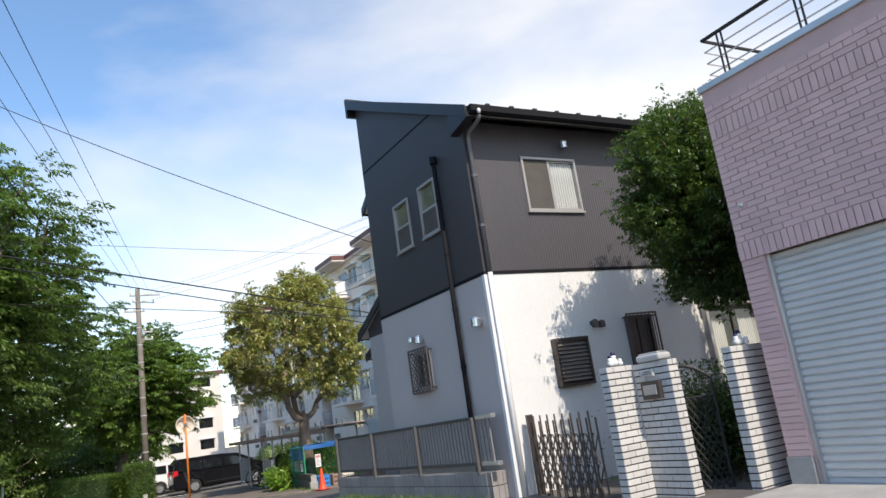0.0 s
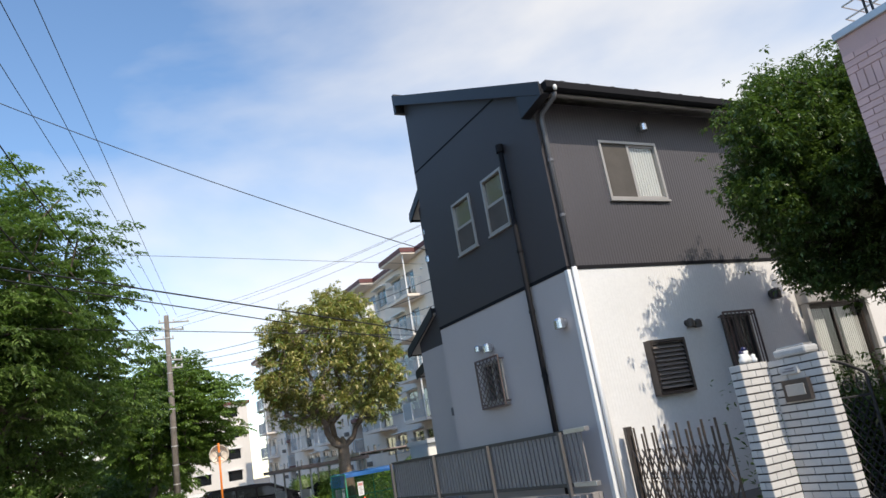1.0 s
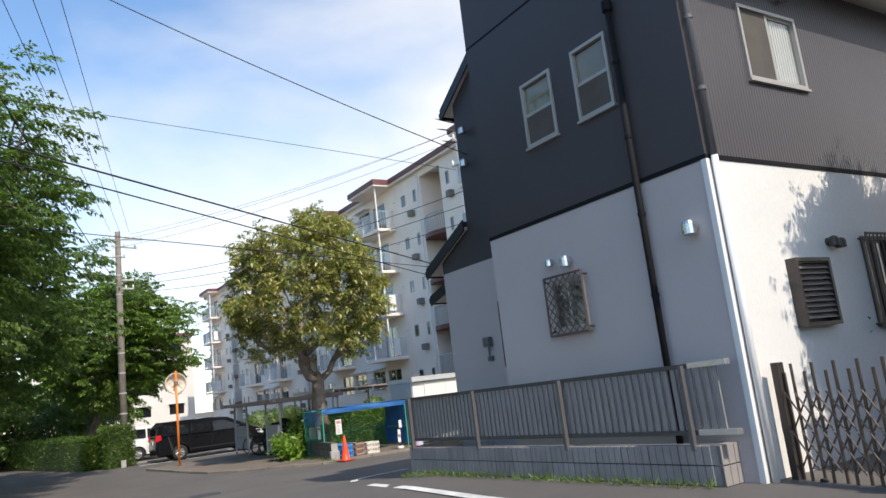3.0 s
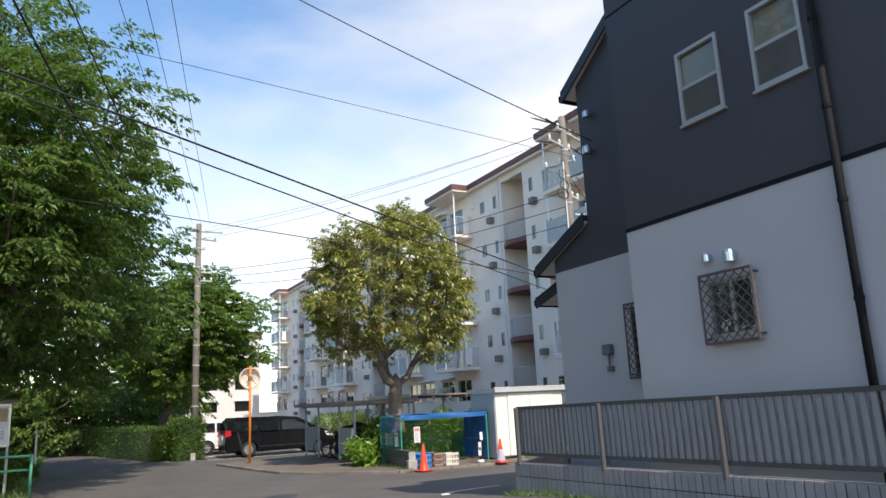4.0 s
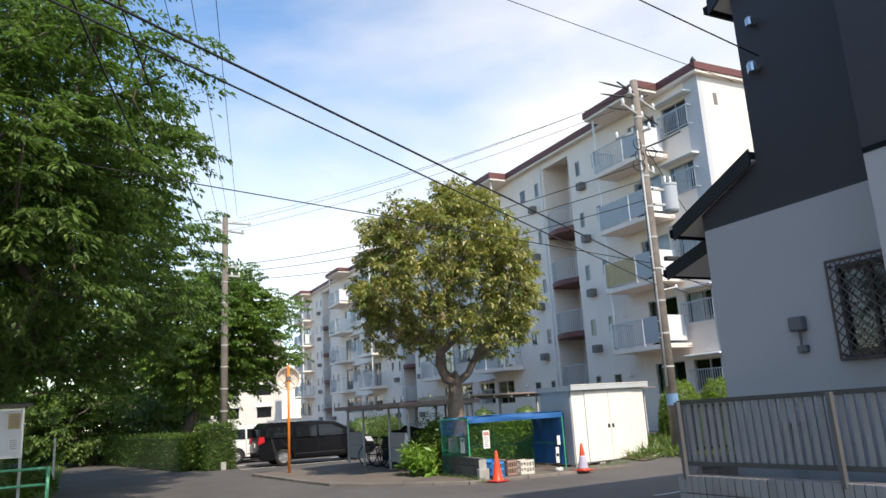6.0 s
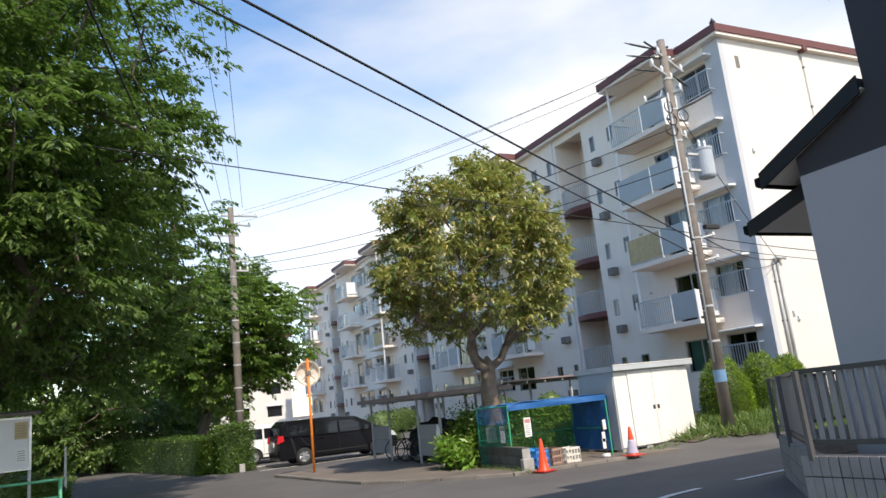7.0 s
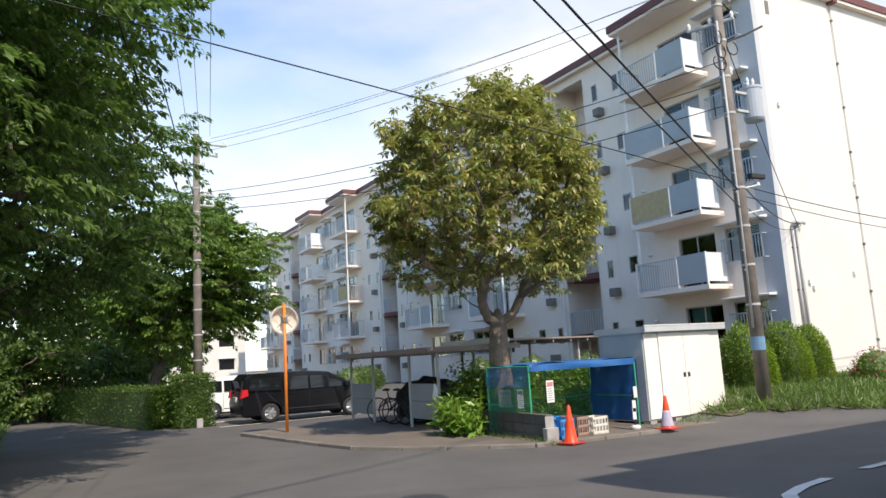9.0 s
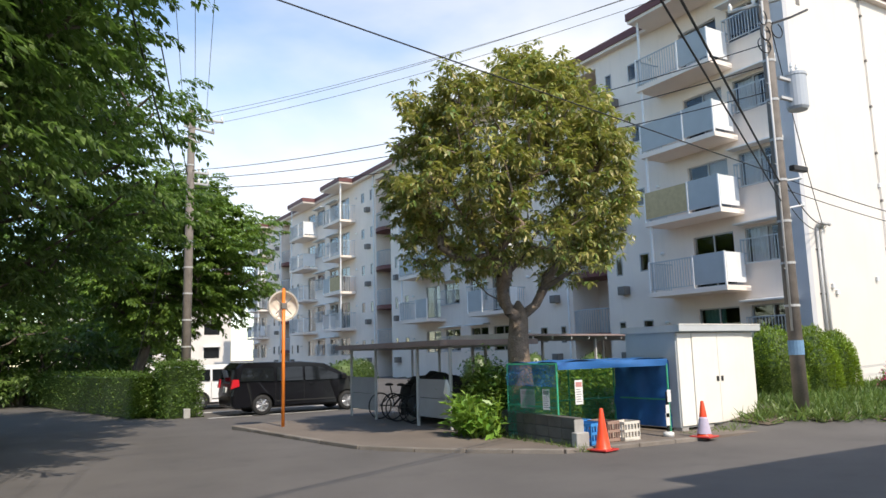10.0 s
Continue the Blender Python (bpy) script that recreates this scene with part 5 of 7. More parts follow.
# stairwells: landings at half levels with curved fronts
bm = B()
box(bm, 0, 0.02, -0.012, 0.012, 0, 1.0)
BALUSTER = mesh_of("baluster", bm, RAILBLUE)
for s in range(STAIRS):
    yc = AY0 + UNIT * (s + 0.5)
    for z in (2.36, 4.96, 7.56, 10.16):
        bm = B()
        out = [(FX - 0.35 * math.sin(math.pi * k / 10) - 0.02, yc - 1.1 + 2.2 * k / 10) for k in range(11)] + [(FX + 1.5, yc + 1.1), (FX + 1.5, yc - 1.1)]
        prism(bm, out, "z", z - 0.24, z)
        st = part("stair_landing", bm, ROOFRED, apartment, "red-brown landing edge")
        for k in range(19):
            u = (k + 0.5) / 19
            x, y = FX - 0.33 * math.sin(math.pi * u) + 0.02, yc - 1.08 + 2.16 * u
            same("baluster", BALUSTER, st, pose(x, y, z))
        bm = B()
        tube(bm, [(FX - 0.33 * math.sin(math.pi * k / 10) + 0.03, yc - 1.08 + 2.16 * k / 10, z + 1.0) for k in range(11)], 0.025, 6)
        part("railing", bm, RAILBLUE, st)
    bm = B()
    box(bm, FX + 0.22, FX + 3.2, yc - 1.28, yc - 1.1, 0, ROOFZ)
    box(bm, FX + 0.22, FX + 3.2, yc + 1.1, yc + 1.28, 0, ROOFZ)
    box(bm, FX + 1.5, FX + 1.7, yc - 1.1, yc + 1.1, 0, ROOFZ)
    part("stair_wall", bm, APTWALL, apartment)
    bm = B()
    tube(bm, [(FX - 0.06, yc + 1.35, 0), (FX - 0.06, yc + 1.35, ROOFZ)], 0.05, 8)
    part("drain_pipe", bm, SIDEWHITE, apartment)

# end wall: conduits, number mark, drain pipe
EX = FX + 0.55
bm = B()
for d in (0, 0.22):
    tube(bm, [(EX + d, AY0 - 0.07, 1.0), (EX + d, AY0 - 0.07, 5.3)], 0.045, 8)
    tube(bm, [(EX + d, AY0 - 0.07, 5.3), (EX + d + 0.1, AY0 - 0.12, 5.5), (EX + d + 0.3, AY0 - 0.2, 5.42)], 0.06, 8)
conduit = part("conduit", bm, SHELTERSTEEL, apartment, "rusty grey cable conduits", smooth=True)
for z in (1.8, 3.2, 4.6):
    bm = B()
    box(bm, EX - 0.08, EX + 0.3, AY0 - 0.03, AY0, z, z + 0.04)
    part("bracket", bm, VENT, conduit)
bm = B()
tube(bm, [(FX + 4.6, AY0 - 0.05, 0.3), (FX + 4.6, AY0 - 0.05, ROOFZ)], 0.022, 8)
drain = part("drain_pipe", bm, APTEND, apartment)
for z in np.arange(1.4, ROOFZ, 1.7):
    bm = B()
    box(bm, FX + 4.56, FX + 4.64, AY0 - 0.085, AY0, z, z + 0.09, 0.01)
    part("clamp", bm, VENT, drain)
bm = B()
box(bm, FX + 4.48, FX + 4.72, AY0 - 0.3, AY0, ROOFZ - 0.1, ROOFZ + 0.14, 0.02)
part("drain_head", bm, ROOFRED, drain)
bm = B()
box(bm, FX + 0.75, FX + 0.95, AY0 - 0.012, AY0, 12.9, 13.4)
part("number_mark", bm, VENT, apartment, "dark bar in place of a number")
for x, z in ((22.6, 3.4), (22.8, 3.2), (25.2, 3.7), (26, 7), (22.2, 9.5)):
    bm = B()
    box(bm, x, x + 0.12, AY0 - 0.09, AY0, z, z + 0.16, 0.02)
    part("vent", bm, SIDEWHITE, apartment)
bm = B()
lathe(bm, [(0.001, 0), (0.1, 0.02), (0.12, 0.1), (0.05, 0.22), (0.001, 0.3)], 8, (FX - 0.2, AY0 - 0.1, ROOFZ + 0.42))
part("roof_vent", bm, IRON, apartment)

# a second block at the far end of the street
far = thing("apartment_building", "distant cream apartment block behind the trees", "apartment building", (4.0, 98, -2.6))
fh = [(x, x + 1.7, z + 0.8, z + 2.0) for z in FLOORS for x in (1.0, 4.2, 8.0, 11.2, 15.0)]
bm = wall_cells(B(), [0, 18], [-0.5, 13.8], fh, lambda b, u0, u1, v0, v1: box(b, u0, u1, 0, 0.25, v0, v1))
box(bm, 0, 0.25, 0.25, 10, -0.5, 13.8)
box(bm, 17.75, 18, 0.25, 10, -0.5, 13.8)
box(bm, 0.25, 17.75, 9.8, 10, -0.5, 13.8)
part("wall", bm, APTEND, far)
bm = B()
box(bm, -0.3, 18.3, -0.3, 10.3, 13.8, 14.2)
part("roof", bm, ROOFRED, far)
for h in fh:
    bm = B()
    box(bm, h[0], h[1], 0.1, 0.13, h[2], h[3])
    w = part("window", bm, CARGLASS, far)
    bm = B()
    box(bm, h[0] - 0.1, h[1] + 0.1, -0.35, 0, h[3] + 0.05, h[3] + 0.15)
    part("awning", bm, SIDEWHITE, w)
# upright dark sheet behind the far windows, in place of shaded rooms
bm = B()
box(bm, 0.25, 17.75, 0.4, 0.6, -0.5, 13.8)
part("shaded_room_slab", bm, ROOMSHADE, far)

# ---- poles and cables ----


def utility_pole(name, label, at, height, r0, r1, arms, knobs=(0.04, 0.5, 0.96)):
    p = thing(name, label, "utility pole", at)
    bm = B()
    tube(bm, [(0, 0, -0.4), (0, 0, height * 0.5), (0, 0, height)], [r0, (r0 + r1) / 2, r1], 16)
    body = part("pole", bm, POLE, p, smooth=True)
    for z in np.arange(2.2, height - 0.5, 0.9):
        bm = B()
        tube(bm, [(0, 0, z), (0, 0, z + 0.05)], r0 + (r1 - r0) * z / height + 0.012, 14)
        part("band", bm, SHELTERSTEEL, body)
    for z, ang, half, off in arms:
        c, s = math.cos(radians(ang)), math.sin(radians(ang))
        bm = B()
        a, b = Vector((c * (off - half), s * (off - half), z)), Vector((c * (off + half), s * (off + half), z))
        tube(bm, [a, b], 0.045, 6)
        arm = part("crossarm", bm, SHELTERSTEEL, p)
        for k in knobs:
            q = a.lerp(b, k)
            bm = B()
            lathe(bm, [(0.02, 0), (0.05, 0.03), (0.035, 0.08), (0.055, 0.11), (0.035, 0.16), (0.02, 0.2)], 10, q)
            part("insulator", bm, PORCELAIN, arm, smooth=True)
    return p


BP = Vector((14.4, 24.2, 0.25))
LP = Vector((5.45, 40.5, -0.1))
bigpole = utility_pole("utility_pole", "tall weathered concrete pole with crossarms and a transformer", BP, 10.6, 0.155, 0.11, [(10.1, 25, 0.9, 0.5), (9.55, 25, 0.7, -0.3), (9.0, 115, 0.55, 0.2), (7.9, 25, 0.4, 0.3)])
for side, z in ((0.2, 10.35), (-0.5, 10.2)):
    bm = B()
    tube(bm, [(0, 0, z), (side * 1.6, side * 0.4, z + 0.15)], 0.03, 6)
    part("bracket", bm, IRON, bigpole)
bm = B()
lathe(bm, [(0.001, -0.42), (0.2, -0.42), (0.235, -0.36), (0.235, 0.34), (0.25, 0.36), (0.25, 0.42), (0.001, 0.46)], 20, (0.72, -0.12, 7.0))
trf = part("transformer", bm, TRANSFORMER, bigpole, "grey drum transformer", smooth=False)
bm = B()
for k in (-0.1, 0.1):
    lathe(bm, [(0.02, 0), (0.04, 0.04), (0.03, 0.1), (0.045, 0.13), (0.02, 0.22)], 8, (0.72 + k, -0.12, 7.45))
part("bushing", bm, PORCELAIN, trf)
bm = B()
box(bm, 0.1, 0.5, -0.16, -0.08, 6.75, 6.81)
part("hanger", bm, SHELTERSTEEL, trf)
bm = B()
box(bm, 0.1, 0.5, -0.16, -0.08, 7.2, 7.26)
part("hanger", bm, SHELTERSTEEL, trf)
bm = B()
tube(bm, [(0, 0, 1.2), (0, 0, 1.5)], 0.158, 16)
part("blue_band", bm, FADEDBLUE, bigpole, "blue wrapped band")
for z in np.arange(3, 9.5, 0.45):
    bm = B()
    sd = 1 if int(z * 10) % 2 else -1
    tube(bm, [(0, 0, z), (0.3 * sd, 0.1 * sd, z)], 0.01, 5)
    part("step_bolt", bm, SHELTERSTEEL, bigpole)
bm = B()
box(bm, 0.25, 0.75, -0.2, -0.06, 5.15, 5.27, 0.02)
part("cable_closure", bm, IRON, bigpole)
for z in (4.3, 4.9):
    bm = B()
    tube(bm, [(0, 0, z), (0.5, -0.15, z + 0.1)], 0.02, 6)
    lathe(bm, [(0.001, 0), (0.05, 0.02), (0.03, 0.1), (0.001, 0.12)], 8, (0.5, -0.15, z + 0.06))
    part("side_arm", bm, PORCELAIN, bigpole)
for a, b in (((-0.1, 0, 10.3), (-1.05, 0.3, 10.55)), ((-0.1, 0, 10.05), (-1.0, 0.35, 10.2)), ((-0.2, -0.1, 9.6), (-0.95, 0.2, 9.72)), ((0.35, 0.1, 10.15), (0.8, 0.25, 10.4)), ((0.3, 0.05, 9.6), (0.95, 0.2, 9.4))):
    a, b = Vector(a), Vector(b)
    bm = B()
    tube(bm, [a, a.lerp(b, 0.25), a.lerp(b, 0.4), a.lerp(b, 0.8), b], [0.012, 0.018, 0.03, 0.026, 0.008], 8)
    part("cable_sleeve", bm, IRON, bigpole, "dark insulating sleeve", smooth=True)
bm = B()
tube(bm, [(0.1, -0.1, 8.5), (0.7, -0.16, 8.75), (1.5, -0.1, 9.15)], 0.028, 6)
part("strut", bm, IRON, bigpole)
for k, (x, z) in enumerate(((-0.25, 8.55), (-0.2, 8.2), (0.22, 8.35), (-0.28, 7.9))):
    bm = B()
    tube(bm, [(x + 0.14 * math.sin(q) * (1 + 0.2 * k), -0.12, z + 0.17 * math.cos(q)) for q in np.linspace(0.3, 5.6, 14)], 0.014, 6)
    part("cable_loop", bm, WIRE, bigpole, "slack black cable loop", smooth=True)
bm = B()
tube(bm, [(-0.17, -0.06, 1.7), (-0.15, -0.06, 5.0), (-0.13, -0.05, 9.0)], 0.026, 8)
part("conduit", bm, SHELTERSTEEL, bigpole, smooth=True)
leftpole = utility_pole("utility_pole", "slim concrete pole by the clipped hedge", LP, 10.6, 0.17, 0.12, [(10.25, 0, 0.75, 0.35), (9.9, 20, 0.6, 0.3), (9.4, 0, 0.5, -0.2), (8.3, 10, 0.35, 0.3), (7.9, 10, 0.35, 0.3)])

NP = Vector((-1.75, 16.2, 0.0))
NEND = NP + Vector((0.78, 0.1, 9.7))
nearpole = utility_pole("utility_pole", "weathered concrete roadside pole hung with thick cables", NP, 12.4, 0.17, 0.12, [(10.05, 5, 0.6, 0.45), (9.2, 5, 0.6, 0.45), (7.5, 8, 0.75, 0.5), (6.2, 5, 0.5, 0.3), (5.85, 5, 0.45, 0.25)], ())
bm = B()
tube(bm, [(0.72, 0.1, 9.05), (0.72, 0.1, 10.2)], 0.035, 8)
part("hanger", bm, SHELTERSTEEL, nearpole, "upright steel bar between the arms")
bm = B()
tube(bm, [(0.1, 0, 5.55), (0.55, 0.05, 6.15)], 0.025, 6)
part("strut", bm, SHELTERSTEEL, nearpole)
for p, q, rad in (((0.83, 0.08, 9.3), (0.95, 0.12, 8.95), 0.045), ((0.92, 0.22, 7.9), (0.96, 0.24, 7.5), 0.042), ((0.72, 0.02, 9.9), (0.68, -0.05, 10.6), 0.04), ((0.2, -0.02, 8.2), (0.19, -0.02, 7.2), 0.05)):
    bm = B()
    tube(bm, [p, Vector(p).lerp(Vector(q), 0.12), Vector(p).lerp(Vector(q), 0.88), q], [rad * 0.5, rad, rad, rad * 0.5], 8)
    part("cable_sleeve", bm, IRON, nearpole, "dark insulating sleeve", smooth=True)
bm = B()
tube(bm, [(0.12 + 0.62 * k, 0.0, 9.55 - 0.35 * math.sin(math.pi * k) - 0.25 * k) for k in np.linspace(0, 1, 12)], 0.018, 6)
part("cable_loop", bm, WIRE, nearpole, "black slack cable loop", smooth=True)
bm = B()
tube(bm, [(0.75 + 0.28 * math.sin(a), 0.1, 9.75 + 0.22 * math.cos(a)) for a in np.linspace(0.2, 6.0, 18)], 0.012, 6)
part("cable_loop", bm, WIRE, nearpole, "black slack cable loop", smooth=True)
for z in np.arange(3, 12, 0.5):
    bm = B()
    sd = 1 if int(z * 2) % 2 else -1
    tube(bm, [(0, 0, z), (0.32 * sd, 0.02, z)], 0.01, 5)
    part("step_bolt", bm, SHELTERSTEEL, nearpole)


def cable(name, a, b, sag, r, label="thin black overhead cable between poles"):
    pts = []
    a, b = Vector(a), Vector(b)
    for k in range(25):
        u = k / 24
        p = a.lerp(b, u)
        p.z -= sag * 4 * u * (1 - u)
        pts.append(p)
    bm = B()
    tube(bm, pts, r, 5)
    return tagged(part(name, bm, WIRE, None, smooth=True), label, "cable", group="overhead cables")


WEND = Vector((EX + 0.1, AY0 - 0.2, 5.4))
cable("cable", (-1.15, 16.24, 6.06), (BP.x, BP.y, 4.69), 0.0, 0.014, "thick black overhead cable crossing the road")
cable("cable", (-1.15, 16.07, 6.24), (BP.x, BP.y, 5.11), 0.0, 0.018, "thick twisted black cable crossing the road")
cable("cable", (BP.x + 0.1, BP.y, 5.3), WEND, 0.25, 0.016)
cable("cable", (BP.x + 0.1, BP.y, 4.8), WEND + Vector((0.2, 0, -0.05)), 0.35, 0.012)
cable("cable", (BP.x + 0.2, BP.y, 8.7), WEND, 0.2, 0.012)
cable("cable", (BP.x + 0.1, BP.y, 5.25), (34, 25, 5.2), 0.5, 0.012)
cable("cable", (BP.x + 0.1, BP.y, 5.0), (34, 25, 4.9), 0.5, 0.010)
cable("cable", (BX, 14.57, 5.7), (-0.97, 16.5, 9.75), 0.14, 0.009, "thin black service cable to the dark house")
cable("cable", (-20, 21.9, 8.1), (BP.x, BP.y + 0.1, 5.35), 0.0, 0.012, "black cable crossing above the pavement")
cable("cable", (-3.0, 13.53, 5.73), (BX + 0.02, 15.0, 5.56), 0.0, 0.004, "thin grey cable across the road to the dark house")
for z0, z1, dx in ((10.4, 10.8, 0.9), (10.1, 10.5, 0.2), (9.7, 9.9, -0.4)):
    cable("cable", (LP.x + dx * 0.6, LP.y, z0), (BP.x + dx, BP.y, z1 + 0.1), 0.35, 0.007)
for z0, z1 in ((8.25, 8.3), (7.95, 7.8), (7.6, 7.2)):
    cable("cable", (LP.x, LP.y, z0), (BP.x, BP.y, z1), 0.5, 0.012)
cable("cable", (LP.x + 0.5, LP.y, 10.5), (-2.6, -0.5, 9.3), 0.1, 0.008)
cable("cable", (LP.x + 0.1, LP.y, 10.5), (-3.2, -0.5, 9.4), 0.1, 0.008)
cable("cable", (LP.x - 0.3, LP.y, 10.5), (-3.9, -0.5, 9.5), 0.1, 0.008)
cable("cable", (LP.x - 0.1, LP.y, 8.1), NEND + Vector((0, 0, -0.2)), 0.3, 0.016, "thick black cable between the roadside poles")
cable("cable", (LP.x - 0.2, LP.y, 7.3), (-0.78, 16.45, 7.45), 0.6, 0.018, "thick black cable between the roadside poles")
cable("cable", NEND + Vector((0.02, 0, 0.1)), (-0.78, 16.45, 7.45), 0.0, 0.026, "black cable dropping beside the pole")
for dx, z, e in ((0.0, 10.1, 13.2), (-0.06, 9.7, 12.4), (0.1, 9.95, 12.9)):
    cable("cable", NEND + Vector((dx, 0, z - 9.7)), (-2.3 + dx, -2.0, e), 0.3, 0.022, "thick black cable above the road")
for z, e in ((6.3, 9.0), (5.95, 8.3)):
    cable("cable", (-1.15, 16.2, z), (-3.4, -2.0, e), 0.2, 0.024, "thick black cable above the road")
cable("cable", (LP.x - 0.1, LP.y, 8.5), (LP.x - 1.7, LP.y + 1.3, 0.0), 0.0, 0.012, "black stay wire beside the slim pole")

# ---- orange mirror post ----
mir = thing("traffic_mirror", "orange post with a round road mirror seen from behind", "traffic mirror", (5.95, 31.9, 0.06))
bm = B()
tube(bm, [(0, 0, 0), (0, 0, 3.25)], 0.04, 12)
lathe(bm, [(0.042, 3.25), (0.03, 3.28), (0.001, 3.285)], 12)
part("post", bm, ORANGE, mir, smooth=True)
bm = B()
lathe(bm, [(0.001, 0.20), (0.17, 0.16), (0.31, 0.10), (0.345, 0.05), (0.36, 0.03), (0.36, 0.0), (0.34, -0.01)], 32, (0, 0.02, 2.85), "y")
plate = part("mirror_back", bm, MIRROR, mir, "round pale mirror back", smooth=True)
bm = B()
lathe(bm, [(0.36, -0.02), (0.375, -0.02), (0.375, 0.04), (0.36, 0.04)], 32, (0, 0.02, 2.85), "y")
part("rim", bm, MIRROR, plate)
bm = B()
box(bm, -0.07, 0.07, -0.06, 0.03, 2.78, 2.92, 0.01)
tube(bm, [(-0.2, 0.0, 2.65), (0.2, 0.0, 3.05)], 0.012, 6)
tube(bm, [(0.2, 0.0, 2.65), (-0.2, 0.0, 3.05)], 0.012, 6)
part("bracket", bm, VENT, plate)
plate.rotation_euler = (0, 0, 0)

# ---- shed ----
shed = thing("storage_shed", "cream steel storage shed with double doors", "shed", (11.52, 24.83, 0.07), 4)
SW, SD, SH = 2.6, 1.28, 1.9
bm = B()
box(bm, 0.0, SW, 0.03, SD, 0.04, SH)
part("body", bm, SHEDGREY, shed, "blue-grey side walls")
bm = B()
prism(bm, [(-0.06, SH), (SW + 0.08, SH), (SW + 0.08, SH + 0.13), (-0.06, SH + 0.13)], "y", -0.12, SD + 0.08)
part("roof", bm, SHEDGREY, shed)
bm = B()
box(bm, -0.07, SW + 0.09, -0.14, -0.12, SH + 0.01, SH + 0.135, 0.004)
part("fascia", bm, SHEDGREY, shed)
bm = B()
box(bm, -0.075, SW + 0.095, -0.15, -0.1, SH + 0.135, SH + 0.155, 0.004)
part("roof_edge", bm, SHEDWHITE, shed, "pale metal roof edge")
for u0, u1 in ((0.02, 0.45), (0.46, 1.27), (1.28, 2.2), (2.21, SW - 0.02)):
    bm = B()
    box(bm, u0, u1, -0.03 if 0.4 < u0 < 2 else -0.01, 0.03, 0.08, SH - 0.02, 0.008)
    d = part("door" if 0.4 < u0 < 2 else "wall_panel", bm, SHEDWHITE, shed, "cream painted steel")
    if 0.4 < u0 < 2:
        bm = B()
        hx = u1 - 0.1 if u0 < 1 else u0 + 0.04
        box(bm, hx, hx + 0.07, -0.045, -0.03, 0.9, 1.0, 0.004)
        part("handle", bm, IRON, d)
for u in (0.1, 0.9, 1.7, 2.4):
    for v in (0.0, SD - 0.25):
        bm = B()
        box(bm, u - 0.1, u + 0.1, v, v + 0.2, -0.2, 0.06)
        part("foundation_block", bm, CONCRETE, shed)

# ---- refuse enclosure ----
low_wall = thing("low_block_wall", "mossy grey low block wall in front of the refuse enclosure", "wall", (8.55, 24.5, 0.0), -4)
bm = B()
box(bm, 0, 0.395, 0, 0.15, 0.003, 0.188, 0.01)
ob_me = mesh_of("block", bm, OLDBLOCK)
for c in range(3):
    for k in range(6):
        same("block", ob_me, low_wall, pose(0.15, k * 0.4, -0.04 + c * 0.19, 0, 0, 90))
bm = B()
box(bm, -0.1, 0.16, -0.16, -0.01, -0.1, 0.3, 0.015)
box(bm, -0.03, 0.16, -0.02, 0.0, 0.0, 0.5)
part("end_post", bm, CONCRETE, low_wall)

net = thing("refuse_enclosure", "refuse cage of green pipe with blue tarpaulin and green net", "refuse enclosure", (8.47, 24.83, 0.06))
NX, NY, NZ = 2.73, 1.45, 1.37
for x, y in ((0, 0), (NX, 0), (0, NY), (NX, NY), (NX * 0.55, NY)):
    bm = B()
    tube(bm, [(x, y, 0 if x else 0.5), (x, y, NZ)], 0.018, 8)
    part("post", bm, GREENPIPE, net)
for a, b in (((0, 0), (NX, 0)), ((0, NY), (NX, NY)), ((0, 0), (0, NY)), ((NX, 0), (NX, NY))):
    for z in (NZ, 0.62):
        if z < 1 and (a, b) == ((0, 0), (NX, 0)):
            continue
        bm = B()
        tube(bm, [(*a, z), (*b, z)], 0.015, 8)
        part("rail", bm, GREENPIPE, net)


def cloth(pu, pv, nu, nv, origin, wrinkle, seed):
    """A hanging or lying sheet with folds."""
    r = np.random.default_rng(seed)
    ph = r.uniform(0, 6.28, 4)
    pu, pv, origin = Vector(pu), Vector(pv), Vector(origin)
    nrm = pu.cross(pv).normalized()
    bm = B()
    vs = [[bm.verts.new(origin + pu * (i / nu) + pv * (j / nv) + nrm * wrinkle * (math.sin(i * 0.9 + ph[0]) * 0.5 + math.sin(i * 0.37 + j * 0.6 + ph[1]) + 0.4 * math.sin(j * 1.3 + ph[2]))) for j in range(nv + 1)] for i in range(nu + 1)]
    for i in range(nu):
        for j in range(nv):
            bm.faces.new((vs[i][j], vs[i + 1][j], vs[i + 1][j + 1], vs[i][j + 1]))
    return bm


part("tarpaulin", cloth((NX + 0.05, 0, 0), (0, NY, 0.0), 26, 18, (0, 0, NZ + 0.03), 0.02, 1), TARP, net, "sagging blue tarpaulin", smooth=True)
part("tarpaulin", cloth((0, NY, 0), (0, 0, NZ - 0.1), 18, 12, (NX + 0.03, 0, 0.1), 0.03, 2), TARP, net, smooth=True)
part("tarpaulin", cloth((NX, 0, 0), (0, 0, 0.13), 26, 4, (0, -0.03, NZ - 0.1), 0.012, 3), TARP, net, smooth=True)
part("net", cloth((0, NY, 0), (0, 0, NZ - 0.98), 18, 8, (-0.02, 0, 0.98), 0.02, 4), NETBLUE, net, "blue net", smooth=True)
part("net", cloth((0, NY, 0), (0, 0, 0.5), 18, 8, (-0.02, 0, 0.48), 0.015, 5), NETGREEN, net, "green net", smooth=True)
part("net", cloth((NX, 0, 0), (0, 0, NZ), 26, 12, (0, NY + 0.02, 0.0), 0.02, 6), NETGREEN, net, "green net", smooth=True)


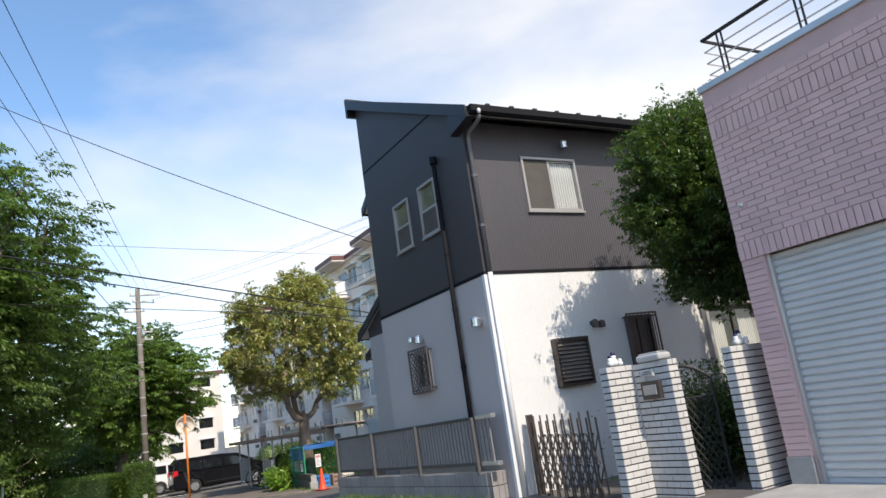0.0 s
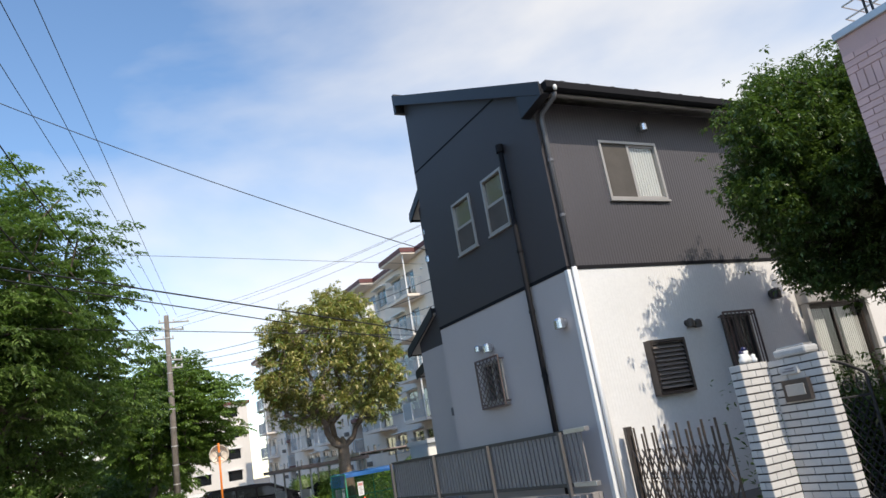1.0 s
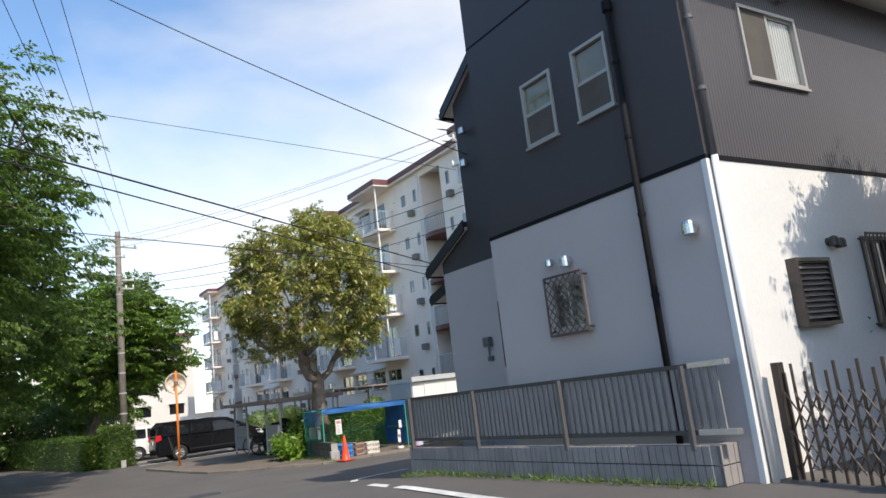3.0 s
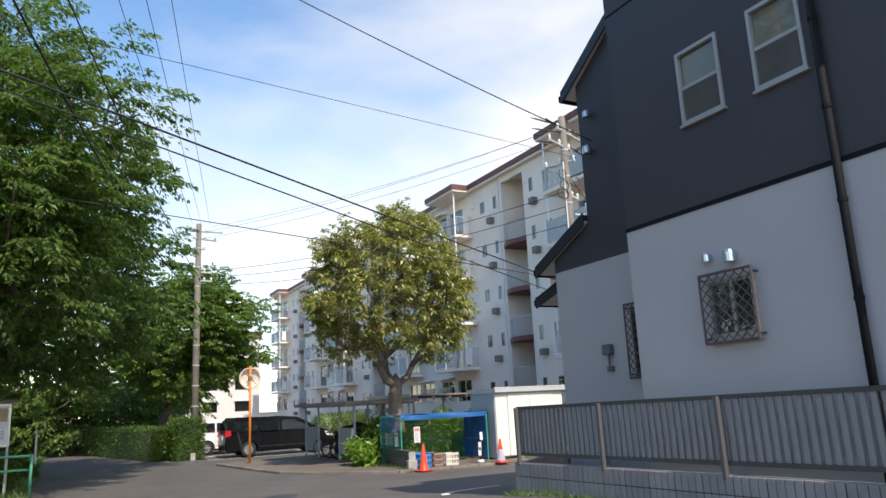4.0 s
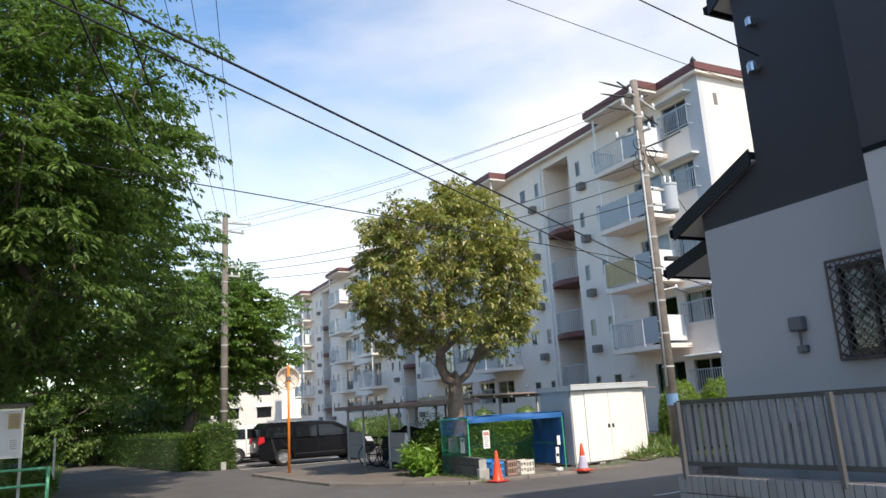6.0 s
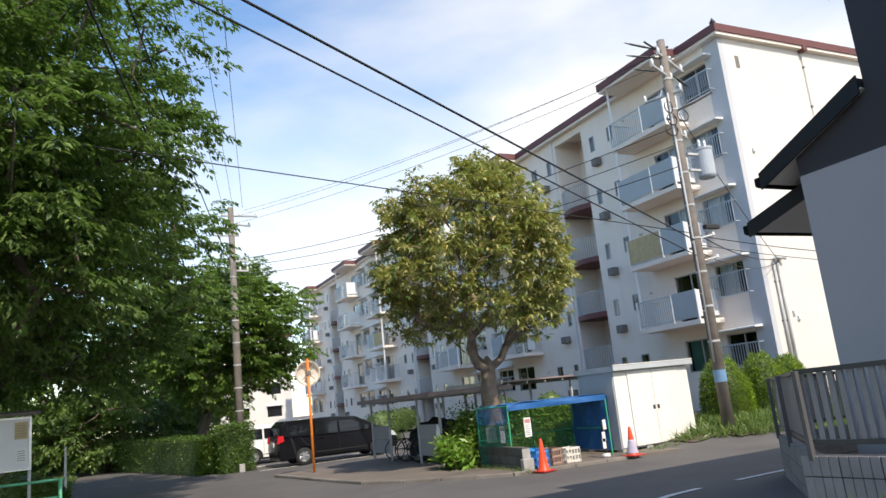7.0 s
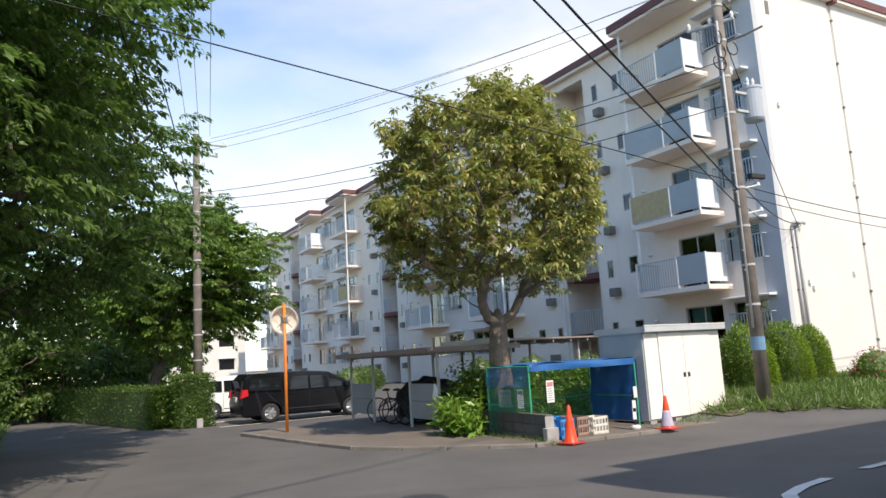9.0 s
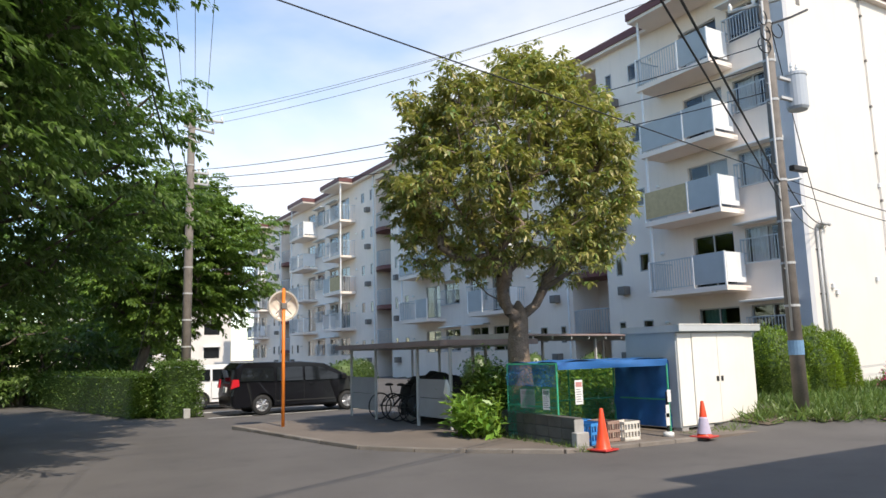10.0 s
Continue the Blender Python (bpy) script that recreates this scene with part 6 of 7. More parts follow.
def notice(at, w, h, rz, tint, label, sheet=None):
    ob = thing("notice", label, "notice", at, rz)
    bm = B()
    box(bm, 0, w, -0.006, 0.0, 0, h)
    part("sheet", bm, sheet or PAPER, ob)
    bm = B()
    for k in range(6):
        z = h * (0.1 + k * 0.1)
        box(bm, w * 0.12, w * (0.85 - 0.08 * (k % 3)), -0.009, -0.007, z, z + h * 0.03)
    part("lines", bm, INK, ob)
    bm = B()
    box(bm, w * 0.1, w * 0.9, -0.009, -0.007, h * 0.72, h * 0.92)
    part("heading", bm, tint, ob)
    return ob


notice((8.84, 24.8, 0.72), 0.2, 0.42, 8, PINKPAPER, "white notice with a faded red heading hung on the cage")
notice((8.44, 25.2, 0.64), 0.16, 0.36, -80, INK, "small white notice wired to the cage")
notice((8.44, 25.85, 0.64), 0.35, 0.34, -80, INK, "weathered grey board wired to the cage", SHELTERPANEL)


def crate(at, w, d, h, mat, label, rz=0):
    ob = thing("crate", label, "crate", at, rz, group="crates in the refuse enclosure")
    bm = B()
    box(bm, 0, w, 0, d, 0, 0.02)
    part("bottom", bm, mat, ob)
    for side in range(4):
        L_ = w if side % 2 == 0 else d
        bm = B()
        wall_cells(bm, [0, L_], [0, h], [(L_ * (k + 0.18) / 5, L_ * (k + 0.82) / 5, h * (0.18 + 0.4 * r), h * (0.46 + 0.4 * r)) for k in range(5) for r in range(2)], lambda b, u0, u1, v0, v1: box(b, u0, u1, 0, 0.02, v0, v1))
        p = part("side", bm, mat, ob)
        p.matrix_basis = (pose(0, 0, 0), pose(w, 0, 0, 0, 0, 90), pose(w, d, 0, 0, 0, 180), pose(0, d, 0, 0, 0, -90))[side]
    return ob


crate((8.82, 24.42, 0.06), 0.36, 0.5, 0.36, CRATEBLUE, "blue plastic crate on the pavement", 5)
crate((8.95, 25.0, 0.06), 0.5, 0.36, 0.36, CRATEBLUE, "blue plastic crate behind the low wall", 8)
crate((9.28, 24.5, 0.06), 0.3, 0.5, 0.36, CRATEBROWN, "brown plastic crate between other crates", 3)
crate((9.62, 24.45, 0.06), 0.42, 0.36, 0.33, CRATEWHITE, "cream plastic crate on the pavement", 4)


def traffic_cone(at, h, label, sleeve):
    c = thing("traffic_cone", label, "traffic cone", at, 12, group="traffic cones")
    bm = B()
    box(bm, -0.19, 0.19, -0.19, 0.19, 0, 0.03, 0.012)
    part("base", bm, CONEDIRTY, c)
    bm = B()
    lathe(bm, [(0.135, 0.03), (0.12, 0.05), (0.075, h * 0.5), (0.03, h - 0.02), (0.02, h), (0.001, h)], 20)
    body = part("cone", bm, CONERED, c, smooth=True)
    if sleeve:
        bm = B()
        lathe(bm, [(0.128, 0.06), (0.115, 0.12), (0.078, h * 0.5), (0.072, h * 0.55), (0.066, h * 0.55)], 20, (0, 0, 0.004))
        part("sleeve", bm, REFLECT, body, "faded white sleeve", smooth=True)
    return c


traffic_cone((8.76, 24.08, 0.02), 0.68, "bright orange traffic cone by the low wall", False)
traffic_cone((11.08, 23.95, 0.06), 0.64, "traffic cone with a faded white sleeve by the shed", True)
# black post with white labels
post = thing("bollard_post", "black post in a white foot with white labels", "post", (10.72, 24.45, 0.06))
bm = B()
lathe(bm, [(0.001, 0), (0.1, 0.0), (0.1, 0.07), (0.05, 0.09), (0.001, 0.09)], 16)
part("foot", bm, PORCELAIN, post, smooth=True)
bm = B()
tube(bm, [(0, 0, 0.08), (0.02, 0, 0.8)], 0.03, 10)
part("rod", bm, IRON, post)
for z, dx in ((0.62, 0.03), (0.35, -0.03), (0.2, -0.04)):
    bm = B()
    box(bm, dx - 0.045, dx + 0.045, -0.045, -0.032, z, z + 0.22)
    part("label", bm, PAPER, post)

# ---- bicycle shelter ----


def bike_shelter(at, length, depth, label, panels, posts, rz=0, height=2.0, edge=None):
    """A flat-roofed shelter; local y runs along its length."""
    s = thing("bicycle_shelter", label, "bicycle shelter", at, rz)
    bm = B()
    box(bm, -0.35, depth, -0.15, length + 0.15, height - 0.05, height, 0.01)
    roof = part("roof", bm, CARPORT, s, "dull grey sheet roof")
    bm = B()
    box(bm, -0.39, -0.35, -0.18, length + 0.18, height - 0.09, height + 0.03)
    box(bm, -0.35, depth, -0.19, -0.15, height - 0.09, height + 0.03)
    part("fascia", bm, edge or ALU, roof)
    k = 0.1
    while k < length:
        bm = B()
        box(bm, -0.3, depth - 0.05, k, k + 0.05, height - 0.12, height - 0.05)
        part("purlin", bm, SHELTERSTEEL, roof)
        k += 0.75
    for y in posts:
        for x in (0, depth - 0.3):
            bm = B()
            box(bm, x - 0.03, x + 0.03, y - 0.03, y + 0.03, -0.1, height - 0.1, 0.006)
            part("post", bm, SHELTERSTEEL, s)
    for y0, y1 in panels:
        bm = B()
        for z in (0.22, 0.64):
            box(bm, -0.012, 0.012, y0, y1, z, z + 0.41, 0.004)
        part("panel", bm, SHELTERPANEL, s, "grey sheet panel")
    return s


bike_shelter((8.4, 28.2, 0.06), 5.3, 2.2, "low bicycle shelter with grey side panels", [(0.05, 1.45), (3.75, 5.3)], [0.05, 1.5, 3.72, 5.25], 0, 1.86, CARPORT)
bike_shelter((9.9, 29.9, 0.06), 9.0, 2.0, "long flat bicycle shelter behind the tree", [], [0.2, 3.0, 6.0, 8.8], -76, 2.0)


def bicycle(at, rz, label):
    b = thing("bicycle", label, "bicycle", at, rz, group="parked bicycles")
    for x in (0, 1.05):
        bm = B()
        tube(bm, [(x + 0.32 * math.cos(a), 0, 0.33 + 0.32 * math.sin(a)) for a in np.linspace(0, 2 * math.pi, 29)], 0.018, 6, False)
        w = part("wheel", bm, TYRE, b)
        bm = B()
        for k in range(10):
            a = k * math.pi / 5
            tube(bm, [(x, 0, 0.33), (x + 0.31 * math.cos(a), 0, 0.33 + 0.31 * math.sin(a))], 0.003, 4)
        part("spokes", bm, STEEL, w)
    bm = B()
    for p, q in (((0, 0, 0.33), (0.42, 0, 0.32)), ((0.42, 0, 0.32), (0.3, 0, 0.82)), ((0.42, 0, 0.32), (0.86, 0, 0.72)), ((0.3, 0, 0.5), (0.86, 0, 0.62)), ((0.0, 0, 0.33), (0.32, 0, 0.62)), ((0.84, 0, 0.95), (1.05, 0, 0.33))):
        tube(bm, [p, q], 0.016, 6)
    part("frame", bm, IRON, b)
    bm = B()
    tube(bm, [(0.72, -0.27, 1.0), (0.86, -0.2, 1.02), (0.84, 0, 0.98), (0.86, 0.2, 1.02), (0.72, 0.27, 1.0)], 0.012, 6)
    part("handlebar", bm, STEEL, b)
    bm = B()
    lathe(bm, [(0.001, 0), (0.1, 0.01), (0.11, 0.04), (0.05, 0.07), (0.001, 0.07)], 12, (0.27, 0, 0.82))
    part("saddle", bm, TYRE, b)
    bm = B()
    for z in (0.72, 0.82, 0.92):
        tube(bm, [(0.92, -0.16, z), (1.25, -0.16, z), (1.25, 0.16, z), (0.92, 0.16, z), (0.92, -0.16, z)], 0.006, 4)
    for k in range(5):
        for y in (-0.16, 0.16):
            tube(bm, [(0.94 + k * 0.075, y, 0.72), (0.94 + k * 0.075, y, 0.92)], 0.004, 4)
    part("basket", bm, IRON, b)
    return b


for k, (y, r) in enumerate(((30.15, 12), (30.55, 3), (31.0, -4), (31.5, 8), (32.0, 2))):
    bicycle((8.55 + 0.1 * (k % 2), y, 0.06), r, "dark parked bicycle under the shelter")

cloth_bag = thing("cloth", "white cloth hung on the end of the shelter panel", "cloth", (8.36, 28.35, 0.78))
bm = B()
lathe(bm, [(0.001, 0.34), (0.05, 0.32), (0.09, 0.2), (0.12, 0.05), (0.06, -0.03), (0.001, -0.04)], 9)
for v in bm.verts:
    v.co.x *= 0.4
    v.co.y += 0.03 * math.sin(v.co.z * 21 + v.co.x * 30)
part("sheet", bm, PAPER, cloth_bag, smooth=True)

# dark covers thrown over two more bicycles
for x, y, high in ((8.75, 29.95, 0.62), (8.75, 30.35, 0.66), (9.0, 30.8, 0.7), (8.95, 31.25, 0.66)):
    cov = thing("bicycle_cover", "black sheet draped over a parked bicycle", "cover", (x, y, 0.06), group="covered bicycles")
    bm = B()
    bmesh.ops.create_uvsphere(bm, u_segments=20, v_segments=12, radius=1.0)
    for v in bm.verts:
        f = 1 + 0.1 * math.sin(v.co.x * 7 + y * 5) * math.cos(v.co.z * 6)
        v.co = Vector((v.co.x * 0.85 * f + 0.6, v.co.y * 0.22 * f, max(-0.5, v.co.z) * high * f + 0.46))
    part("sheet", bm, TYRE, cov, smooth=True)

# ---- cars ----


def car(at, rz, paint, label, length, width, height, nose, sill):
    """A boxy people carrier; local x runs forward, origin on the ground under the rear axle."""
    c = thing("car", label, "car", at, rz)
    ro, wb = 0.95, length - 1.8
    side = [(-ro + 0.03, sill), (-ro - 0.02, 0.62), (-ro + 0.02, 0.98), (-ro + 0.13, height - 0.16), (-ro + 0.30, height), (wb * 0.45, height), (wb * 0.72, height - 0.07), (wb + 0.02, 1.12 * nose), (wb + 0.60, 0.92 * nose), (wb + 0.80, 0.66), (wb + 0.84, 0.42), (wb + 0.78, sill)]
    # wheel arches cut into the lower edge
    def arch(cx):
        return [(cx + 0.37 * math.cos(a), 0.30 + 0.37 * math.sin(a)) for a in np.linspace(-0.1, math.pi + 0.1, 11)]
    outline = side + arch(wb) + arch(0.0)
    bm = B()
    loops = []
    for y, inset in ((0, 0.05), (0.06, 0.0), (width - 0.06, 0.0), (width, 0.05)):
        row = []
        for x, z in outline:
            lean = max(0.0, (z - 0.98)) * 0.16
            yy = y + (lean if y < width / 2 else -lean)
            cx, cz = (wb / 2, 0.9)
            row.append(bm.verts.new((x + (cx - x) * inset * 0.4, yy, z + (cz - z) * inset * 0.6)))
        loops.append(row)
    n = len(outline)
    for r, s in zip(loops, loops[1:]):
        for k in range(n):
            bm.faces.new((r[k], r[(k + 1) % n], s[(k + 1) % n], s[k]))
    for row in (loops[0], loops[-1]):
        f = bm.faces.new(row)
        bmesh.ops.triangulate(bm, faces=[f])
    body = part("body", bm, paint, c)
    # dark underbody
    bm = B()
    box(bm, -ro + 0.2, wb + 0.6, 0.25, width - 0.25, 0.2, 0.6)
    part("underbody", bm, TYRE, c)

    def side_pane(pts, y, out):
        bm = B()
        vs = []
        for x, z in pts:
            lean = (z - 0.98) * 0.16
            vs.append(bm.verts.new((x, (y + lean - out) if y < width / 2 else (y - lean + out), z)))
        f = bm.faces.new(vs)
        r = bmesh.ops.extrude_face_region(bm, geom=[f])
        for v in r["geom"]:
            if isinstance(v, bmesh.types.BMVert):
                v.co.y += 0.012 if y < width / 2 else -0.012
        return bm
    zt, zb = height - 0.17, 1.03
    for y in (0.0, width):
        for pts in (((-ro + 0.24, zb + 0.03), (-ro + 0.34, zt), (0.38, zt), (0.38, zb)), ((0.46, zb), (0.46, zt), (1.32, zt), (1.32, zb)), ((1.40, zb), (1.40, zt), (wb * 0.66, zt - 0.02), (wb - 0.12, zb + 0.06), (wb - 0.12, zb))):
            part("window", side_pane(pts, y, 0.006), CARGLASS, body, "dark tinted glass")
    bm = B()
    w0 = [(wb * 0.74, height - 0.10), (wb + 0.0, 1.15 * nose)]
    vs = [bm.verts.new((w0[0][0] + 0.012, 0.24, w0[0][1] + 0.012)), bm.verts.new((w0[1][0] + 0.012, 0.14, w0[1][1] + 0.012)), bm.verts.new((w0[1][0] + 0.012, width - 0.14, w0[1][1] + 0.012)), bm.verts.new((w0[0][0] + 0.012, width - 0.24, w0[0][1] + 0.012))]
    bm.faces.new(vs)
    part("windscreen", bm, CARGLASS, body)
    bm = B()
    box(bm, -ro + 0.03, -ro + 0.10, 0.25, width - 0.25, 1.06, height - 0.22)
    part("rear_window", bm, CARGLASS, body)
    for y in (0.0, width):
        s = 1 if y == 0 else -1
        bm = B()
        prism(bm, [(-ro - 0.035, 0.84), (-ro + 0.22, 0.92), (-ro + 0.2, 1.12), (-ro + 0.02, 1.12)], "y", y - 0.008 * s, y + 0.16 * s)
        part("tail_lamp", bm, TAIL, body, "red tail lamp")
        bm = B()
        prism(bm, [(wb + 0.50, 0.70), (wb + 0.80, 0.66), (wb + 0.66, 0.86), (wb + 0.40, 0.88)], "y", y - 0.006 * s, y + 0.2 * s)
        part("headlight", bm, HEADLAMP, body)
        bm = B()
        box(bm, wb - 0.28, wb - 0.1, y - 0.17 * s if s > 0 else y, y if s > 0 else y + 0.17, 1.02, 1.2, 0.03)
        part("door_mirror", bm, paint, body)
        for hx in (0.62, 1.55):
            bm = B()
            box(bm, hx, hx + 0.17, min(y, y - 0.02 * s), max(y, y - 0.02 * s), 0.9, 0.93, 0.008)
            part("door_handle", bm, paint, body)
        bm = B()
        for sx in (0.42, 1.36, wb - 0.32):
            box(bm, sx - 0.004, sx + 0.004, min(y, y - 0.002 * s), max(y, y - 0.002 * s), sill + 0.06, 1.0)
        box(bm, 0.45, wb - 0.45, min(y, y - 0.004 * s), max(y, y - 0.004 * s), sill + 0.16, sill + 0.19)
        part("door_seam", bm, TYRE, body)
    for x in (0.0, wb):
        for y in (0.0, width):
            s = 1 if y == 0 else -1
            bm = B()
            lathe(bm, [(0.2, 0.0), (0.29, -0.01), (0.315, 0.03), (0.315, 0.16), (0.29, 0.19), (0.2, 0.19)], 24, (0, 0, 0), "y")
            w = part("wheel", bm, TYRE, c, "black tyre", smooth=True)
            w.matrix_basis = pose(x, y + 0.02 * s if s > 0 else y - 0.02, 0.315, 0, 0, 0 if s > 0 else 180)
            bm = B()
            lathe(bm, [(0.205, 0.02), (0.19, 0.015), (0.185, 0.06), (0.001, 0.07)], 24, (0, 0, 0), "y")
            for k in range(7):
                a = k * 2 * math.pi / 7
                tube(bm, [(0.03 * math.cos(a), 0.02, 0.03 * math.sin(a)), (0.195 * math.cos(a), 0.022, 0.195 * math.sin(a))], 0.02, 6)
            lathe(bm, [(0.001, 0.008), (0.04, 0.01), (0.045, 0.04)], 12, (0, 0, 0), "y")
            part("rim", bm, RIM, w, "alloy rim")
    bm = B()
    box(bm, -ro - 0.03, -ro + 0.02, width / 2 - 0.165, width / 2 + 0.165, 0.72, 0.88, 0.004)
    part("number_plate", bm, PAPER, body, "blank white plate")
    return c


car((7.2, 37.6, -0.08), 0, VANPAINT, "black people carrier parked beyond the pavement", 4.68, 1.7, 1.63, 1.0, 0.24)
car((6.2, 41.8, -0.1), 0, CARWHITE, "white car parked behind the clipped hedge", 4.3, 1.7, 1.6, 0.98, 0.22)
bm = B()
for k in range(4):
    box(bm, 5.6, 11, 35.2 + 2.6 * k, 35.3 + 2.6 * k, -0.095, -0.083)
tagged(part("parking_lines", bm, LINE, None), "white lines of the car park", "road marking", kind="structure")

# ---- trees ----
grown_tree("tree", "rounded evergreen tree with bronze-green leaves in the refuse corner", (9.27, 26.95, 0.0), [(0, 0, 0), (0.03, 0, 0.9), (-0.02, 0, 1.7), (0.02, 0, 2.35)], 0.225,
           ((-0.2, -0.2, 5.1), (2.58, 2.5, 2.86)), 340, lambda q, o, g: rosettes(q, o, g, 13, 0.14, 10), 0.155, 0.38, (BARKPALE, LEAF_MAIN), 11, 0.6, 0.9, 2.75, 1.45, 0.06, 1.9, 1.2, 0.6)
grown_tree("tree", "dense dark evergreen in the front garden", (10.6, 7.3, 0.55), [(0, 0, 0), (-0.1, 0, 1.2), (-0.5, -0.1, 2.2)], 0.11,
           ((-1.46, -0.42, 3.7), (1.68, 1.08, 1.5)), 560, lambda q, o, g: rosettes(q, o, g, 26, 0.12, 9), 0.068, 0.42, (BARK, LEAF_EVER), 12, 0.45, 1.0, 1.6, 9, 0.05)
grown_tree("tree", "large broad cherry tree beside the road", (-4.0, 27.0, 0.0), [(0, 0, 0), (0.2, 0, 1.3), (0.5, 0.1, 2.6)], 0.3,
           ((1.3, -0.8, 7.5), (4.85, 4.7, 5.6)), 450, lambda q, o, g: sprays(q, o, g, 6, 0.42, 62), 0.15, 0.44, (BARK, LEAF_ZELKOVA), 13, 0.3, 0.72, 3.7, 1.24, 0.1)
grown_tree("tree", "large broad cherry tree beside the road", (-3.0, 34, 0.0), [(0, 0, 0), (0.1, 0, 1.2), (0.4, 0, 2.4)], 0.3,
           ((1.8, 0, 6.4), (4.55, 4.8, 4.7)), 350, lambda q, o, g: sprays(q, o, g, 5, 0.45, 60), 0.16, 0.44, (BARK, LEAF_ZELKOVA), 14, 0.35, 0.75, 2.8, 9, 0.1)
grown_tree("tree", "leafy green tree behind the clipped hedge", (4.4, 46, -0.1), [(0, 0, 0), (0.2, 0, 1.1), (0.6, 0, 2.2)], 0.22,
           ((1.2, 0, 6.0), (3.9, 4.0, 3.4)), 320, lambda q, o, g: sprays(q, o, g, 6, 0.45, 60), 0.175, 0.46, (BARK, LEAF_FAR), 15, 0.35, 0.95, 3.1, 9, 0.12)
# a cherry tree just beside the walk; its shade falls on the road and on the trees beyond
grown_tree("tree", "large broad cherry tree shading the road's edge", (-6.2, 18.6, 0.0), [(0, 0, 0), (0.1, 0, 1.3), (0.3, 0.1, 2.8)], 0.3,
           ((0.6, 0.3, 7.4), (3.8, 4.4, 4.6)), 225, lambda q, o, g: sprays(q, o, g, 6, 0.45, 44), 0.2, 0.5, (BARK, LEAF_ZELKOVA), 22, 0.3, 0.75, 3.6, 9, 0.1)
for k, (x, y, label, cz, rr, tips) in enumerate((
        (-2.0, 56, "leafy green tree further down the street", 5.6, (5.0, 5, 4.4), 170),
        (6.5, 62, "leafy green tree further down the street", 4.6, (3.6, 4, 3.4), 120),
        (-10, 40, "broad tree far back from the road", 6.0, (5.5, 6, 4.8), 170),
        (-8, 62, "broad tree far back from the road", 5.5, (6, 6, 4.8), 150),
        (-6, 72, "low dark tree under the tall crowns", 2.8, (7, 2.5, 2.8), 150),
        (4.5, 70, "low dark tree under the tall crowns", 2.6, (5, 2.5, 2.6), 120),
        (-9, 46, "low dark tree under the tall crowns", 2.6, (6.5, 2.5, 2.6), 150),
        (0.8, 52, "low dark tree under the tall crowns", 2.3, (4.6, 2.2, 2.3), 120))):
    low = cz < 3
    grown_tree("tree", label, (x, y, -0.05), [(0, 0, 0), (0.1, 0, 0.5), (0.15, 0, 0.9 if low else 2.2)], 0.18 if low else 0.25, ((0, 0, cz), rr), tips,
               lambda q, o, g: sprays(q, o, g, 4, 0.5, 46, 1.1), 0.25, 0.5, (BARK, LEAF_ZELKOVA if low else LEAF_FAR), 30 + k, 0.35, 0.9, 0.5 if low else 2.0)


def clipped(name, label, category, parent_at, inside_pts, mat, leaf, seed, droop=0.0, aspect=0.5):
    root = thing(name, label, category, parent_at)
    leaves("foliage", inside_pts, leaf, mat, root, droop, aspect, seed)
    return root


def box_shell(n, lx, ly, lz, seed, rough=0.06):
    """Points near the faces of a block, a little uneven."""
    r = np.random.default_rng(seed)
    p = r.random((n, 3)) * (lx, ly, lz)
    face = r.integers(0, 5, n)
    for i, (ax, v) in enumerate(((0, 0), (0, lx), (1, 0), (1, ly), (2, lz))):
        p[face == i, ax] = v
    return p + r.normal(size=(n, 3)) * rough


# hedge along the street
def hedge(at, rz, lx, ly, lz, n, label, seed):
    h = thing("hedge", label, "hedge", at, rz)
    bm = B()
    box(bm, 0.12, lx - 0.12, 0.12, ly - 0.12, 0, lz - 0.12)
    part("core", bm, LEAF_EVER, h)
    leaves("foliage", box_shell(n, lx, ly, lz, seed), 0.075, LEAF_HEDGE, h, 0.0, 0.6, seed)
    return h


hedge((4.4, 38.6, -0.08), 0, 1.15, 1.4, 1.65, 9000, "clipped green hedge end by the pole", 31)
hedge((4.7, 39.9, -0.08), 101.5, 22, 1.1, 1.35, 26000, "long clipped hedge along the street", 32)
bm = B()
box(bm, 5.0, 5.2, 38.42, 38.6, -0.1, 0.2, 0.02)
tagged(part("marker_stone", bm, CONCRETE, None), "small concrete marker at the hedge's foot", "marker stone")
hedge((-3.5, 58, -0.1), 0, 6, 1.0, 1.2, 9000, "low hedge across the end of the lane", 33)


def ball_bush(at, rx, rz_, n, label, mat, leaf, seed, squared=1.0):
    r = np.random.default_rng(seed)
    u = r.normal(size=(n, 3))
    u /= np.linalg.norm(u, axis=1)[:, None]
    u[:, 2] = np.abs(u[:, 2]) * 1.0 - 0.15
    wob = 1 + 0.05 * np.sin(u[:, 0] * 9 + seed) * np.sin(u[:, 1] * 8)
    u[:, 2] = np.sign(u[:, 2]) * np.abs(u[:, 2]) ** squared
    side = np.linalg.norm(u[:, :2], axis=1)[:, None] + 1e-9
    u[:, :2] *= side ** (squared - 1)
    p = u * np.array([rx, rx, rz_]) * (wob * r.uniform(0.82, 1.0, n))[:, None]
    p[:, 2] += rz_ * 0.15
    b = thing("bush", label, "bush", at, group="round bushes")
    bm = B()
    lathe(bm, [(0.001, 0.0), (rx * 0.7, 0.05), (rx * 0.78, rz_ * 0.45), (rx * 0.5, rz_ * 0.85), (0.001, rz_)], 14)
    part("core", bm, LEAF_EVER, b)
    leaves("foliage", p, leaf, mat, b, 0.0, 0.5, seed)
    return b


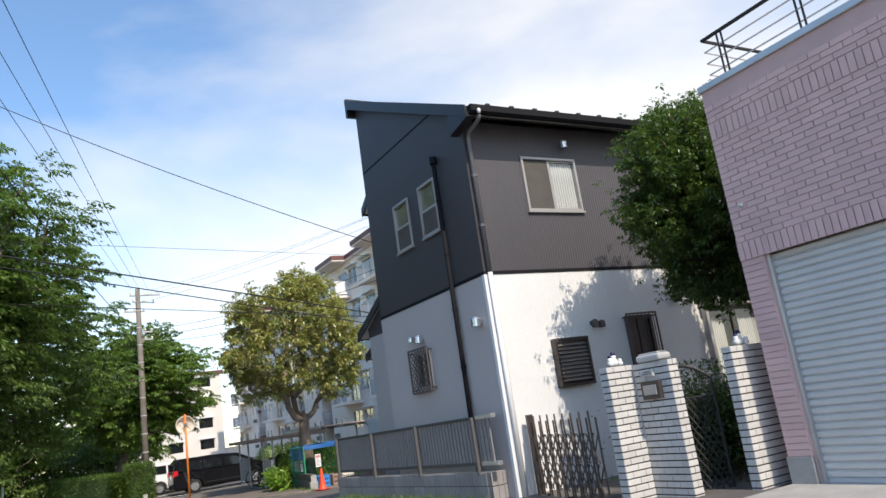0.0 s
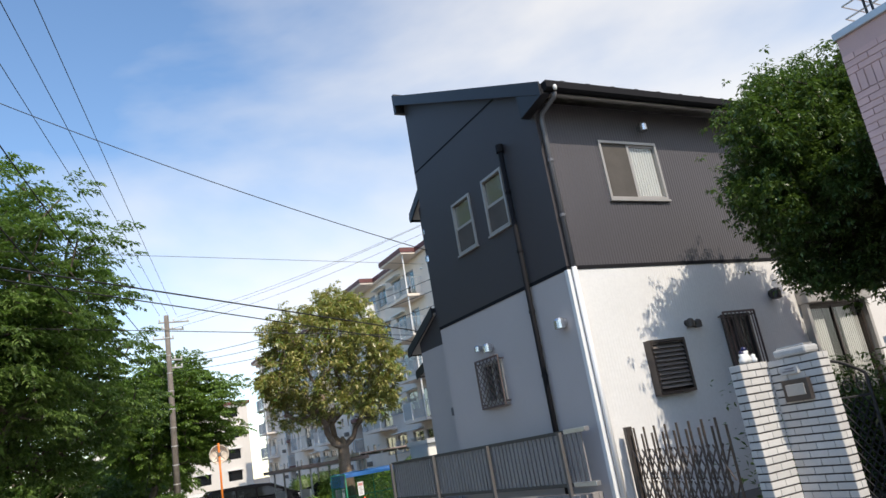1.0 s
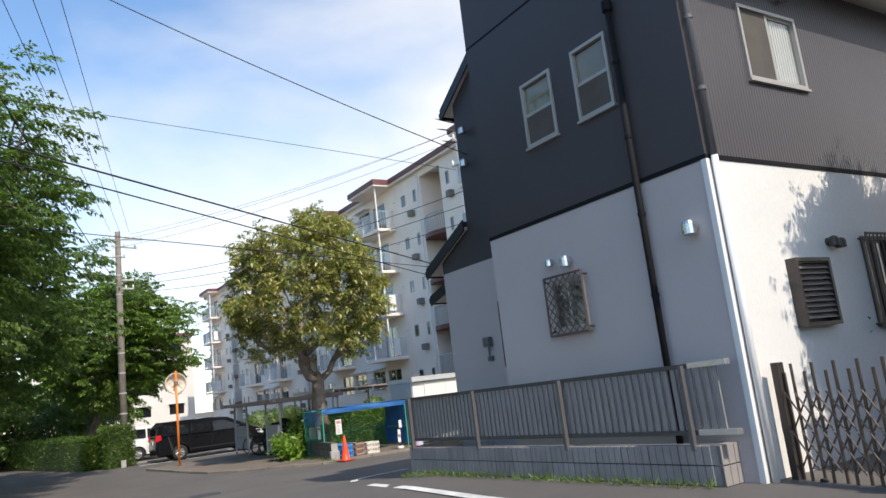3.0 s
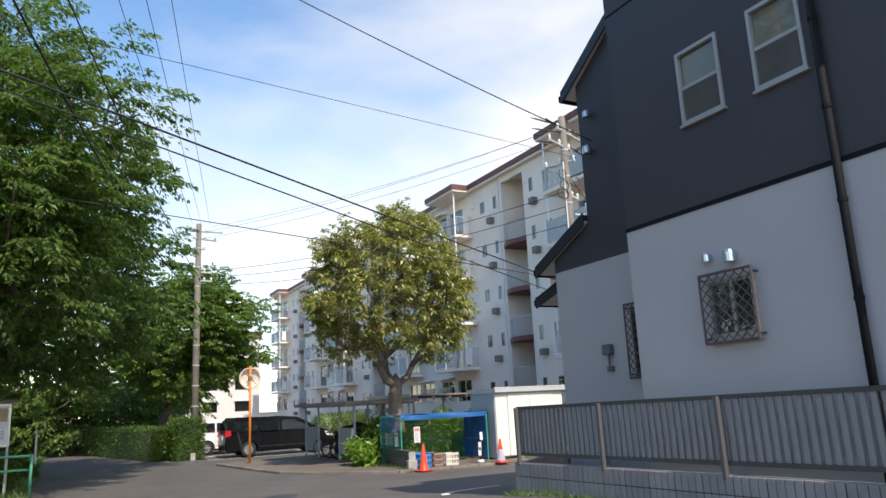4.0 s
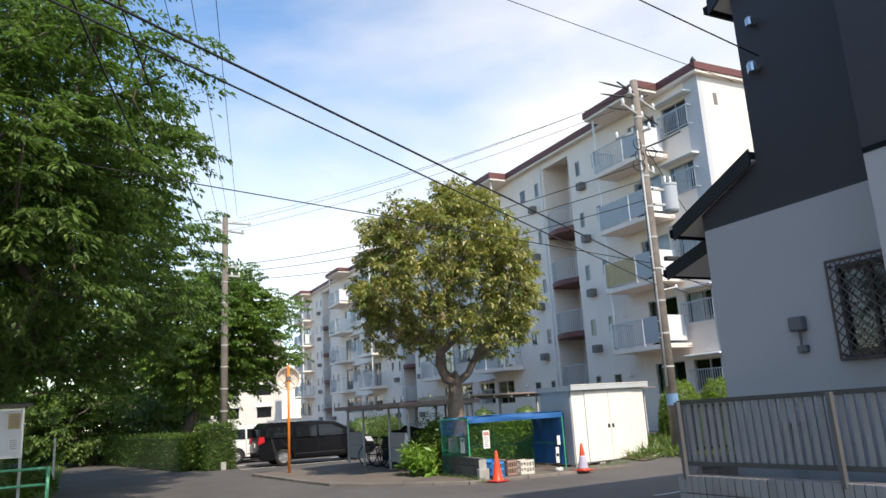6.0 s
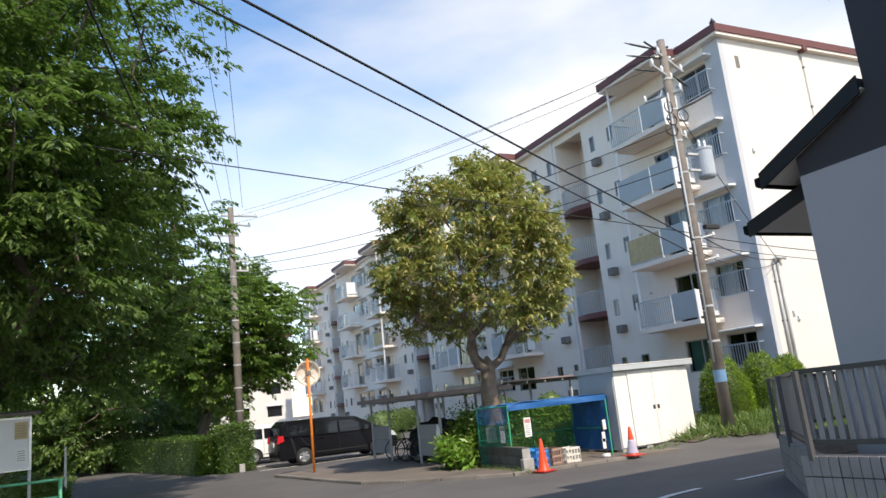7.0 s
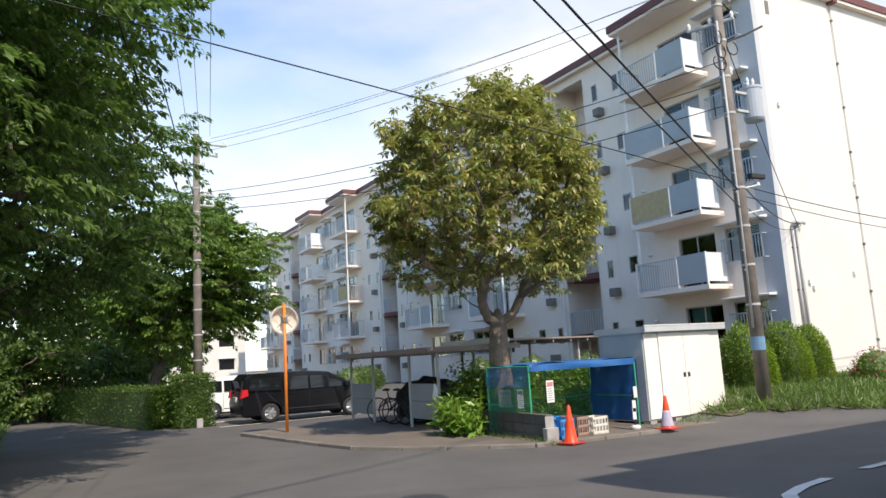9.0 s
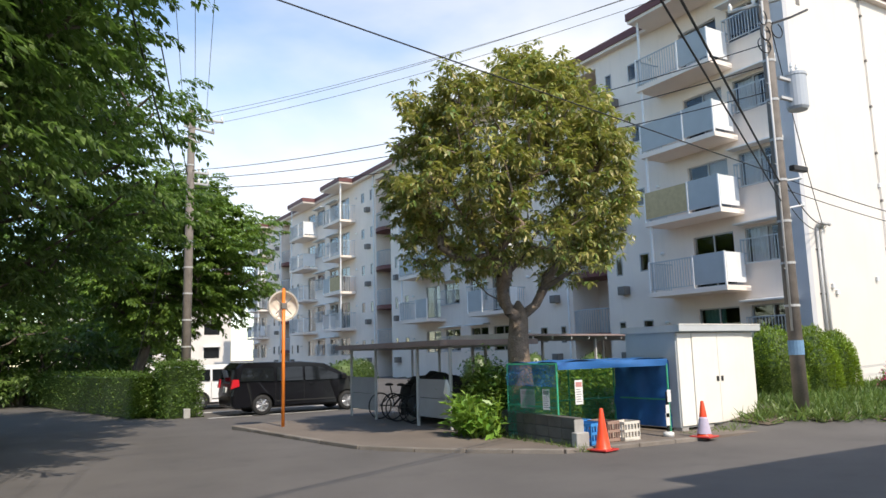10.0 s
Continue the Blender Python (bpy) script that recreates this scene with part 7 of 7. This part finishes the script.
for k, (x, y, rx, h) in enumerate(((17.0, 26.6, 0.78, 1.86), (18.62, 26.6, 0.76, 1.86), (20.0, 26.75, 0.62, 1.74))):
    ball_bush((x, y, ground_z(x, y)), rx, h, 11000, "clipped round green bush by the end wall", LEAF_BUSH, 0.07, 40 + k, 0.92)
for k, x in enumerate((12.6, 14.2, 15.8, 17.4, 19.0)):
    ball_bush((x, 44 + 3.0 * k, 0.0), 1.0, 1.5, 2200, "round dark bush before the apartment block", LEAF_EVER, 0.12, 50 + k)
for k, (x, y) in enumerate(((19.8, 33), (19.6, 36), (19.8, 40), (19.6, 44))):
    ball_bush((x, y, 0.1), 0.9, 1.5, 2200, "round dark bush before the apartment block", LEAF_EVER, 0.1, 60 + k)
ball_bush((20.6, 25.2, 0.3), 0.7, 0.9, 2600, "azalea bush with pink flowers", LEAF_BUSH, 0.07, 70)
r_ = np.random.default_rng(71)
u_ = r_.normal(size=(260, 3))
u_ /= np.linalg.norm(u_, axis=1)[:, None]
u_[:, 2] = np.abs(u_[:, 2])
clipped("azalea_flowers", "pink azalea flowers on the bush", "flowers", (20.6, 25.2, 0.4), u_ * np.array([0.72, 0.72, 0.9]), PETAL, 0.09, 72)

# broad-leaved plant by the low wall
plant = thing("garden_plant", "bright broad-leaved plant by the low wall", "plant", (8.12, 26.95, 0.05))
r_ = np.random.default_rng(80)
pts = np.concatenate([np.array([r_.uniform(-0.3, 0.3), r_.uniform(-0.55, 0.55), r_.uniform(0.05, 0.7)]) + r_.normal(size=(14, 3)) * 0.06 for _ in range(52)])
leaves("foliage", pts, 0.25, LEAF_BROAD, plant, -0.1, 0.32, 81)
bm = B()
for k in range(26):
    x, y = r_.uniform(-0.4, 0.45), r_.uniform(-0.7, 0.7)
    tube(bm, [(x * 0.6, y * 0.7, -0.05), (x, y, r_.uniform(0.4, 0.85))], 0.008, 5)
part("stem", bm, LEAF_BUSH, plant)
plant2 = thing("shrub", "dark green shrub behind the low wall", "shrub", (8.9, 27.6, 0.05))
pts = r_.normal(size=(5200, 3)) * np.array([0.2, 0.34, 0.3]) + np.array([0, 0, 0.72])
leaves("foliage", pts[pts[:, 2] > 0.05], 0.11, LEAF_HEDGE, plant2, 0.1, 0.4, 82)
plant3 = thing("shrub", "green shrubs behind the net of the refuse cage", "shrub", (10.0, 27.7, 0.05))
pts = r_.random((15000, 3)) * np.array([3.7, 0.6, 1.3]) + np.array([-1.2, -0.3, 0.0])
leaves("foliage", pts, 0.12, LEAF_BROAD, plant3, 0.1, 0.4, 83)

# grass on the verge by the big pole, and weeds along the walls


def grass(name, label, xs, ys, n, h, seed, keep=None):
    g = thing(name, label, "grass", kind="stuff")
    r = np.random.default_rng(seed)
    x, y = r.uniform(*xs, n), r.uniform(*ys, n)
    if keep is not None:
        ok = keep(x, y)
        x, y = x[ok], y[ok]
    p = np.stack([x, y, [ground_z(a, b) + 0.0 for a, b in zip(x, y)]], 1)
    leaves("blades", p, h, LEAF_GRASS, g, -1.1, 0.09, seed, up=0.0)
    return g


def verge(x, y):
    return (y > 24.1 - (x - 12.8) * 0.42 + 0.15 * np.sin(x * 3)) & ((x > 14.9) | (y < 24.7))


ground_sheet("ground", np.arange(13.0, 40, 0.5), np.arange(18, 28.4, 0.5), SOIL, 0.03, "weedy soil verge by the apartment block", lambda x, y: y > 24.3 - (x - 12.8) * 0.42)
grass("grass", "rough green grass on the verge round the big pole", (13.0, 27), (18.5, 28), 42000, 0.34, 90, verge)
grass("grass", "weeds along the foot of the block wall", (5.95, 6.11), (9.4, 15.6), 900, 0.12, 91)
grass("grass", "weeds along the kerb and low wall", (8.35, 8.55), (24.2, 26.8), 500, 0.16, 92)
grass("grass", "rough grass on the verge under the cherry trees", (-6, -0.5), (20, 50), 26000, 0.28, 93)
grass("grass", "weeds below the shed", (11.2, 14.8), (24.2, 24.7), 500, 0.14, 94)
ball_bush((-2.0, 28.5, 0.05), 1.3, 1.1, 5000, "loose green shrub beside the notice board", LEAF_HEDGE, 0.1, 95)
ball_bush((-1.6, 33.5, 0.05), 1.2, 0.9, 4000, "loose green shrub under the cherry trees", LEAF_HEDGE, 0.1, 96)

# ---- notice board and green rail ----
board = thing("notice_board", "brown notice board with white sheets by the road", "notice board", (-1.78, 27.2, 0.1), 4)
for x in (0.03, 0.82):
    bm = B()
    box(bm, x - 0.03, x + 0.03, 0.0, 0.06, -0.1, 2.2, 0.005)
    part("post", bm, SHELTERSTEEL, board)
bm = B()
box(bm, 0.0, 0.85, -0.04, 0.0, 1.12, 1.16)
box(bm, 0.0, 0.85, -0.04, 0.0, 2.1, 2.14)
for x in (0.0, 0.81):
    box(bm, x, x + 0.04, -0.04, 0.0, 1.16, 2.1)
part("frame", bm, ALU, board)
bm = B()
box(bm, 0.04, 0.81, -0.02, -0.005, 1.16, 2.1)
part("panel", bm, SIDEWHITE, board)
bm = B()
prism(bm, [(-0.2, 2.16), (0.2, 2.2), (0.2, 2.26), (-0.2, 2.22)], "x", -0.08, 1.0)
part("roof", bm, BOARD, board)
for k, (x, z, w, h, m) in enumerate(((0.56, 1.72, 0.22, 0.32, BAMBOO), (0.58, 1.26, 0.2, 0.28, PAPER), (0.08, 1.5, 0.17, 0.24, PAPER))):
    bm = B()
    box(bm, x, x + w, -0.028, -0.022, z, z + h)
    sheet = part("sheet", bm, m, board)
    bm = B()
    for q in range(5):
        box(bm, x + 0.03, x + w - 0.04, -0.031, -0.0285, z + 0.05 + q * h / 6.5, z + 0.062 + q * h / 6.5)
    part("lines", bm, INK, sheet)
guard = thing("guard_rail", "green painted pipe rail at the road's edge", "guard rail", (-0.42, 27.0, 0.05), 178)
bm = B()
for x in (0.0, 1.5, 3.0):
    bm = B()
    tube(bm, [(x, 0, -0.1), (x, 0, 0.95)], 0.035, 8)
    part("post", bm, GREENRAIL, guard, smooth=True)
for z in (0.93, 0.6):
    bm = B()
    tube(bm, [(-0.02, 0, z), (3.0, 0, z)], 0.028, 8)
    part("rail", bm, GREENRAIL, guard, smooth=True)
sign = thing("marker_post", "thin white post at the road's edge", "post", (-0.6, 38, 0.0))
bm = B()
tube(bm, [(0, 0, -0.1), (0, 0, 1.5)], 0.04, 8)
part("post", bm, SIDEWHITE, sign)

garden = thing("shrub", "dark garden shrub behind the iron gate", "shrub", (8.15, 7.2, 0.55))
pts = r_.normal(size=(22000, 3)) * np.clip(r_.random((22000, 1)) * 1.2, 0.3, 1) * np.array([0.62, 0.5, 0.5]) + np.array([0.1, -0.1, 0.62])
pts = pts[(pts[:, 2] > 0.02) & (np.abs(pts[:, 0]) < 1.1) & (pts[:, 2] < 1.5)]
leaves("foliage", pts, 0.08, LEAF_EVER, garden, 0.1, 0.4, 97)
